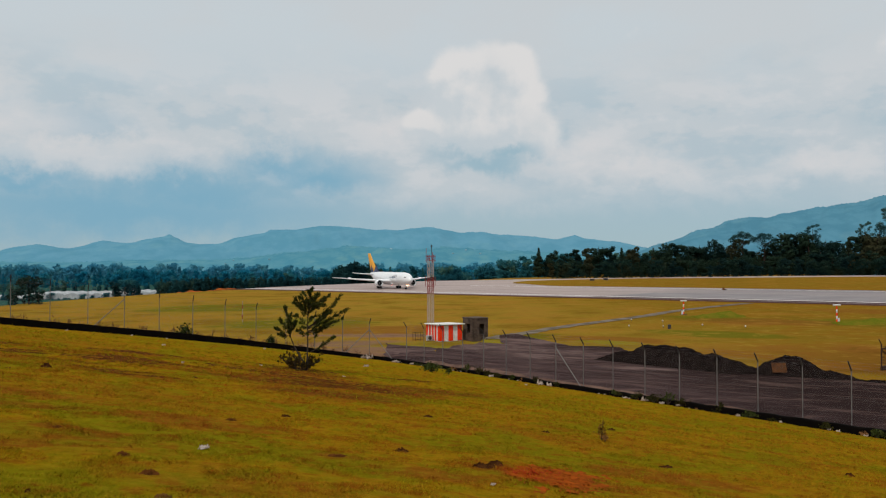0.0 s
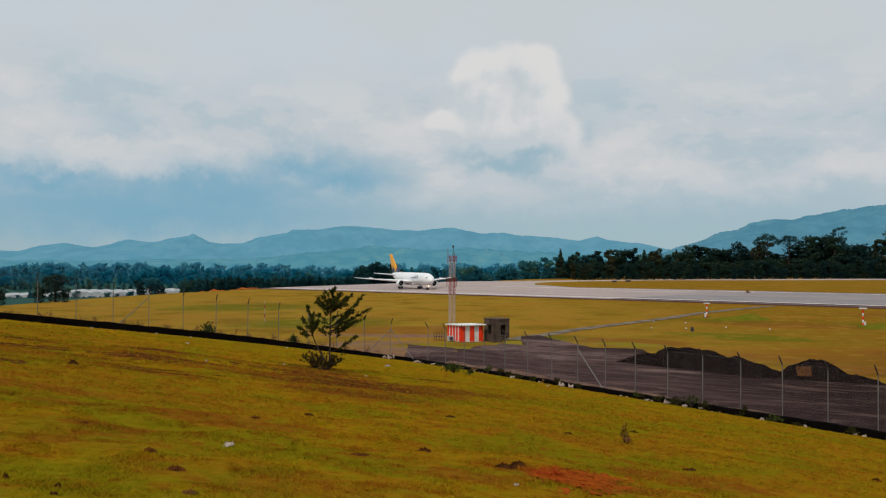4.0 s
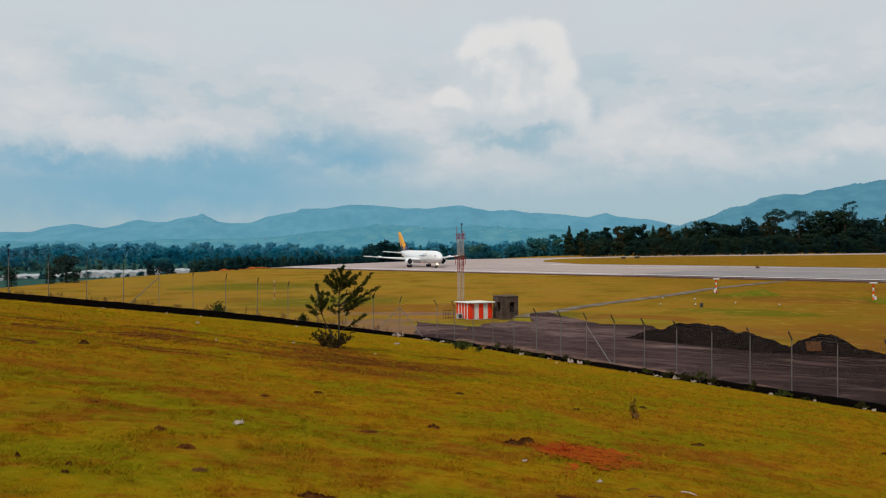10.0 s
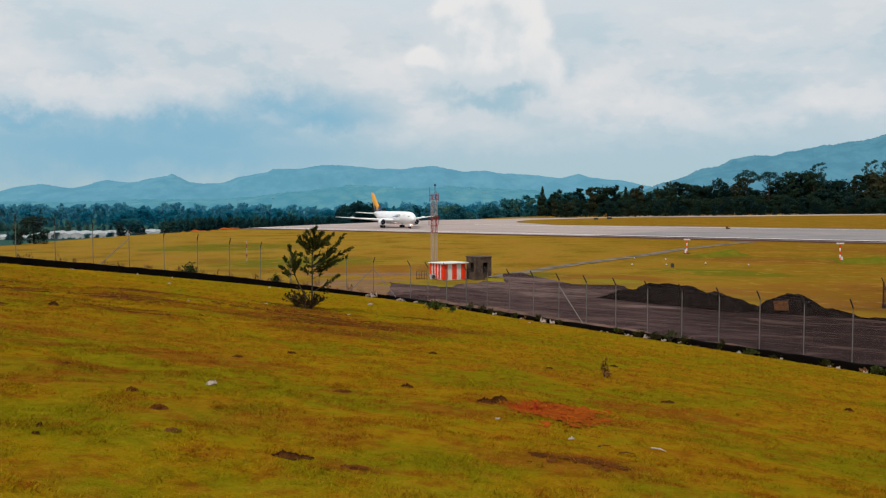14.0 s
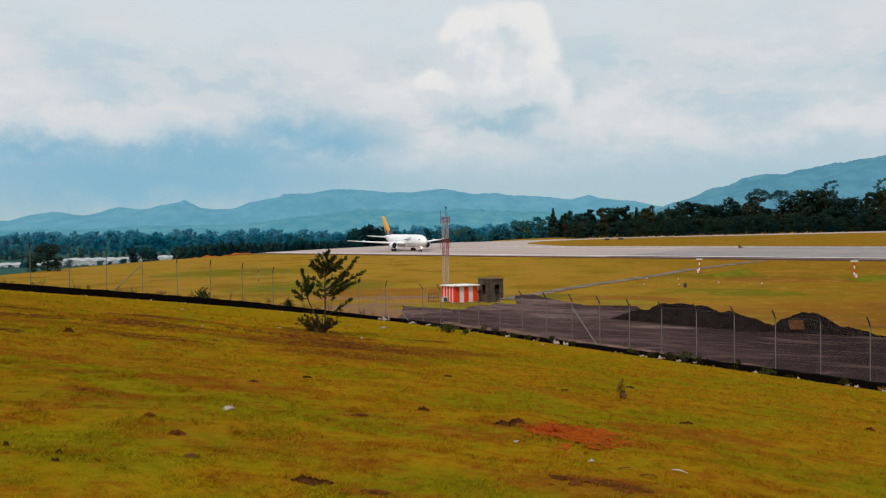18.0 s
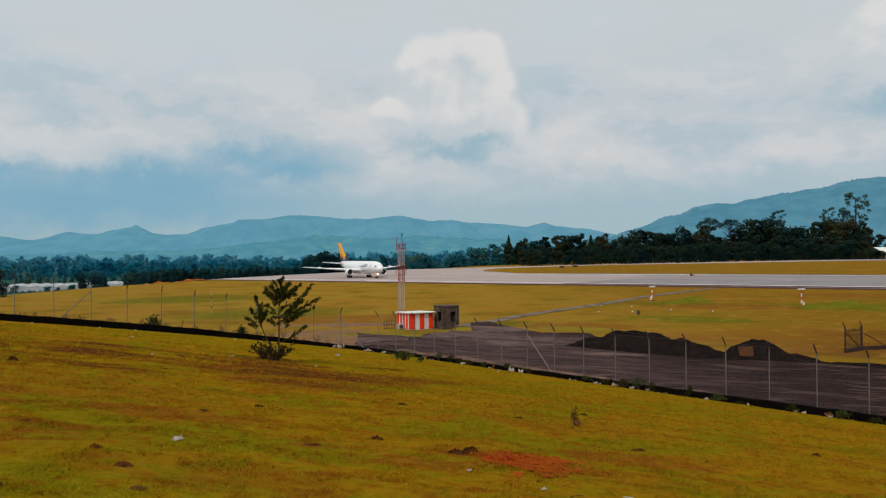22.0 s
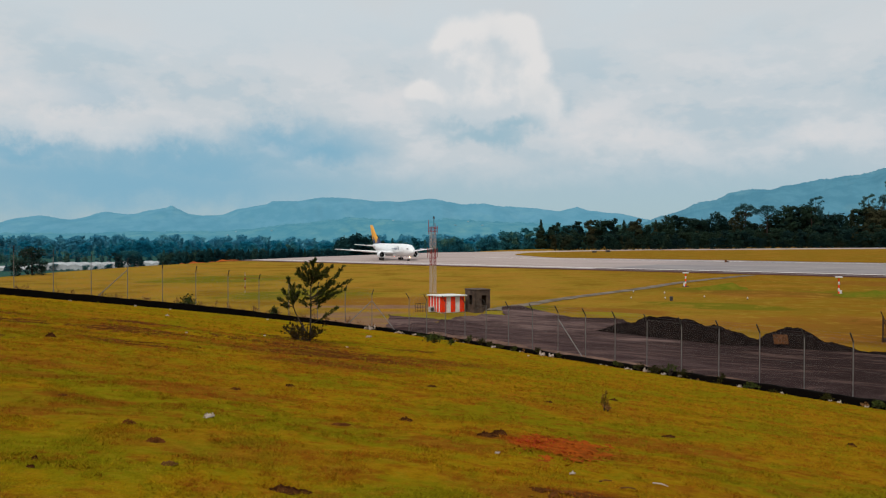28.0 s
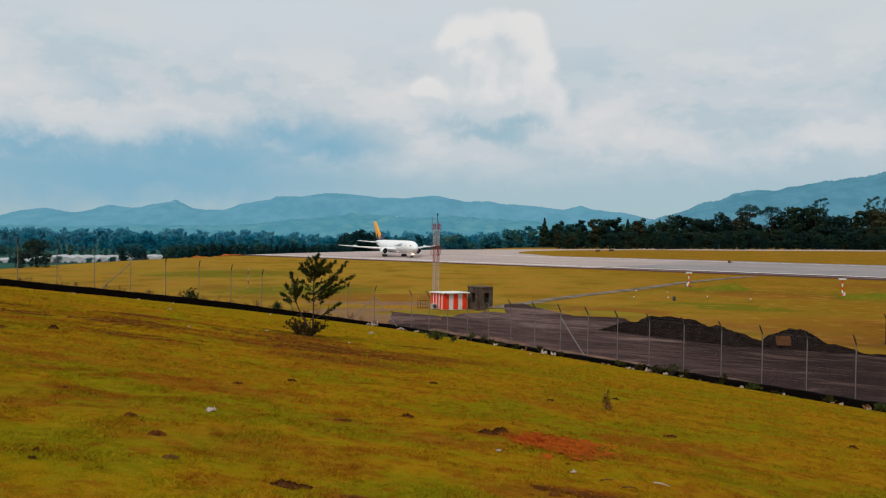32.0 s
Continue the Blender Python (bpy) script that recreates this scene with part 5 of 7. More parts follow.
farther_protos = [tree_proto(k, 130 + i, 14.0, leaf_farther_hazy, 0.62, 850, loose=True) for i, k in enumerate(("round", "tall", "round"))]


def belt(protos, a0, a1, d0, d1, count, tops, label, group, depth=30, wide=1.0, seed=1, least=0.62, gap=None):
    """A belt of trees from azimuth a0 to a1 (tangent) at distances d0 to d1; tops: height of the skyline above the eye over that stretch."""
    r = np.random.default_rng(seed)
    for k in range(count):
        f = (k + r.uniform(-0.4, 0.4)) / max(1, count - 1)
        d = d0 + (d1 - d0) * f + r.uniform(-0.5, 0.5) * depth
        x = (a0 + (a1 - a0) * f) * d
        if gap and gap[0] < x / d < gap[1]:
            continue
        z = ground_z(x, d) - 0.3
        g = f * (len(tops) - 1)
        i = max(0, min(len(tops) - 2, int(g)))
        top = EYE + (tops[i] + (tops[i + 1] - tops[i]) * (g - i)) * d * r.uniform(least, 1.06)
        p = protos[int(r.integers(len(protos)))]
        hp = max(v.co.z for v in p[1].vertices)
        plant(p, x, d, z, max(0.25, (top - z) / hp), float(r.uniform(0, 360)), label, group, wide)


def woods(protos, a0, a1, d0, d1, count, tops, label, depth, wide, seed):
    """Far woods that nobody could count: the crowns of one belt joined in one mesh."""
    r = np.random.default_rng(seed)
    pts, fs, n = [], [], 0
    src = []
    for p in protos:
        v = np.empty(len(p[1].vertices) * 3)
        p[1].vertices.foreach_get("co", v)
        q = np.empty(len(p[1].polygons) * 3, dtype=int)
        p[1].polygons.foreach_get("vertices", q)
        src.append((v.reshape(-1, 3), q.reshape(-1, 3)))
    for k in range(count):
        f = (k + r.uniform(-0.4, 0.4)) / max(1, count - 1)
        d = d0 + (d1 - d0) * f + r.uniform(-0.5, 0.5) * depth
        x = (a0 + (a1 - a0) * f) * d
        z = ground_z(x, d) - 0.5
        g = f * (len(tops) - 1)
        i = max(0, min(len(tops) - 2, int(g)))
        top = EYE + (tops[i] + (tops[i + 1] - tops[i]) * (g - i)) * d + r.uniform(-11.0, 3.0)
        v, q = src[int(r.integers(len(src)))]
        sz = max(2.0, top - z) / v[:, 2].max()
        t = r.uniform(0, 6.28)
        c, s = math.cos(t), math.sin(t)
        w = v @ np.array([[c, s, 0], [-s, c, 0], [0, 0, 1]]) * np.array([sz * wide, sz * wide, sz]) + np.array([x, d, z])
        pts.append(w)
        fs.append(q + n)
        n += len(w)
    me = bpy.data.meshes.new("woods")
    me.from_pydata(np.concatenate(pts).tolist(), [], np.concatenate(fs).tolist())
    me.materials.append(protos[0][1].materials[0])
    tagged(new("woods", me), label, "woods", kind="stuff")


# dark belt beyond the taxiway
belt(near_protos, 0.115, 0.90, 565, 520, 92, [0.022, 0.023, 0.029, 0.037, 0.040, 0.037, 0.042, 0.039, 0.041], "dark green eucalyptus and pine in the belt beyond the taxiway", "trees beyond the taxiway", 40, 1.2, seed=3, least=0.40, gap=(0.547, 0.64))
belt(near_protos, 0.125, 0.90, 528, 486, 130, [0.001, 0.004, 0.011, 0.017, 0.020, 0.021, 0.020], "dark green bushy tree in the belt beyond the taxiway", "trees beyond the taxiway", 16, 1.35, seed=4, least=0.25, gap=(0.547, 0.64))
woods(scrub_protos, 0.13, 0.55, 496, 479, 100, [-0.002, 0.001, 0.003, 0.004, 0.005], "low dark green scrub before the belt of trees", 6, 1.3, 34)
belt(near_protos, 0.545, 0.64, 560, 540, 9, [0.018, 0.024, 0.016, 0.038, 0.034], "dark green tree behind the warehouses", "trees beyond the taxiway", 20, 1.3, seed=24, least=0.8)
belt([near_protos[0]], 0.597, 0.599, 452, 452, 1, [0.0235, 0.0235], "round dark green tree beside the warehouses", "trees beyond the taxiway", 0, 1.2, seed=25, least=1.0)
belt(near_protos, 0.548, 0.64, 470, 460, 12, [-0.003, -0.002, -0.003], "low green shrub before the warehouses", "trees beyond the taxiway", 4, 1.6, seed=26, least=0.9)
for a, top, k, w in ((0.352, 0.040, 1, 1.0), (0.378, 0.038, 2, 1.15), (0.435, 0.047, 0, 0.85), (0.497, 0.050, 0, 0.7), (0.530, 0.067, 0, 0.95), (0.515, 0.047, 0, 0.7)):
    x, d = a * 548, 548
    z = ground_z(x, d)
    plant(flat_protos[k], x, d, z, (EYE + top * d - z) / 20.0, 60 * a * 100, "tall dark tree with open layered crown", "trees beyond the taxiway", w)
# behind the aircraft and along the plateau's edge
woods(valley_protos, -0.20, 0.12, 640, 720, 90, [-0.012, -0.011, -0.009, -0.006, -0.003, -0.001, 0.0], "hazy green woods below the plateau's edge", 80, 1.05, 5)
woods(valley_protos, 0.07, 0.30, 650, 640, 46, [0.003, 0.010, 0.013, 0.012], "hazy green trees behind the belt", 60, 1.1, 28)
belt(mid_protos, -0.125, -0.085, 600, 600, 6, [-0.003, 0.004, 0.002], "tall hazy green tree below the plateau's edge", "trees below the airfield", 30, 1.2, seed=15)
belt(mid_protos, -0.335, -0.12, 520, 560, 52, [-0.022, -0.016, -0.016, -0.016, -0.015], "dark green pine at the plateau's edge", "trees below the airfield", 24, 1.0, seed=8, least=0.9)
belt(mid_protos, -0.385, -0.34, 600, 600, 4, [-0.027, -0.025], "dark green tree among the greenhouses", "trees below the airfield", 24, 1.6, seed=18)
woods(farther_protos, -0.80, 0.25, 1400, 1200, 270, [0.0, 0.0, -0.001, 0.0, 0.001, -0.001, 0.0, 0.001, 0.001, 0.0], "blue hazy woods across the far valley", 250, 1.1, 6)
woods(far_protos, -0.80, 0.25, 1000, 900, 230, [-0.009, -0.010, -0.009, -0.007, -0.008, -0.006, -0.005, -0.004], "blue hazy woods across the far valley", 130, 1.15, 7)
woods(valley_protos, -0.60, -0.32, 610, 600, 70, [-0.038, -0.037, -0.038, -0.036], "hazy green and brown scrub before the greenhouses", 20, 1.6, 27)
woods(valley_protos, -0.80, -0.2, 800, 760, 120, [-0.019, -0.021, -0.021, -0.020], "hazy blue-green scrub round the greenhouses", 60, 1.4, 17)
# the lone trees at the edge of the field
for x, d, top, k, s in ((-131, 268, -0.013, 0, 1), (-134, 264, -0.028, 2, 2), (-127, 266, -0.030, 2, 5), (-148, 266, -0.026, 2, 3), (-154, 264, -0.022, 0, 4)):
    z = ground_z(x, d) - 0.3
    hp = max(v.co.z for v in scrub_protos[k][1].vertices)
    plant(scrub_protos[k], x, d, z, (EYE + top * d - z) / hp, 70 * s, "round dark green tree at the field's edge", "trees at the field's edge", 1.45)


def young_cypress():
    x, y = -5.8, 36.1
    t = thing("young_cypress", pose(x, y, ground_z(x, y) - 0.02), "young dark green cypress with two stems and bushy foot", "tree")
    t.scale = (1.05, 1.05, 1.06)
    r = np.random.default_rng(5)
    wood = bm_new()
    pts, fs = [], []

    def frond(q, way, ln, wd):
        e = way.orthogonal().normalized()
        e.rotate(Matrix.Rotation(r.uniform(0, 6.28), 3, way))
        m = len(pts)
        pts.extend([tuple(q), tuple(q + way * ln * 0.45 + e * wd), tuple(q + way * ln), tuple(q + way * ln * 0.45 - e * wd)])
        fs.extend([(m, m + 1, m + 2), (m, m + 2, m + 3)])

    def limb(points, r0, r1, start, dens, reach):
        """A curved limb, clothed from the fraction start on in short upswept sprays that shorten to its tip."""
        line = [Vector((p.x, p.y, p.z)) for p in smooth_line3(points, 5)]
        n = len(line)
        for i in range(n - 1):
            tube(wood, line[i], line[i + 1], r0 + (r1 - r0) * i / n, r0 + (r1 - r0) * (i + 1) / n, seg=6, caps=False)
        for k in range(int(0.62 * dens)):
            f = start + (1 - start) * r.uniform()
            g = f * (n - 1)
            i = min(n - 2, int(g))
            c = line[i].lerp(line[i + 1], g - i)
            ahead = (line[i + 1] - line[i]).normalized()
            d = (ahead * 1.1 + Vector(r.normal(size=3)).normalized() * 0.75 + Vector((0, 0, 0.15))).normalized()
            L = reach * (1.25 - 0.75 * (f - start) / (1 - start)) * r.uniform(0.3, 1.1)
            tube(wood, c, c + d * L, 0.005, 0.002, seg=3, caps=False)
            for j in range(15):
                h = r.uniform(0.0, 1.0)
                frond(c + d * L * h, (d + Vector(r.normal(size=3)) * 0.42).normalized(), r.uniform(0.06, 0.13) * (1.2 - 0.5 * h), r.uniform(0.007, 0.013))

    def bough(a, b, sag, r0, start, dens, reach):
        a, b = Vector(a), Vector(b)
        limb([tuple(a), tuple(a.lerp(b, 0.35) - Vector((0, 0, sag))), tuple(a.lerp(b, 0.7) - Vector((0, 0, 0.7 * sag))), tuple(b)], r0, 0.004, start, dens, reach)

    # leader and second stem
    limb([(0, 0, 0), (0.04, 0, 0.9), (0.04, 0.02, 1.7), (0.06, 0, 2.45), (0.12, 0, 3.18)], 0.042, 0.007, 0.66, 70, 0.30)
    limb([(-0.08, 0, 0.3), (-0.45, 0.03, 0.9), (-0.66, 0.03, 1.4), (-0.72, 0.0, 1.9), (-0.88, 0.0, 2.55)], 0.036, 0.006, 0.55, 90, 0.32)
    for b, dens in (((-1.22, 0, 1.72), 50), ((-1.12, 0.15, 1.48), 40), ((-0.40, -0.1, 2.22), 44), ((-0.48, 0.15, 1.95), 40), ((-1.05, -0.15, 2.10), 44), ((-0.75, 0.3, 2.2), 34), ((-0.7, -0.3, 1.9), 40), ((-0.62, 0, 2.3), 30)):
        bough((-0.68, 0, 1.35 + 0.25 * r.uniform()), b, 0.05, 0.015, 0.25, dens, 0.22)
    # crown of the leader
    for b, dens in (((-0.52, 0.1, 2.72), 50), ((-0.44, -0.1, 2.92), 44), ((-0.28, 0.1, 2.66), 40), ((-0.20, 0, 3.02), 36), ((0.88, 0, 3.02), 64), ((0.70, 0.15, 2.88), 54), ((0.55, -0.15, 2.70), 46), ((0.42, 0.1, 3.12), 44),
                    ((0.10, 0.45, 2.85), 40), ((0.10, -0.45, 2.85), 44), ((0.30, -0.2, 2.60), 36), ((-0.05, -0.3, 2.62), 32)):
        bough((0.06, 0, 2.25 + 0.3 * r.uniform()), b, 0.03, 0.014, 0.22, dens, 0.25)
    # the wide boughs on one side
    for z0, b, dens in ((1.75, (1.34, 0.1, 3.00), 84), (1.70, (1.62, 0, 2.48), 90), (1.62, (1.42, -0.1, 2.10), 74), (1.6, (1.02, 0.2, 1.98), 60), (1.75, (1.05, -0.2, 2.42), 60), (1.55, (0.72, 0.1, 1.72), 46),
                        (1.55, (0.55, -0.2, 1.92), 40), (1.80, (0.80, 0.25, 2.30), 40), (1.78, (1.15, 0.1, 2.68), 44), (1.9, (-0.25, 0.2, 2.05), 12), (1.5, (-0.22, -0.1, 1.68), 10)):
        bough((0.05, 0, z0), b, 0.07, 0.018, 0.30, dens, 0.21)
    for k in range(16):
        a = 2.4 * k
        z0 = 1.25 + 0.065 * k
        L = r.uniform(0.32, 0.62)
        bough((0.05, 0, z0), (0.05 + L * math.cos(a), L * math.sin(a), z0 + r.uniform(0.10, 0.32)), 0.02, 0.008, 0.35, 15, 0.13)
    for k in range(9):
        a, f = 2.4 * k + 0.6, k / 8
        L = 0.62 * (1 - 0.8 * f) + 0.08
        bough((0.08, 0, 2.45 + 0.68 * f), (0.08 + L * math.cos(a), L * math.sin(a), 2.62 + 0.72 * f), 0.02, 0.010, 0.2, 32, 0.16)
    # a small low bough
    bough((0.10, 0, 0.75), (1.12, 0, 1.36), 0.02, 0.012, 0.45, 46, 0.15)
    bough((0.10, 0, 0.75), (0.72, 0.1, 1.08), 0.02, 0.010, 0.4, 26, 0.15)
    # bush at the foot, half bare
    crown_end, leaf_end = len(pts), len(fs)
    for k in range(42):
        a = r.uniform(0, 6.28)
        L = r.uniform(0.35, 0.78)
        cx = -0.26 + 0.15 * math.cos(a)
        top = 0.30 + 0.42 * r.uniform() + (0.12 if math.cos(a) < 0 else 0)
        limb([(cx, 0.1 * math.sin(a), 0.02), (cx + 0.5 * L * math.cos(a), 0.4 * L * math.sin(a), 0.6 * top), (cx + L * math.cos(a), 0.8 * L * math.sin(a), top)], 0.012, 0.004, 0.2, 10, 0.17)
    part("trunk", wood, bark, t)
    me = bpy.data.meshes.new("crown")
    me.from_pydata(pts[:crown_end], [], fs[:leaf_end])
    me.materials.append(leaf_near)
    o = new("crown", me)
    o.parent = t
    me = bpy.data.meshes.new("undergrowth")
    me.from_pydata(pts[crown_end:], [], [tuple(i - crown_end for i in f) for f in fs[leaf_end:]])
    me.materials.append(mat("foot_leaf", (0.020, 0.018, 0.005), (0.058, 0.034, 0.009), 0.8, scale=3, fine=14, bump=0, vary=0.45, spec=0.04))
    o = tagged(new("undergrowth", me), "half-bare brownish bush at the foot")
    o.parent = t


def smooth_line3(points, per=5):
    return smooth_line([Vector(p) for p in points], per)


young_cypress()

# ---------------------------------------------------------------- heaps in the yard
gravel = mat("gravel", (0.004, 0.003, 0.0028), (0.017, 0.0112, 0.0102), 0.95, scale=1.5, fine=14, bump=0.8, depth=0.06, spec=0.0)
rust = mat("rust", (0.165, 0.062, 0.018), (0.060, 0.024, 0.010), 0.9, scale=3, fine=25, bump=0.3)
rust_dark = mat("rust_dark", (0.050, 0.022, 0.012), (0.022, 0.011, 0.007), 0.9, scale=3, fine=25, bump=0.3)


def heap(x, y, lx, ly, h, turn, label, seed, tops, material=None, name="mound", category="gravel heap"):
    """A tipped heap: an uneven mound with a broken skyline."""
    bm = bm_new()
    n, m = 64, 28
    c, s = math.cos(radians(turn)), math.sin(radians(turn))
    grid = []
    for j in range(m + 1):
        line = []
        for i in range(n + 1):
            a, b = -1 + 2 * i / n, -1 + 2 * j / m
            crest = sum(k * math.exp(-((a - p) / w) ** 2) for p, k, w in tops)
            prof = max(0, 1 - abs(b) ** 1.5) * max(0, 1 - abs(a) ** 6)
            px, py = x + a * lx * c - b * ly * s, y + a * lx * s + b * ly * c
            z = h * crest * prof + (0.34 * noise.fractal((px * 0.6, py * 0.6, seed), 0.8, 2, 6) * min(1, prof * 3) * min(1, h))
            line.append(bm.verts.new((px, py, ground_z(px, py) + 0.19 + max(-0.1, z) - (0.35 if prof < 0.03 else 0))))
        grid.append(line)
    for p, q in zip(grid, grid[1:]):
        for i in range(n):
            bm.faces.new((p[i], p[i + 1], q[i + 1], q[i]))
    return tagged(obj(name, bm, material or gravel, smooth=True), label, category)


heap(33.0, 77.6, 4.7, 3.0, 1.75, -6, "dark grey heap of gravel with a rusty board", 1, [(-0.42, 1.0, 0.40), (0.12, 0.46, 0.36), (0.55, 0.10, 0.3)])
heap(22.6, 82.5, 8.2, 3.2, 1.75, -50, "long dark grey heap of gravel in the yard", 2, [(-0.45, 0.85, 0.28), (0.0, 1.0, 0.3), (0.5, 0.7, 0.35), (-0.85, 0.4, 0.2), (0.9, 0.5, 0.2)])
heap(41.5, 71.5, 5.5, 1.6, 0.22, -42, "low dark bank of gravel at the yard's edge", 4, [(-0.3, 0.9, 0.5), (0.5, 0.7, 0.4)])

rust_board = mat("rust_board", (0.120, 0.048, 0.018), (0.030, 0.014, 0.008), 0.9, scale=2.2, fine=12, bump=0.3, spec=0.05)
board_bm = bm_new()
box(board_bm, (0, 0, 0.42), (1.25, 0.05, 0.95), bevel=0.015)
brd = tagged(obj("board", board_bm, rust_board), "rusty orange sheet lying on the gravel heap", "board")
brd.matrix_basis = pose(29.8, 75.2, ground_z(29.8, 75.2) + 0.55, -32, 0, -6)


# ---------------------------------------------------------------- airfield furniture
def marker(x, y, h, box_side, label):
    """A striped sensor post with a white tray on top."""
    t = thing("marker_post", pose(x, y, ground_z(x, y)), label, "marker post", "striped marker posts")
    n = 5
    for k in range(n):
        bm = bm_new()
        tube(bm, (0, 0, h * 0.88 * k / n), (0, 0, h * 0.88 * (k + 1) / n), 0.13, seg=12)
        part("band", bm, red_paint if k % 2 == 0 else white_wall, t, "red band" if k % 2 == 0 else "white band", True)
    bm = bm_new()
    box(bm, (0, 0, h * 0.94), (1.2, 0.6, 0.22), bevel=0.05)
    part("tray", bm, white_wall, t, "white tray on top")
    bm = bm_new()
    box(bm, (box_side * 0.30, -0.1, 0.42), (0.30, 0.3, 0.84), bevel=0.03)
    part("cabinet", bm, white_wall, t, "white cabinet at the foot")
    bm = bm_new()
    box(bm, (0, 0, 0.03), (1.3, 1.0, 0.12), bevel=0.02)
    part("plinth", bm, concrete, t)


marker(50.6, 178.9, 3.1, -1, "red and white striped post with a white tray")
marker(70.8, 152.8, 3.4, 1, "red and white striped post with a white tray")


def ground_light(x, y, h=0.40, dark=False):
    t = thing("ground_light", pose(x, y, ground_z(x, y)), "black box beside a ground light" if dark else "small white ground light on a stem", "ground light", "ground lights")
    bm = bm_new()
    if dark:
        box(bm, (0, 0, 0.34), (0.48, 0.45, 0.8), bevel=0.06)
        part("body", bm, dark_void, t)
    else:
        tube(bm, (0, 0, 0), (0, 0, h * 0.6), 0.05, seg=8)
        part("stem", bm, dark_void, t)
        bm = bm_new()
        tube(bm, (0, 0, h * 0.5), (0, 0, h * 0.85), 0.09, 0.115, seg=12)
        tube(bm, (0, 0, h * 0.85), (0, 0, h * 1.05), 0.115, 0.05, seg=12)
        part("lamp_head", bm, white_wall, t, "white lamp head", True)


for x, y in ((32.6, 149.1), (41.2, 159.6), (45.6, 149.4), (51.5, 144.7), (36.2, 163.5), (38.2, 147.5)):
    ground_light(x, y)
ground_light(38.5, 144.7, dark=True)


def slim_pole(x, y, h):
    t = thing("marker_pole", pose(x, y, ground_z(x, y)), "slim pole with red and white bands in the grass", "pole")
    for k in range(6):
        bm = bm_new()
        tube(bm, (0, 0, h * k / 6), (0, 0, h * (k + 1) / 6), 0.05, seg=8)
        part("band", bm, mast_red if k % 3 == 1 else mast_white, t)
    for z in (0.3, 0.68):
        bm = bm_new()
        box(bm, (0, 0, h * z), (0.36, 0.2, 0.22), bevel=0.03)
        part("reflector", bm, mast_red, t, "red reflector box")


slim_pole(-41.4, 174.6, 4.3)


def taxi_sign(x, y, w, h):
    t = thing("taxi_sign", pose(x, y, ground_z(x, y) + 0.1, 0, 0, 12), "dark taxiway sign seen from behind on the grass", "sign", "taxiway signs")
    bm = bm_new()
    box(bm, (0, 0, 0.3 + h / 2), (w, 0.25, h), bevel=0.03)
    part("panel", bm, dark_void, t)
    for s in (-0.35, 0.35):
        bm = bm_new()
        tube(bm, (s * w, 0, 0), (s * w, 0, 0.35), 0.06, seg=6)
        part("leg", bm, galv, t)


taxi_sign(75.5, 430.9, 2.3, 0.9)
taxi_sign(83.7, 437.8, 2.6, 0.9)
o = thing("runway_light", pose(98.6, 298.9, ground_z(98.6, 298.9) + 0.12), "small orange-brown box on the grass island", "light")
bm = bm_new()
box(bm, (0, 0, 0.45), (0.7, 0.5, 0.9), bevel=0.08)
part("body", bm, rust, o)
bm = bm_new()
box(bm, (0.7, 0, 0.2), (0.8, 0.4, 0.3), bevel=0.05)
part("foot", bm, rust_dark, o)


# ---------------------------------------------------------------- hut yard: air conditioner and rack
case_grey = mat("case_grey", (0.42, 0.42, 0.43), (0.32, 0.32, 0.33), 0.6, scale=2, fine=20, bump=0.05)
ac = thing("air_conditioner", pose(-2.15, 129.2, ground_z(-2.15, 129.2) + 0.02, 0, 0, 28), "grey-white air-conditioner unit beside the striped hut", "air conditioner")
bm = bm_new()
box(bm, (0, 0, 0.5), (0.95, 0.4, 0.8), bevel=0.04)
part("casing", bm, case_grey, ac)
bm = bm_new()
tube(bm, (0, -0.2, 0.5), (0, -0.23, 0.5), 0.3, seg=16)
part("fan_grille", bm, dark_void, ac, "dark round fan grille")
rk = thing("rack", pose(-3.9, 130.0, ground_z(-3.9, 130.0), 0, 0, 15), "low rusty metal rack beside the hut", "rack")
for k in range(5):
    bm = bm_new()
    tube(bm, (-0.8 + 0.4 * k, 0, 0), (-0.8 + 0.4 * k, 0, 1.35), 0.04, seg=6)
    part("upright", bm, rust_dark, rk)
for z in (0.2, 0.75, 1.3):
    bm = bm_new()
    tube(bm, (-0.8, 0, z), (0.8, 0, z), 0.035, seg=6)
    part("rail", bm, rust_dark, rk)


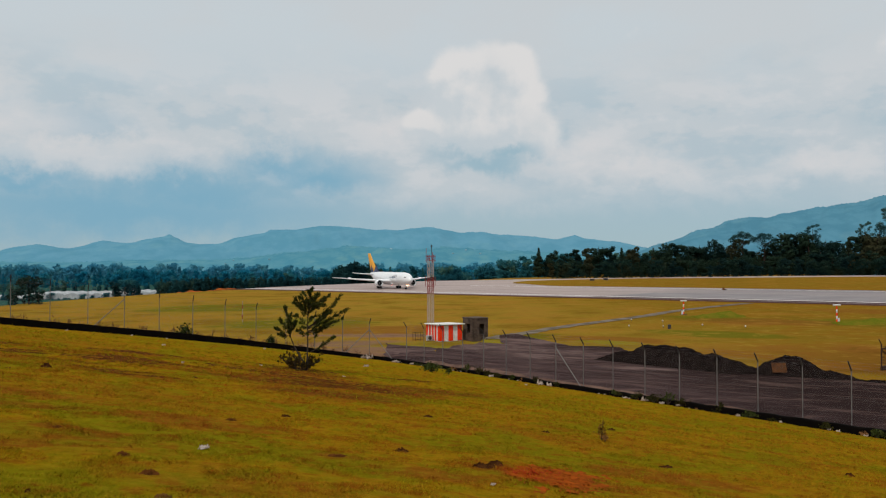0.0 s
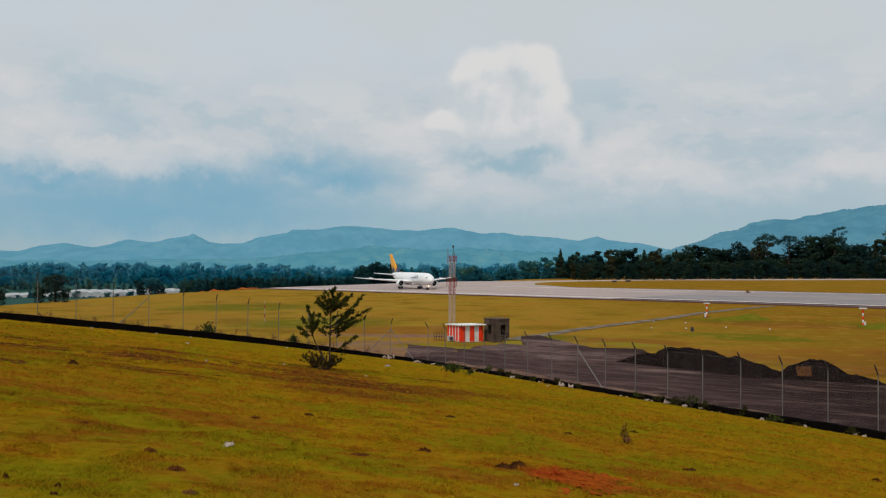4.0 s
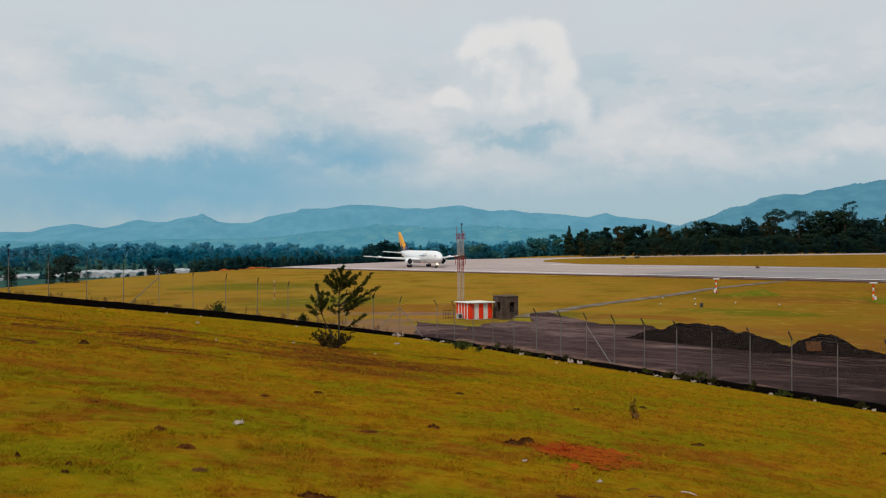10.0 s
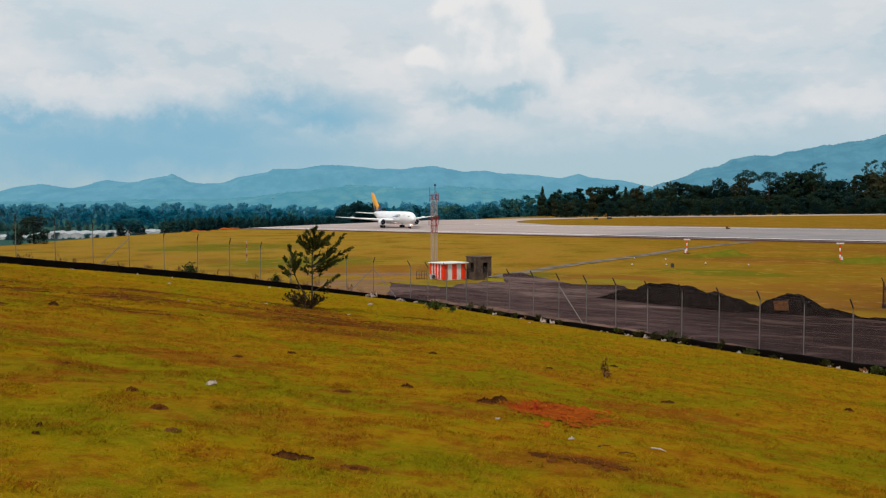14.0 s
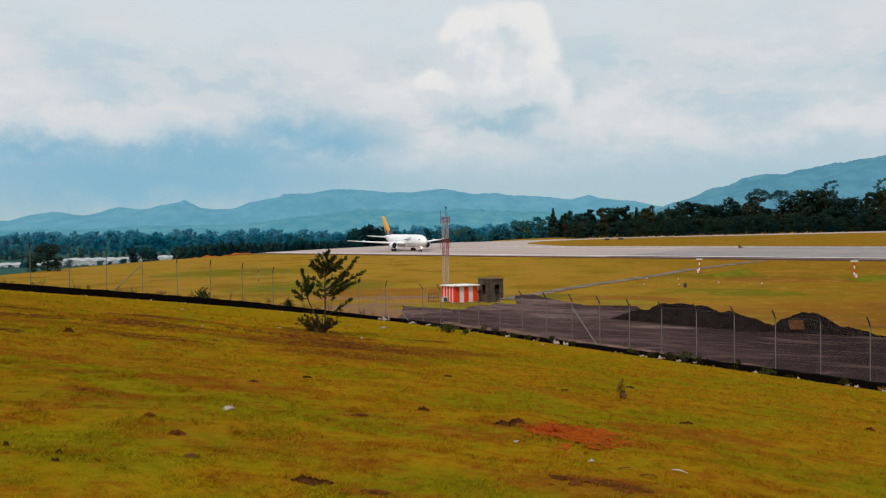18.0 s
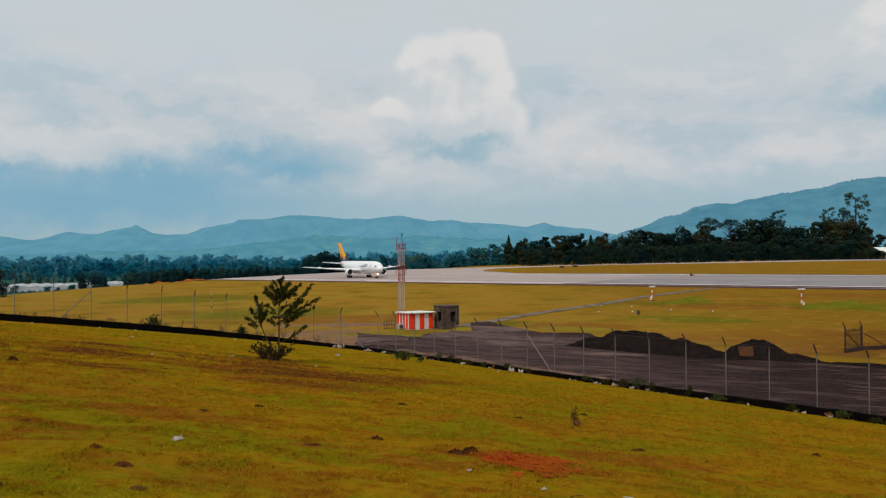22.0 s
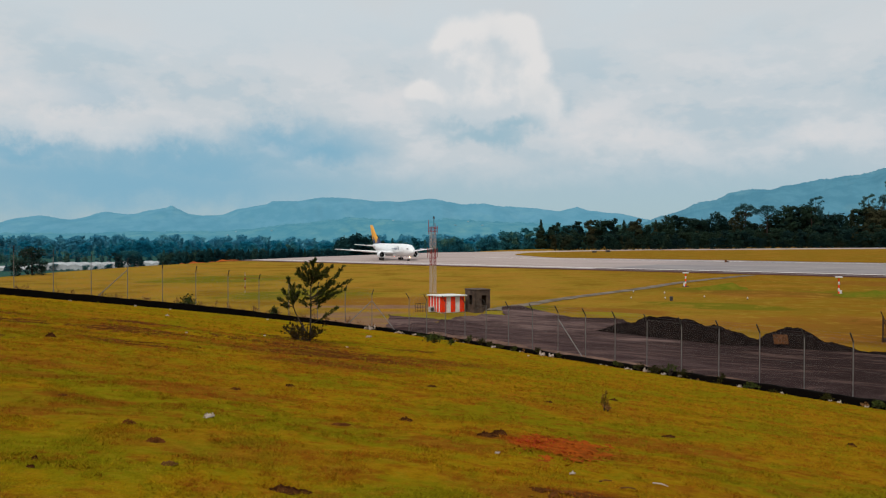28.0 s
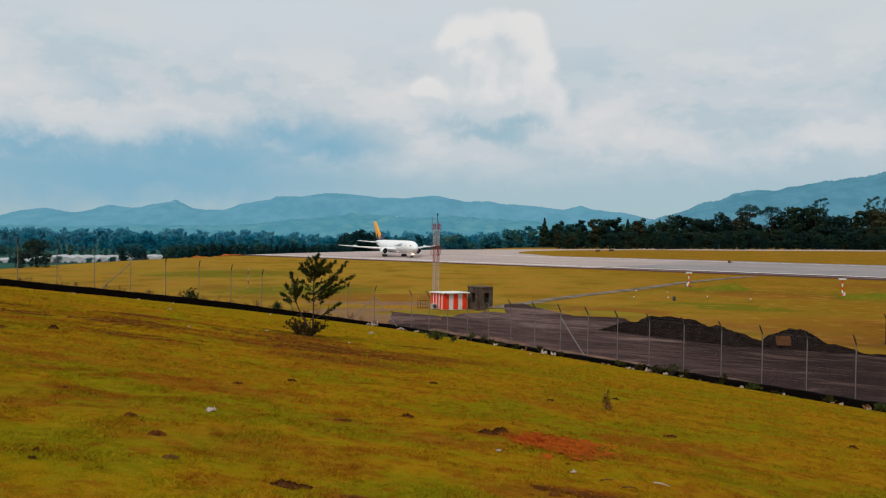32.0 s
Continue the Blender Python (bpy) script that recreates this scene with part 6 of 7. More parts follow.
# ---------------------------------------------------------------- enclosure with gate, weather mast
def enclosure():
    t = thing("enclosure_fence", pose(0, 0, 0), "rusty brown enclosure fence with an open gate", "fence")
    pts = [(45.6, 88.4), (49.0, 91.4), (52.4, 92.1), (54.3, 92.0), (58.0, 94.4), (60.5, 93.0), (67.0, 91.5), (72.0, 89.0)]
    tops = []
    for k, (x, y) in enumerate(pts):
        z = ground_z(x, y)
        bm = bm_new()
        tube(bm, (x, y, z - 0.2), (x, y, z + 2.75), 0.115 if k in (1, 3) else 0.08, seg=8)
        p = part("post", bm, rust_dark, t)
        bm = bm_new()
        tube(bm, (x, y, z + 2.72), (x - 0.30, y - 0.1, z + 3.25), 0.05, seg=6)
        part("arm", bm, rust_dark, p)
        tops.append(Vector((x, y, z)))
    up = Vector((0, 0, 1))
    for i, j, h in ((0, 1, 2.25), (2, 3, 2.45), (2, 3, 1.2), (5, 6, 2.5), (5, 6, 1.3), (6, 7, 2.5)):
        bm = bm_new()
        tube(bm, tops[i] + up * h, tops[j] + up * h, 0.05, seg=6)
        part("rail", bm, rust_dark, t)
    for i, j, h0, h1 in ((0, 1, 2.2, 0.1), (1, 2, 2.0, 0.2)):
        bm = bm_new()
        tube(bm, tops[i] + up * h0, tops[j] + up * h1, 0.045, seg=6)
        part("brace", bm, rust_dark, t)
    for i, j in ((0, 1), (1, 2), (3, 4), (4, 5), (5, 6), (6, 7)):
        bm = bm_new()
        a, b = tops[i], tops[j]
        d = (b - a)
        side = Vector((-d.y, d.x, 0)).normalized() * 0.12
        loft(bm, [[p - side - up * 0.2, p + side - up * 0.2, p + side + up * 0.42, p - side + up * 0.42] for p in (a, b)])
        part("kerb", bm, rust_dark, t, "dark stained concrete kerb")
    mesh = bm_new()
    for i, j in ((0, 1), (3, 4), (5, 6), (6, 7)):
        a, b = tops[i], tops[j]
        L, H = (b - a).length, 2.1
        q = -H
        while q < L:
            lo, hi = max(0.0, q), min(L, q + H)
            for flip in (0, 1):
                f, g = (lo / L, hi / L) if not flip else (1 - lo / L, 1 - hi / L)
                tube(mesh, a.lerp(b, f) + up * (0.42 + lo - q), a.lerp(b, g) + up * (0.42 + hi - q), 0.009, seg=3, caps=False)
            q += 0.16
    tagged(part("chain_link", mesh, rust_dark, t), kind="stuff")


enclosure()




def weather_mast():
    x, y = 56.5, 91.0
    t = thing("weather_mast", pose(x, y, ground_z(x, y)), "slender lattice mast with red beacon and cross-arm", "mast")
    r = 0.16
    legs = [(r * math.cos(k * 2.094), r * math.sin(k * 2.094)) for k in range(3)]
    for b in range(4):
        bm = bm_new()
        z0, z1 = b * 3.33, (b + 1) * 3.33
        for p in legs:
            tube(bm, (*p, z0), (*p, z1), 0.022, seg=5)
        for k in range(8):
            za, zb = z0 + k * 3.33 / 8, z0 + (k + 1) * 3.33 / 8
            for i in range(3):
                tube(bm, (*legs[i], za), (*legs[(i + 1) % 3], zb), 0.012, seg=4)
        part("lattice_section", bm, mast_white if b == 3 else galv, t)
    bm = bm_new()
    tube(bm, (-1.15, 0, 13.42), (1.15, 0, 13.47), 0.035, seg=8)
    part("cross_arm", bm, mast_white, t, "pale cross-arm")
    bm = bm_new()
    tube(bm, (0, 0, 13.0), (0, 0, 13.3), 0.14, 0.34, seg=12)
    tube(bm, (0, 0, 13.3), (0, 0, 13.52), 0.34, 0.26, seg=12)
    part("beacon", bm, red_paint, t, "red beacon housing", True)
    for sx in (-0.95, 0.95):
        bm = bm_new()
        tube(bm, (sx, 0, 13.42), (sx, 0, 13.62), 0.03, seg=6)
        part("sensor", bm, galv, t)
    bm = bm_new()
    tube(bm, (0, 0, 13.5), (0, 0, 15.9), 0.02, seg=6)
    part("rod", bm, galv, t)
    bm = bm_new()
    tube(bm, (0.1, 0, 7.6), (0.85, 0, 7.65), 0.03, seg=6)
    part("side_arm", bm, galv, t)
    x, y = 52.0, 83.5
    c = thing("instrument_box", pose(x, y, ground_z(x, y), 0, 0, 10), "white instrument box on a post with small lamps", "instrument box")
    bm = bm_new()
    tube(bm, (0, 0, 0), (0, 0, 2.4), 0.06, seg=8)
    part("post", bm, galv, c)
    bm = bm_new()
    box(bm, (0, -0.1, 1.95), (0.78, 0.4, 1.0), bevel=0.05)
    part("case", bm, case_grey, c, "pale grey case")
    bm = bm_new()
    box(bm, (0.25, 0, 1.05), (0.55, 0.3, 0.55), bevel=0.05)
    part("lower_case", bm, galv, c, "grey lower case")
    for dx, dz in ((-0.55, 2.5), (-0.75, 2.1), (-0.75, 1.75)):
        bm = bm_new()
        tube(bm, (0, 0, dz - 0.1), (dx, 0, dz - 0.1), 0.025, seg=6)
        tube(bm, (dx, 0, dz - 0.09), (dx, 0, dz + 0.09), 0.085, seg=10)
        part("lamp", bm, white_wall, c, "white lamp head")
    bm = bm_new()
    tube(bm, (0, 0, 2.2), (2.6, 0, 2.3), 0.055, seg=8)
    part("pipe", bm, case_grey, c, "white pipe")


weather_mast()

# ---------------------------------------------------------------- beyond: greenhouses, soil bank, warehouse
film_white = mat("greenhouse_film", (0.46, 0.47, 0.47), (0.30, 0.31, 0.32), 0.6, scale=0.2, fine=2, bump=0.05)


def greenhouse(x, y, spans, width, length, turn, top):
    z = ground_z(x, y)
    t = thing("greenhouse", pose(x, y, z, 0, 0, turn), "long low greenhouse with white plastic roofs", "greenhouse", "greenhouses in the valley")
    h = top - z
    for k in range(spans):
        bm = bm_new()
        x0 = (k - spans / 2) * width
        loft(bm, [[(x0, q, 0), (x0, q, h * 0.72), (x0 + width * 0.25, q, h * 0.93), (x0 + width * 0.5, q, h), (x0 + width * 0.75, q, h * 0.93), (x0 + width * 0.985, q, h * 0.72), (x0 + width * 0.985, q, 0)]
                  for q in (-length / 2, 0, length / 2)])
        part("span", bm, film_white, t)


greenhouse(-272, 640, 7, 9, 60, 8, -11.2)
greenhouse(-330, 640, 6, 9, 50, 8, -14.2)
greenhouse(-232, 660, 6, 9, 50, 5, -10.6)
greenhouse(-350, 560, 5, 9, 50, 12, -14.5)

earth_red = mat("orange_earth", (0.34, 0.085, 0.018), (0.20, 0.06, 0.02), 0.95, scale=0.25, fine=2.5, bump=0.4, depth=0.1, spec=0.0)
for k, (x, y, lx, h) in enumerate(((-137, 395, 10, 2.2), (-122, 402, 9, 1.9), (-108, 410, 9, 1.7))):
    bm = bm_new()
    grid = []
    for j in range(11):
        line = []
        for i in range(25):
            a, b = -1 + i / 12, -1 + j / 5
            px, py = x + a * lx, y + b * 3
            lift = h * max(0, 1 - b * b) * max(0, 1 - a ** 4) * (0.7 + 0.5 * noise.noise((px * 0.3, py * 0.3, k)))
            line.append(bm.verts.new((px, py, ground_z(px, py) - 0.1 + lift)))
        grid.append(line)
    for p, q in zip(grid, grid[1:]):
        for i in range(24):
            bm.faces.new((p[i], p[i + 1], q[i + 1], q[i]))
    tagged(obj("soil_bank", bm, earth_red, smooth=True), "bank of bare orange earth below the field's edge", "soil bank")


shed_wall = mat("warehouse_wall", (0.34, 0.32, 0.29), (0.22, 0.21, 0.19), 0.8, scale=0.3, fine=3, bump=0.05)


def warehouse(x, y, w, d, h, turn):
    t = thing("warehouse", pose(x, y, ground_z(x, y) - 0.3, 0, 0, turn), "white warehouse with a low pitched roof among trees", "building", "warehouses beyond the taxiway")
    bm = bm_new()
    box(bm, (0, 0, h * 0.32), (w, d, h * 0.64))
    part("wall", bm, shed_wall, t)
    bm = bm_new()
    loft(bm, [[(-w * 0.53, q, h * 0.62), (0, q, h), (w * 0.53, q, h * 0.62), (w * 0.53, q, h * 0.68), (0, q, h * 1.06), (-w * 0.53, q, h * 0.68)] for q in (-d * 0.53, d * 0.53)])
    part("roof", bm, roof_white, t, "pale pitched roof")
    for s in (-0.28, 0.0, 0.28):
        bm = bm_new()
        box(bm, (s * w, -d / 2 - 0.05, h * 0.25), (w * 0.16, 0.15, h * 0.42))
        part("door", bm, galv, t)


for wx, wy, ww, wt in ((271, 482, 9, 24), (281, 487, 11, 24), (299, 482, 13, 20), (316, 480, 12, 20)):
    warehouse(wx, wy, 15, ww, (10.7 - ground_z(wx, wy)) * 0.95, wt + 68)


far_tree = BVHTree.FromPolygons([v.co for v in SLOPE.data.vertices], [p.vertices for p in SLOPE.data.polygons])


# white walls and roofs dimmed and blued, the haze painted into their colour
hazy_white = mat("hazy_white", (0.24, 0.36, 0.42), (0.20, 0.32, 0.38), 0.9, scale=0.3, fine=2, bump=0)


def farmhouse(az, d, w):
    """A small white house on the far slope."""
    x, y = math.sin(az) * d, math.cos(az) * d
    spot = far_tree.ray_cast(Vector((x, y, 500)), Vector((0, 0, -1)))[0]
    t = thing("farmhouse", pose(x, y, spot.z - 0.8, 0, 0, 20 + 300 * az), "small white farmhouse on the hazy far slope", "house", "farmhouses on the slope")
    bm = bm_new()
    w *= 0.6
    box(bm, (0, 0, 0.9), (w, 5, 3.6))
    part("wall", bm, hazy_white, t)
    bm = bm_new()
    loft(bm, [[(-w * 0.55, -2.9, 2.6), (-w * 0.55, 0, 4.2), (-w * 0.55, 2.9, 2.6)], [(w * 0.55, -2.9, 2.6), (w * 0.55, 0, 4.2), (w * 0.55, 2.9, 2.6)]])
    part("roof", bm, hazy_white, t)


for az, d, w in ((-0.252, 3020, 13), (-0.243, 3090, 10), (-0.203, 3060, 11), (-0.062, 3150, 12), (0.011, 3120, 14), (0.026, 3180, 11), (0.043, 3080, 12), (0.108, 3050, 12)):
    farmhouse(az, d, w)


# ---------------------------------------------------------------- on the hill: clods, litter, soil, weeds
soil = mat("bare_soil", (0.140, 0.048, 0.011), (0.040, 0.014, 0.004), 0.95, scale=3, fine=30, bump=0.7, depth=0.03, spec=0.0)
dark_soil = mat("dark_clod", (0.020, 0.007, 0.003), (0.080, 0.030, 0.009), 0.95, scale=6, fine=50, bump=0.7, depth=0.02, spec=0.0)
red_soil = mat("red_soil", (0.34, 0.066, 0.008), (0.150, 0.040, 0.006), 0.95, scale=4, fine=35, bump=0.7, depth=0.03, spec=0.0)
paper = mat("litter_white", (0.50, 0.40, 0.33), (0.26, 0.20, 0.16), 0.8, scale=6, fine=40, bump=0.2)
straw = mat("dry_wood", (0.165, 0.078, 0.022), (0.060, 0.027, 0.008), 0.95, scale=6, fine=50, bump=0.5, spec=0.0)
prg = np.random.default_rng(77)


def patch(x, y, rx, ry, material, label, turn=0.0, seed=0, name="soil_patch", lift=0.02, grain=1.0, rag=1.9, group="bare patches on the hill", category="soil patch"):
    """A bare patch with a ragged, broken outline: cells of a fine grid kept where the wear is deepest."""
    bm = bm_new()
    n, m = 64, 40
    c, s = math.cos(radians(turn)), math.sin(radians(turn))
    grid = []
    for j in range(m + 1):
        line = []
        for i in range(n + 1):
            a, b = 1.35 * (-1 + 2 * i / n), 1.35 * (-1 + 2 * j / m)
            dx, dy = rx * a, ry * b
            px, py = x + dx * c - dy * s, y + dx * s + dy * c
            wear = 0.9 - a * a - b * b + rag * noise.fractal((px * 2.6 * grain, py * 2.2 * grain, seed), 0.8, 2.0, 5)
            z = ground_z(px, py) + min(lift - 0.006, 0.04 * wear - 0.006) + 0.012 * noise.noise((px * 14, py * 14, seed))
            line.append((wear, bm.verts.new((px, py, z))))
        grid.append(line)
    for p, q in zip(grid, grid[1:]):
        for i in range(n):
            if p[i][0] + q[i + 1][0] > 0.36:
                bm.faces.new((p[i][1], p[i + 1][1], q[i + 1][1], q[i][1]))
    bmesh.ops.delete(bm, geom=[v for v in bm.verts if not v.link_faces], context="VERTS")
    return tagged(obj(name, bm, material, smooth=True), label, category, group, "stuff")


for k, (x, y, rx, ry, turn) in enumerate(((-10.2, 28.8, 1.7, 1.0, 6), (-7.9, 21.6, 0.9, 0.7, 6), (-8.9, 23.0, 1.0, 0.7, 6), (-3.4, 26.8, 1.9, 1.9, 4), (-10.6, 27.4, 1.5, 1.2, 4), (-4.4, 30.2, 2.0, 1.7, 4),
                                          (-7.1, 31.0, 1.6, 1.1, 6), (-13.6, 26.3, 1.3, 0.9, 8), (-2.6, 28.0, 1.1, 1.1, 5), (-6.3, 36.2, 1.6, 1.8, 0), (-12.5, 34.0, 2.0, 1.2, 6),
                                          (-16.5, 30.5, 1.4, 0.9, 8), (-11.0, 19.5, 0.9, 0.6, 5), (-1.6, 36.0, 1.2, 1.0, 0), (1.3, 8.0, 0.5, 0.35, 0))):
    patch(x, y, rx, 0.75 * ry, soil, "patch of bare brown soil in the worn grass", turn, k + 1, grain=1.5, rag=2.3)
patch(1.45, 11.5, 0.50, 1.15, red_soil, "patch of bare orange-red earth in the grass", -6, 31, grain=1.8, rag=3.2)
patch(1.95, 11.9, 0.42, 0.95, red_soil, "patch of bare orange-red earth in the grass", -10, 32, grain=1.8, rag=3.2)


def clod(x, y, sx, sy, sz, material, label, seed, name="clod"):
    bm = bm_new()
    rings, spokes = 9, 26
    lines = []
    for j in range(1, rings + 1):
        q = j / rings
        line = []
        for i in range(spokes):
            a = 2 * math.pi * i / spokes
            rag = 1 + 0.42 * noise.fractal((2.2 * math.cos(a) + seed, 2.2 * math.sin(a), 1), 1, 2, 4)
            px, py = q * sx * rag * math.cos(a), q * sy * rag * math.sin(a)
            crumb = noise.fractal((px / sx * 3.4 + seed, py / sy * 2.6, 4), 0.7, 2.2, 5)
            line.append(bm.verts.new((px, py, sz * ((1 - q ** 3.4) * (0.66 + 0.95 * crumb) - 0.35 * q ** 3))))
        lines.append(line)
    tip = bm.verts.new((0, 0, sz * 0.62))
    for i in range(spokes):
        j = (i + 1) % spokes
        bm.faces.new((tip, lines[0][i], lines[0][j]))
        for p, q in zip(lines, lines[1:]):
            bm.faces.new((p[i], q[i], q[j], p[j]))
    bmesh.ops.recalc_face_normals(bm, faces=bm.faces)
    o = tagged(obj(name, bm, material), label, "clod", "clods on the hill")
    o.matrix_basis = pose(x, y, ground_z(x, y) + sz * 0.15, 0, 0, prg.uniform(0, 40) - 20)
    return o


for k, (x, y, sx, sy, sz, m, label) in enumerate((
        (-9.60, 20.5, 0.13, 0.12, 0.09, dark_soil, "dark round clod of earth on the grass"),
        (-4.05, 7.35, 0.028, 0.025, 0.038, dark_soil, "dark upturned clod of earth on the grass"),
        (-3.51, 7.2, 0.035, 0.03, 0.024, dark_soil, "small dark clod with pale crumbs"),
        (-3.39, 6.88, 0.040, 0.03, 0.022, dark_soil, "small dark clod of earth on the grass"),
        (-3.53, 9.4, 0.085, 0.05, 0.034, soil, "flat reddish brown clod of earth"),
        (-2.92, 8.47, 0.100, 0.06, 0.036, soil, "flat reddish brown clod of earth"),
        (-2.46, 7.48, 0.075, 0.04, 0.028, straw, "flat pale clod with dry straw"),
        (-1.34, 7.0, 0.14, 0.08, 0.036, dark_soil, "dark molehill of loose earth"),
        (-1.20, 7.03, 0.08, 0.05, 0.022, dark_soil, "dark crumbs of loose earth beside a molehill"),
        (-0.62, 12.8, 0.12, 0.10, 0.045, dark_soil, "dark molehill of loose earth"),
        (-2.99, 16.2, 0.10, 0.07, 0.040, dark_soil, "dark flat clod of earth on the grass"),
        (-3.57, 14.3, 0.10, 0.06, 0.030, soil, "flat reddish brown clod of earth"),
        (-0.33, 19.5, 0.13, 0.09, 0.035, dark_soil, "dark flat clod of earth on the grass"),
        (0.55, 11.6, 0.13, 0.10, 0.050, dark_soil, "dark heap of loose earth beside red soil"),
        (0.78, 12.2, 0.12, 0.09, 0.060, dark_soil, "dark heap of loose earth beside red soil"),
        (0.68, 11.8, 0.08, 0.07, 0.045, dark_soil, "dark heap of loose earth beside red soil"),
        (-1.40, 11.3, 0.14, 0.07, 0.022, soil, "flat reddish brown clod of earth"),
        (8.45, 17.6, 0.12, 0.09, 0.055, dark_soil, "dark clod of earth on the grass"),
        (3.89, 14.8, 0.15, 0.09, 0.035, dark_soil, "dark flat clod of earth on the grass"),
        (2.35, 19.3, 0.12, 0.08, 0.030, dark_soil, "dark flat clod of earth on the grass"),
        (-0.78, 6.92, 0.16, 0.07, 0.016, soil, "flat trodden clod of brown earth"),
        (-5.18, 11.4, 0.10, 0.05, 0.020, soil, "flat trodden clod of brown earth"),
        (-6.9, 23.6, 0.11, 0.08, 0.04, dark_soil, "dark flat clod of earth on the grass"), (4.3, 21.7, 0.11, 0.08, 0.04, dark_soil, "dark flat clod of earth on the grass"))):
    clod(x, y, sx, sy, sz, m, label, k * 2.7)


def litter(x, y, s, label, seed, material=None, squash=0.5):
    """A crumpled sheet."""
    s *= 0.75
    bm = bm_new()
    n = 7
    r = np.random.default_rng(seed)
    grid = [[bm.verts.new(((i / n - 0.5) * 2 * s + r.normal() * s * 0.12, (j / n - 0.5) * 1.3 * s + r.normal() * s * 0.12, abs(r.normal()) * s * squash)) for i in range(n + 1)] for j in range(n + 1)]
    for j in range(n):
        for i in range(n):
            if (i in (0, n - 1) or j in (0, n - 1)) and r.uniform() < 0.4:
                continue
            bm.faces.new((grid[j][i], grid[j][i + 1], grid[j + 1][i + 1], grid[j + 1][i]))
    o = tagged(obj("litter", bm, material or paper), label, "litter", "litter on the hill")
    md = o.modifiers.new("thickness", "SOLIDIFY")
    md.thickness = 0.006
    o.matrix_basis = pose(x, y, ground_z(x, y) + 0.015, 0, 0, r.uniform(0, 360))


litter(-2.95, 10.53, 0.085, "crumpled white scrap of paper on the grass", 1, squash=0.35)
for k, (x, y, s) in enumerate(((0.62, 9.98, 0.04), (1.41, 9.34, 0.04), (-4.3, 47.4, 0.18), (-9.2, 30.0, 0.07), (-7.5, 35.0, 0.08), (-3.9, 33.5, 0.07), (-14.5, 44.0, 0.12), (-20, 54.5, 0.12), (-24, 54.0, 0.12),
                               (-12.2, 58.0, 0.12), (-18.5, 56.8, 0.1), (4.6, 47.0, 0.12), (14.4, 41.5, 0.14), (17.5, 37.6, 0.12), (18.2, 36.6, 0.12))):
    litter(x, y, s, "small white scrap of litter on the grass", 10 + k)
for k, (x, y, s) in enumerate(((-5.9, 67.0, 0.55), (-6.3, 67.2, 0.4), (-3.6, 65.6, 0.42), (-2.4, 64.2, 0.25), (6.0, 52.6, 0.38), (6.5, 52.0, 0.34), (11.0, 46.4, 0.28), (11.8, 45.6, 0.22), (12.4, 44.9, 0.2), (3.2, 56.6, 0.24), (10.2, 47.6, 0.2))):
    litter(x, y, s * 0.9, "crumpled white plastic sacking by the wall", 40 + k, squash=0.45)

for k, (x, y, L, turn) in enumerate(((2.4, 9.4, 0.20, -48), (1.9, 8.75, 0.16, -20), (1.75, 9.2, 0.14, 6))):
    st = thing("stick", pose(x, y, ground_z(x, y) + 0.02, 0, 0, turn), "pale dry stick lying in the grass", "stick", "sticks on the hill")
    bm = bm_new()
    tube(bm, (-L / 2, 0, 0), (0, 0.008, 0.012), 0.010, 0.009, seg=6)
    tube(bm, (0, 0.008, 0.012), (L / 2, -0.004, 0.006), 0.009, 0.005, seg=6)
    part("shaft", bm, paper if k == 0 else straw, st)


def shrub(x, y, w, h, count, label, seed, material, size=0.05, group="", name="shrub", z=None):
    """Stems fanning out of one foot, each with leaves."""
    r = np.random.default_rng(seed)
    t = thing(name, pose(x, y, ground_z(x, y) if z is None else z), label, "shrub", group)
    wood = bm_new()
    cs = []
    for k in range(count):
        a, f = r.uniform(0, 6.28), r.uniform(0.1, 1)
        tip = Vector((math.cos(a) * w * f * 0.5, math.sin(a) * w * f * 0.5, h * r.uniform(0.5, 1.0) * (1.1 - 0.4 * f)))
        mid = tip * 0.5 + Vector((0, 0, h * 0.1))
        tube(wood, (0, 0, -0.03), mid, 0.012 * h + 0.002, 0.006 * h + 0.001, seg=4, caps=False)
        tube(wood, mid, tip, 0.006 * h + 0.001, 0.001, seg=4, caps=False)
        for _ in range(9):
            q = mid.lerp(tip, r.uniform(0, 1.05)) + Vector(r.normal(size=3)) * size * 0.9
            cs.append(np.array(q))
    part("stem", wood, bark, t)
    pts, fs = leaves(cs, size, r, per=1)
    me = bpy.data.meshes.new("foliage")
    me.from_pydata(pts, [], fs)
    me.materials.append(material)
    o = new("foliage", me)
    o.parent = t


weed_leaf = mat("weed_leaf", (0.018, 0.021, 0.004), (0.044, 0.034, 0.008), 0.8, scale=3, fine=20, bump=0, vary=0.4, spec=0.05)
sapling_leaf = mat("sapling_leaf", (0.120, 0.048, 0.006), (0.150, 0.080, 0.010), 0.8, scale=3, fine=20, bump=0, vary=0.4, spec=0.05)
dry_weed = mat("dry_weed", (0.23, 0.105, 0.04), (0.17, 0.085, 0.03), 0.9, scale=3, fine=20, bump=0, vary=0.4, spec=0.05)
shrub(3.5, 18.6, 0.22, 0.52, 8, "small leafy brown-green sapling in the grass", 1, sapling_leaf, 0.030)
shrub(3.55, 18.5, 0.16, 0.22, 10, "small leafy brown-green tuft in the grass", 2, dry_weed, 0.02)
shrub(-0.7, 51.0, 1.5, 0.55, 40, "low dark green shrub on the grass", 3, leaf_near, 0.07)
shrub(0.3, 51.4, 0.6, 0.35, 14, "low dark green shrub on the grass", 4, leaf_near, 0.06)
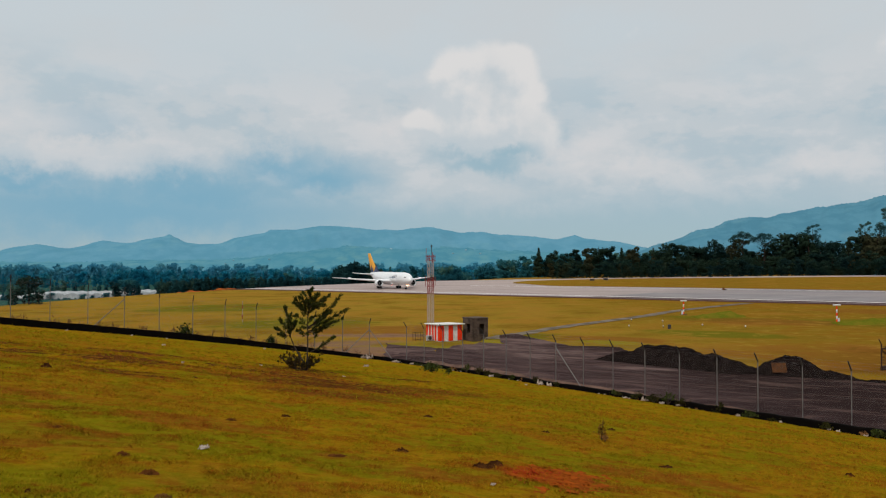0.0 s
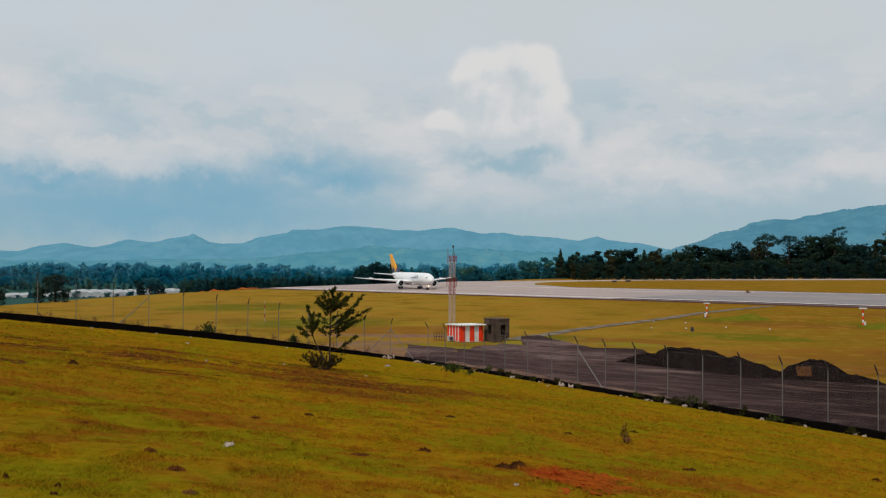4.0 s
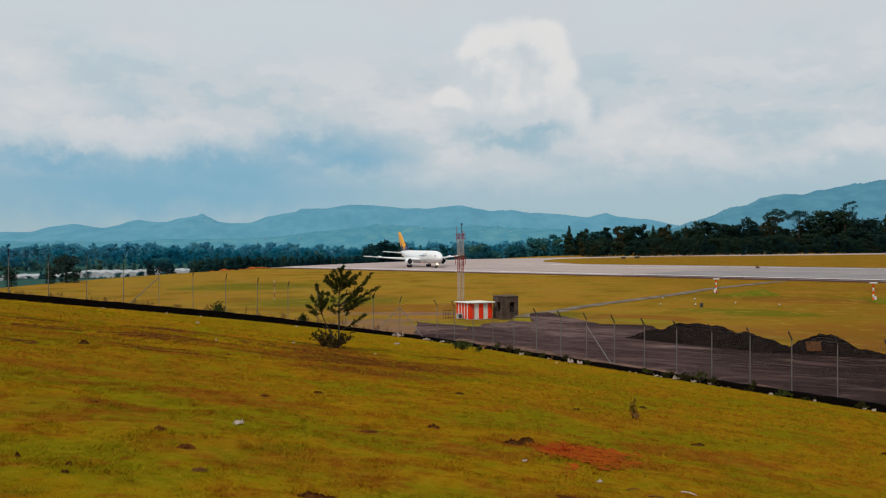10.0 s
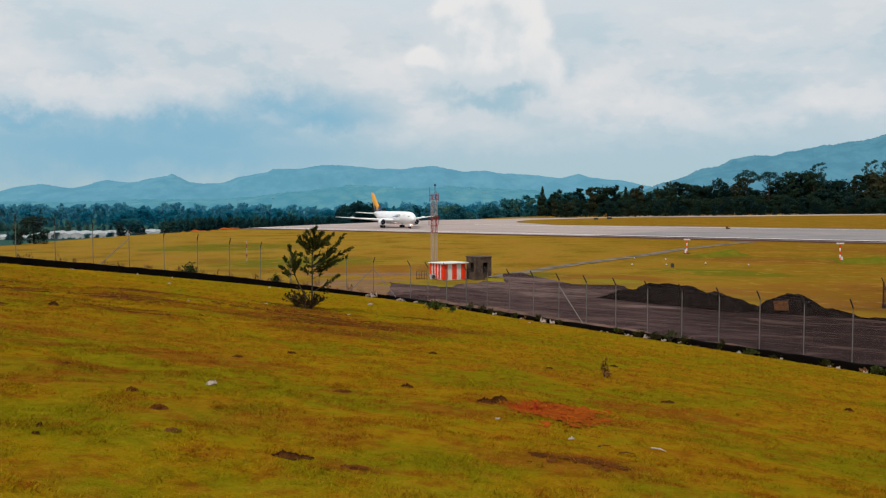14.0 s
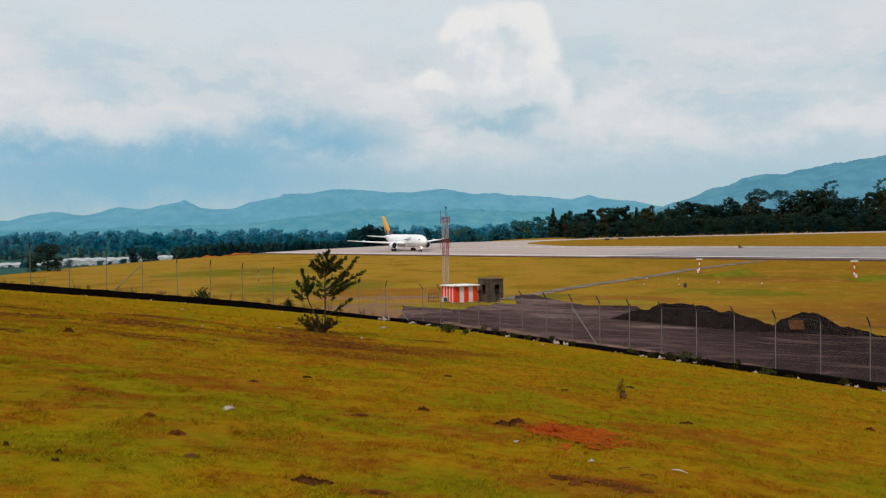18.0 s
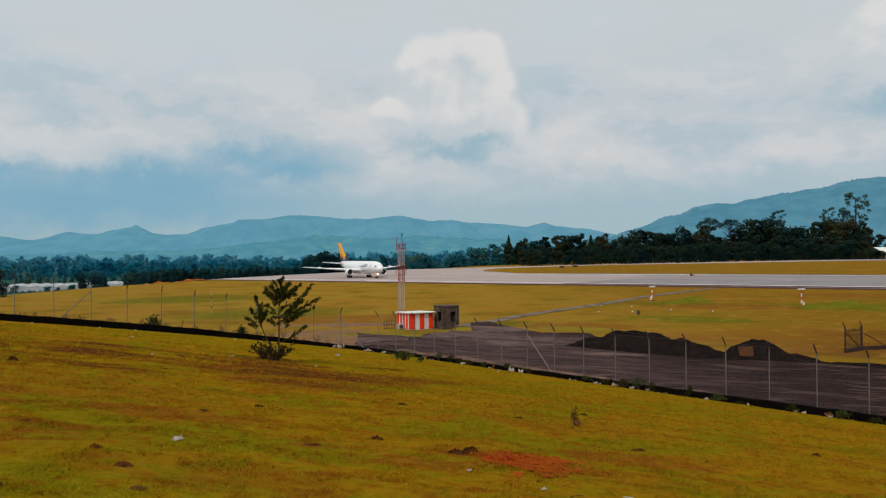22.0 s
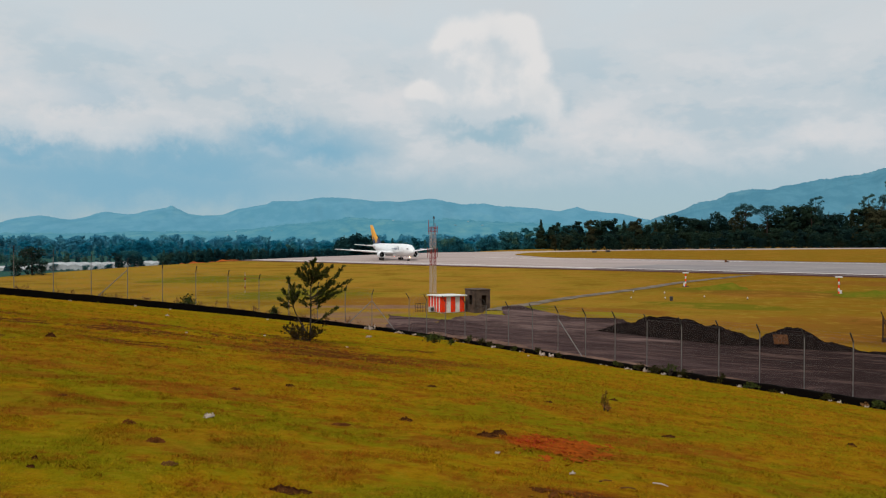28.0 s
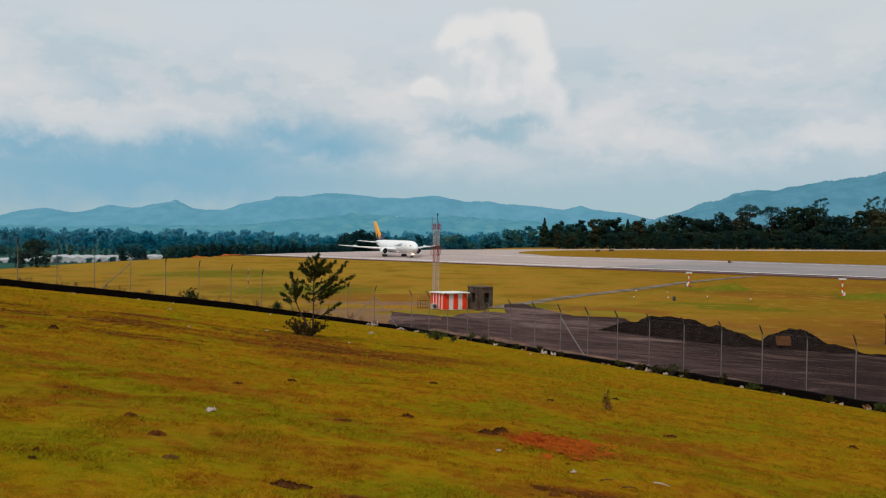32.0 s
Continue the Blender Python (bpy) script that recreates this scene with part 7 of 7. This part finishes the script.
for k, (s, off, w, h) in enumerate(((11, 0.1, 0.7, 0.9), (12.4, 0.1, 0.8, 0.85), (13.4, 0.0, 0.6, 0.6), (16, 0, 0.5, 0.5), (18, 0.1, 0.6, 0.7), (20, 0, 0.5, 0.45), (24.5, 0.1, 0.5, 0.5), (26.2, 0.1, 0.7, 0.6), (27.6, -0.2, 1.0, 0.75),
                                    (28.4, 0, 1.1, 1.0), (29.2, 0.1, 0.9, 0.7), (31.5, 0.3, 0.5, 1.0), (33.5, -0.3, 0.9, 0.5), (34.5, 0.2, 0.7, 0.4), (37.2, 0.1, 0.6, 0.5), (39.5, -0.1, 1.0, 0.55), (41, 0.1, 0.7, 0.45), (43, 0, 0.7, 0.5), (5, 0.2, 0.6, 0.5), (8, 0.2, 0.5, 0.5))):
    p = CORNER + DIR_R * s - OUT_R * (0.15 - off)
    shrub(p.x, p.y, 1.1 * w, 0.72 * h, 24, "scrubby green weed growing along the black wall", 30 + k, weed_leaf if k % 3 else leaf_near, 0.045, "weeds along the wall", "weed")
wall_rng = np.random.default_rng(52)
for k in range(34):
    s = wall_rng.uniform(3, 47)
    p = CORNER + DIR_R * s - OUT_R * wall_rng.uniform(-0.35, 0.25)
    shrub(p.x, p.y, wall_rng.uniform(0.3, 0.8), wall_rng.uniform(0.18, 0.42), 12, "low dark weed tuft along the black wall", 230 + k, dry_weed if k % 4 == 0 else weed_leaf, 0.04, "weeds along the wall", "weed")
for k in range(22):
    s = wall_rng.uniform(2, 44)
    p = CORNER + DIR_R * s - OUT_R * wall_rng.uniform(0.05, 0.6)
    litter(p.x, p.y, wall_rng.uniform(0.05, 0.12), "small white scrap of litter by the wall", 300 + k)
for k in range(44):
    s = 0.6 + 0.66 * k + 0.3 * noise.noise((k, 0, 0))
    p = CORNER + DIR_L * s + OUT_L * (0.9 + 0.9 * (k % 3))
    shrub(p.x, p.y, 0.9, 0.45 + 0.14 * (k % 4), 9, "dry reddish brown weed stalks behind the wall", 60 + k, dry_weed, 0.035, "dry weeds behind the wall", "weed", hill(p.x, p.y) + 0.12)
for k, (s, w, h) in enumerate(((15.3, 1.6, 1.0), (31.0, 1.4, 0.9), (8.8, 0.6, 0.8))):
    p = CORNER + DIR_L * s + OUT_L * 1.2
    shrub(p.x, p.y, w, h, 36, "dark green shrub behind the black wall", 190 + k, leaf_near, 0.09, "shrubs behind the wall", "shrub", hill(p.x, p.y) + 0.1)


hump_turf = mat("hump_turf", (0.085, 0.105, 0.008), (0.150, 0.120, 0.012), 1.0, scale=0.6, fine=6, bump=0.4, spec=0.0)
for k, (x, y, lx, h) in enumerate(((56.5, 172.0, 4.2, 0.75), (53.0, 170.5, 2.6, 0.5), (77.5, 150.5, 4.5, 0.8), (72.0, 149.5, 3.0, 0.4))):
    heap(x, y, lx, 2.6, h, -6, "low green grassy hump beside the marker post", 20 + k, [(-0.2, 0.8, 0.45), (0.4, 1.0, 0.3)], hump_turf, "grass_hump", "grassy hump")

# ---------------------------------------------------------------- grass blades on the hill
def blades():
    r = np.random.default_rng(9)
    pts, fs = [], []
    for y0, y1, half, count, h in ((5.2, 9, 6, 100000, 0.032), (9, 14, 9, 100000, 0.038), (14, 22, 14, 90000, 0.046), (22, 34, 20, 60000, 0.062)):
        for _ in range(count):
            x, y = r.uniform(-half, half), r.uniform(y0, y1)
            s, _o = outside(x, y)
            if s > -0.3:
                continue
            cl = noise.noise((x * 1.3, y * 1.3, 8)) + 0.6 * noise.noise((x * 4.1, y * 4.1, 2))
            if cl < -0.25 + 0.3 * r.uniform():
                continue
            z = ground_z(x, y) - 0.01
            a = r.uniform(0, 6.28)
            hh = h * r.uniform(0.5, 1.25) * (1 + 0.5 * max(0, cl))
            w = h * 0.11 * r.uniform(0.7, 1.5)
            lx, ly = r.normal() * hh * 0.8, r.normal() * hh * 0.8
            k = len(pts)
            cx, cy = math.cos(a) * w, math.sin(a) * w
            pts += [(x - cx, y - cy, z), (x + cx, y + cy, z), (x + lx, y + ly, z + hh)]
            fs.append((k, k + 1, k + 2))
            if hh > h:
                pts += [(x + cy * 2, y - cx * 2, z), (x + cy * 2 + cx, y - cx * 2 + cy, z), (x - ly + cy, y + lx, z + hh * 0.8)]
                fs.append((k + 3, k + 4, k + 5))
    me = bpy.data.meshes.new("grass_blades")
    me.from_pydata(pts, [], fs)
    me.materials.append(grass_material("grass_blade", True))
    tagged(new("grass_blades", me), "short dry yellow-green grass covering the hill", "grass", kind="stuff")


blades()


tuft_mat = mat("tuft", (0.185, 0.115, 0.004), (0.205, 0.155, 0.005), 0.95, scale=0.8, fine=6, bump=0, vary=0.45, spec=0.0)
weedy_mat = mat("dark_tuft", (0.105, 0.072, 0.004), (0.150, 0.070, 0.006), 0.95, scale=0.8, fine=6, bump=0, vary=0.5, spec=0.0)


def tufts(material, count, y0, y1, h, label, seed, scale):
    """Small leaning clumps of coarser grass, thicker in some places than in others."""
    r = np.random.default_rng(seed)
    pts, fs = [], []
    done = 0
    while done < count:
        y = y0 + (y1 - y0) * r.uniform() ** 1.3
        x = r.uniform(-0.62, 0.62) * y
        if outside(x, y)[0] > -0.5 or math.hypot(x - 1.5, y - 11.7) < 1.2 or (math.hypot((x + 3.6) / 3.0, (y - 28.5) / 3.6) < 1 and r.uniform() < 0.75) or noise.noise((x * scale, y * scale, seed)) < 0.25 * r.normal():
            continue
        done += 1
        z = ground_z(x, y) - 0.01
        tall = h * (0.32 + 0.68 * min(1, max(0, (y - 8) / 22)))
        w = r.uniform(0.5, 1.6) * tall
        for _ in range(9):
            a, q = r.uniform(0, 6.28), r.uniform(0, 1)
            bx, by = x + math.cos(a) * w * q * 1.5, y + math.sin(a) * w * q * 1.5
            t = tall * r.uniform(0.4, 1.1)
            lx, ly, bw = math.cos(a) * t * 0.7, math.sin(a) * t * 0.7, t * 0.16
            k = len(pts)
            pts += [(bx - math.sin(a) * bw, by + math.cos(a) * bw, z), (bx + math.sin(a) * bw, by - math.cos(a) * bw, z), (bx + lx, by + ly, z + t)]
            fs.append((k, k + 1, k + 2))
    me = bpy.data.meshes.new("grass_tufts")
    me.from_pydata(pts, [], fs)
    me.materials.append(material)
    tagged(new("grass_tufts", me), label, "grass", kind="stuff")


rusty_mat = mat("rusty_tuft", (0.280, 0.096, 0.008), (0.180, 0.058, 0.006), 0.95, scale=0.8, fine=6, bump=0, vary=0.4, spec=0.0)
green_mat = mat("green_tuft", (0.165, 0.148, 0.004), (0.205, 0.164, 0.005), 0.95, scale=0.8, fine=6, bump=0, vary=0.35, spec=0.0)
tufts(tuft_mat, 7500, 7, 62, 0.075, "coarse yellow-green tufts in the worn grass", 401, 0.5)
tufts(green_mat, 7500, 5.5, 50, 0.065, "short bright green tufts in the worn grass", 403, 0.45)
tufts(rusty_mat, 10500, 5.5, 55, 0.055, "dry rust-brown tufts in the worn grass", 404, 0.6)
tufts(weedy_mat, 1600, 6, 55, 0.055, "dark brown-green tufts in the worn grass", 402, 0.9)


def motions():
    """The aircraft waits in place with its lights on."""
    here = AIRCRAFT.matrix_basis.copy()
    walk(AIRCRAFT, [(0.0, here), (32.0, here)])


motions()
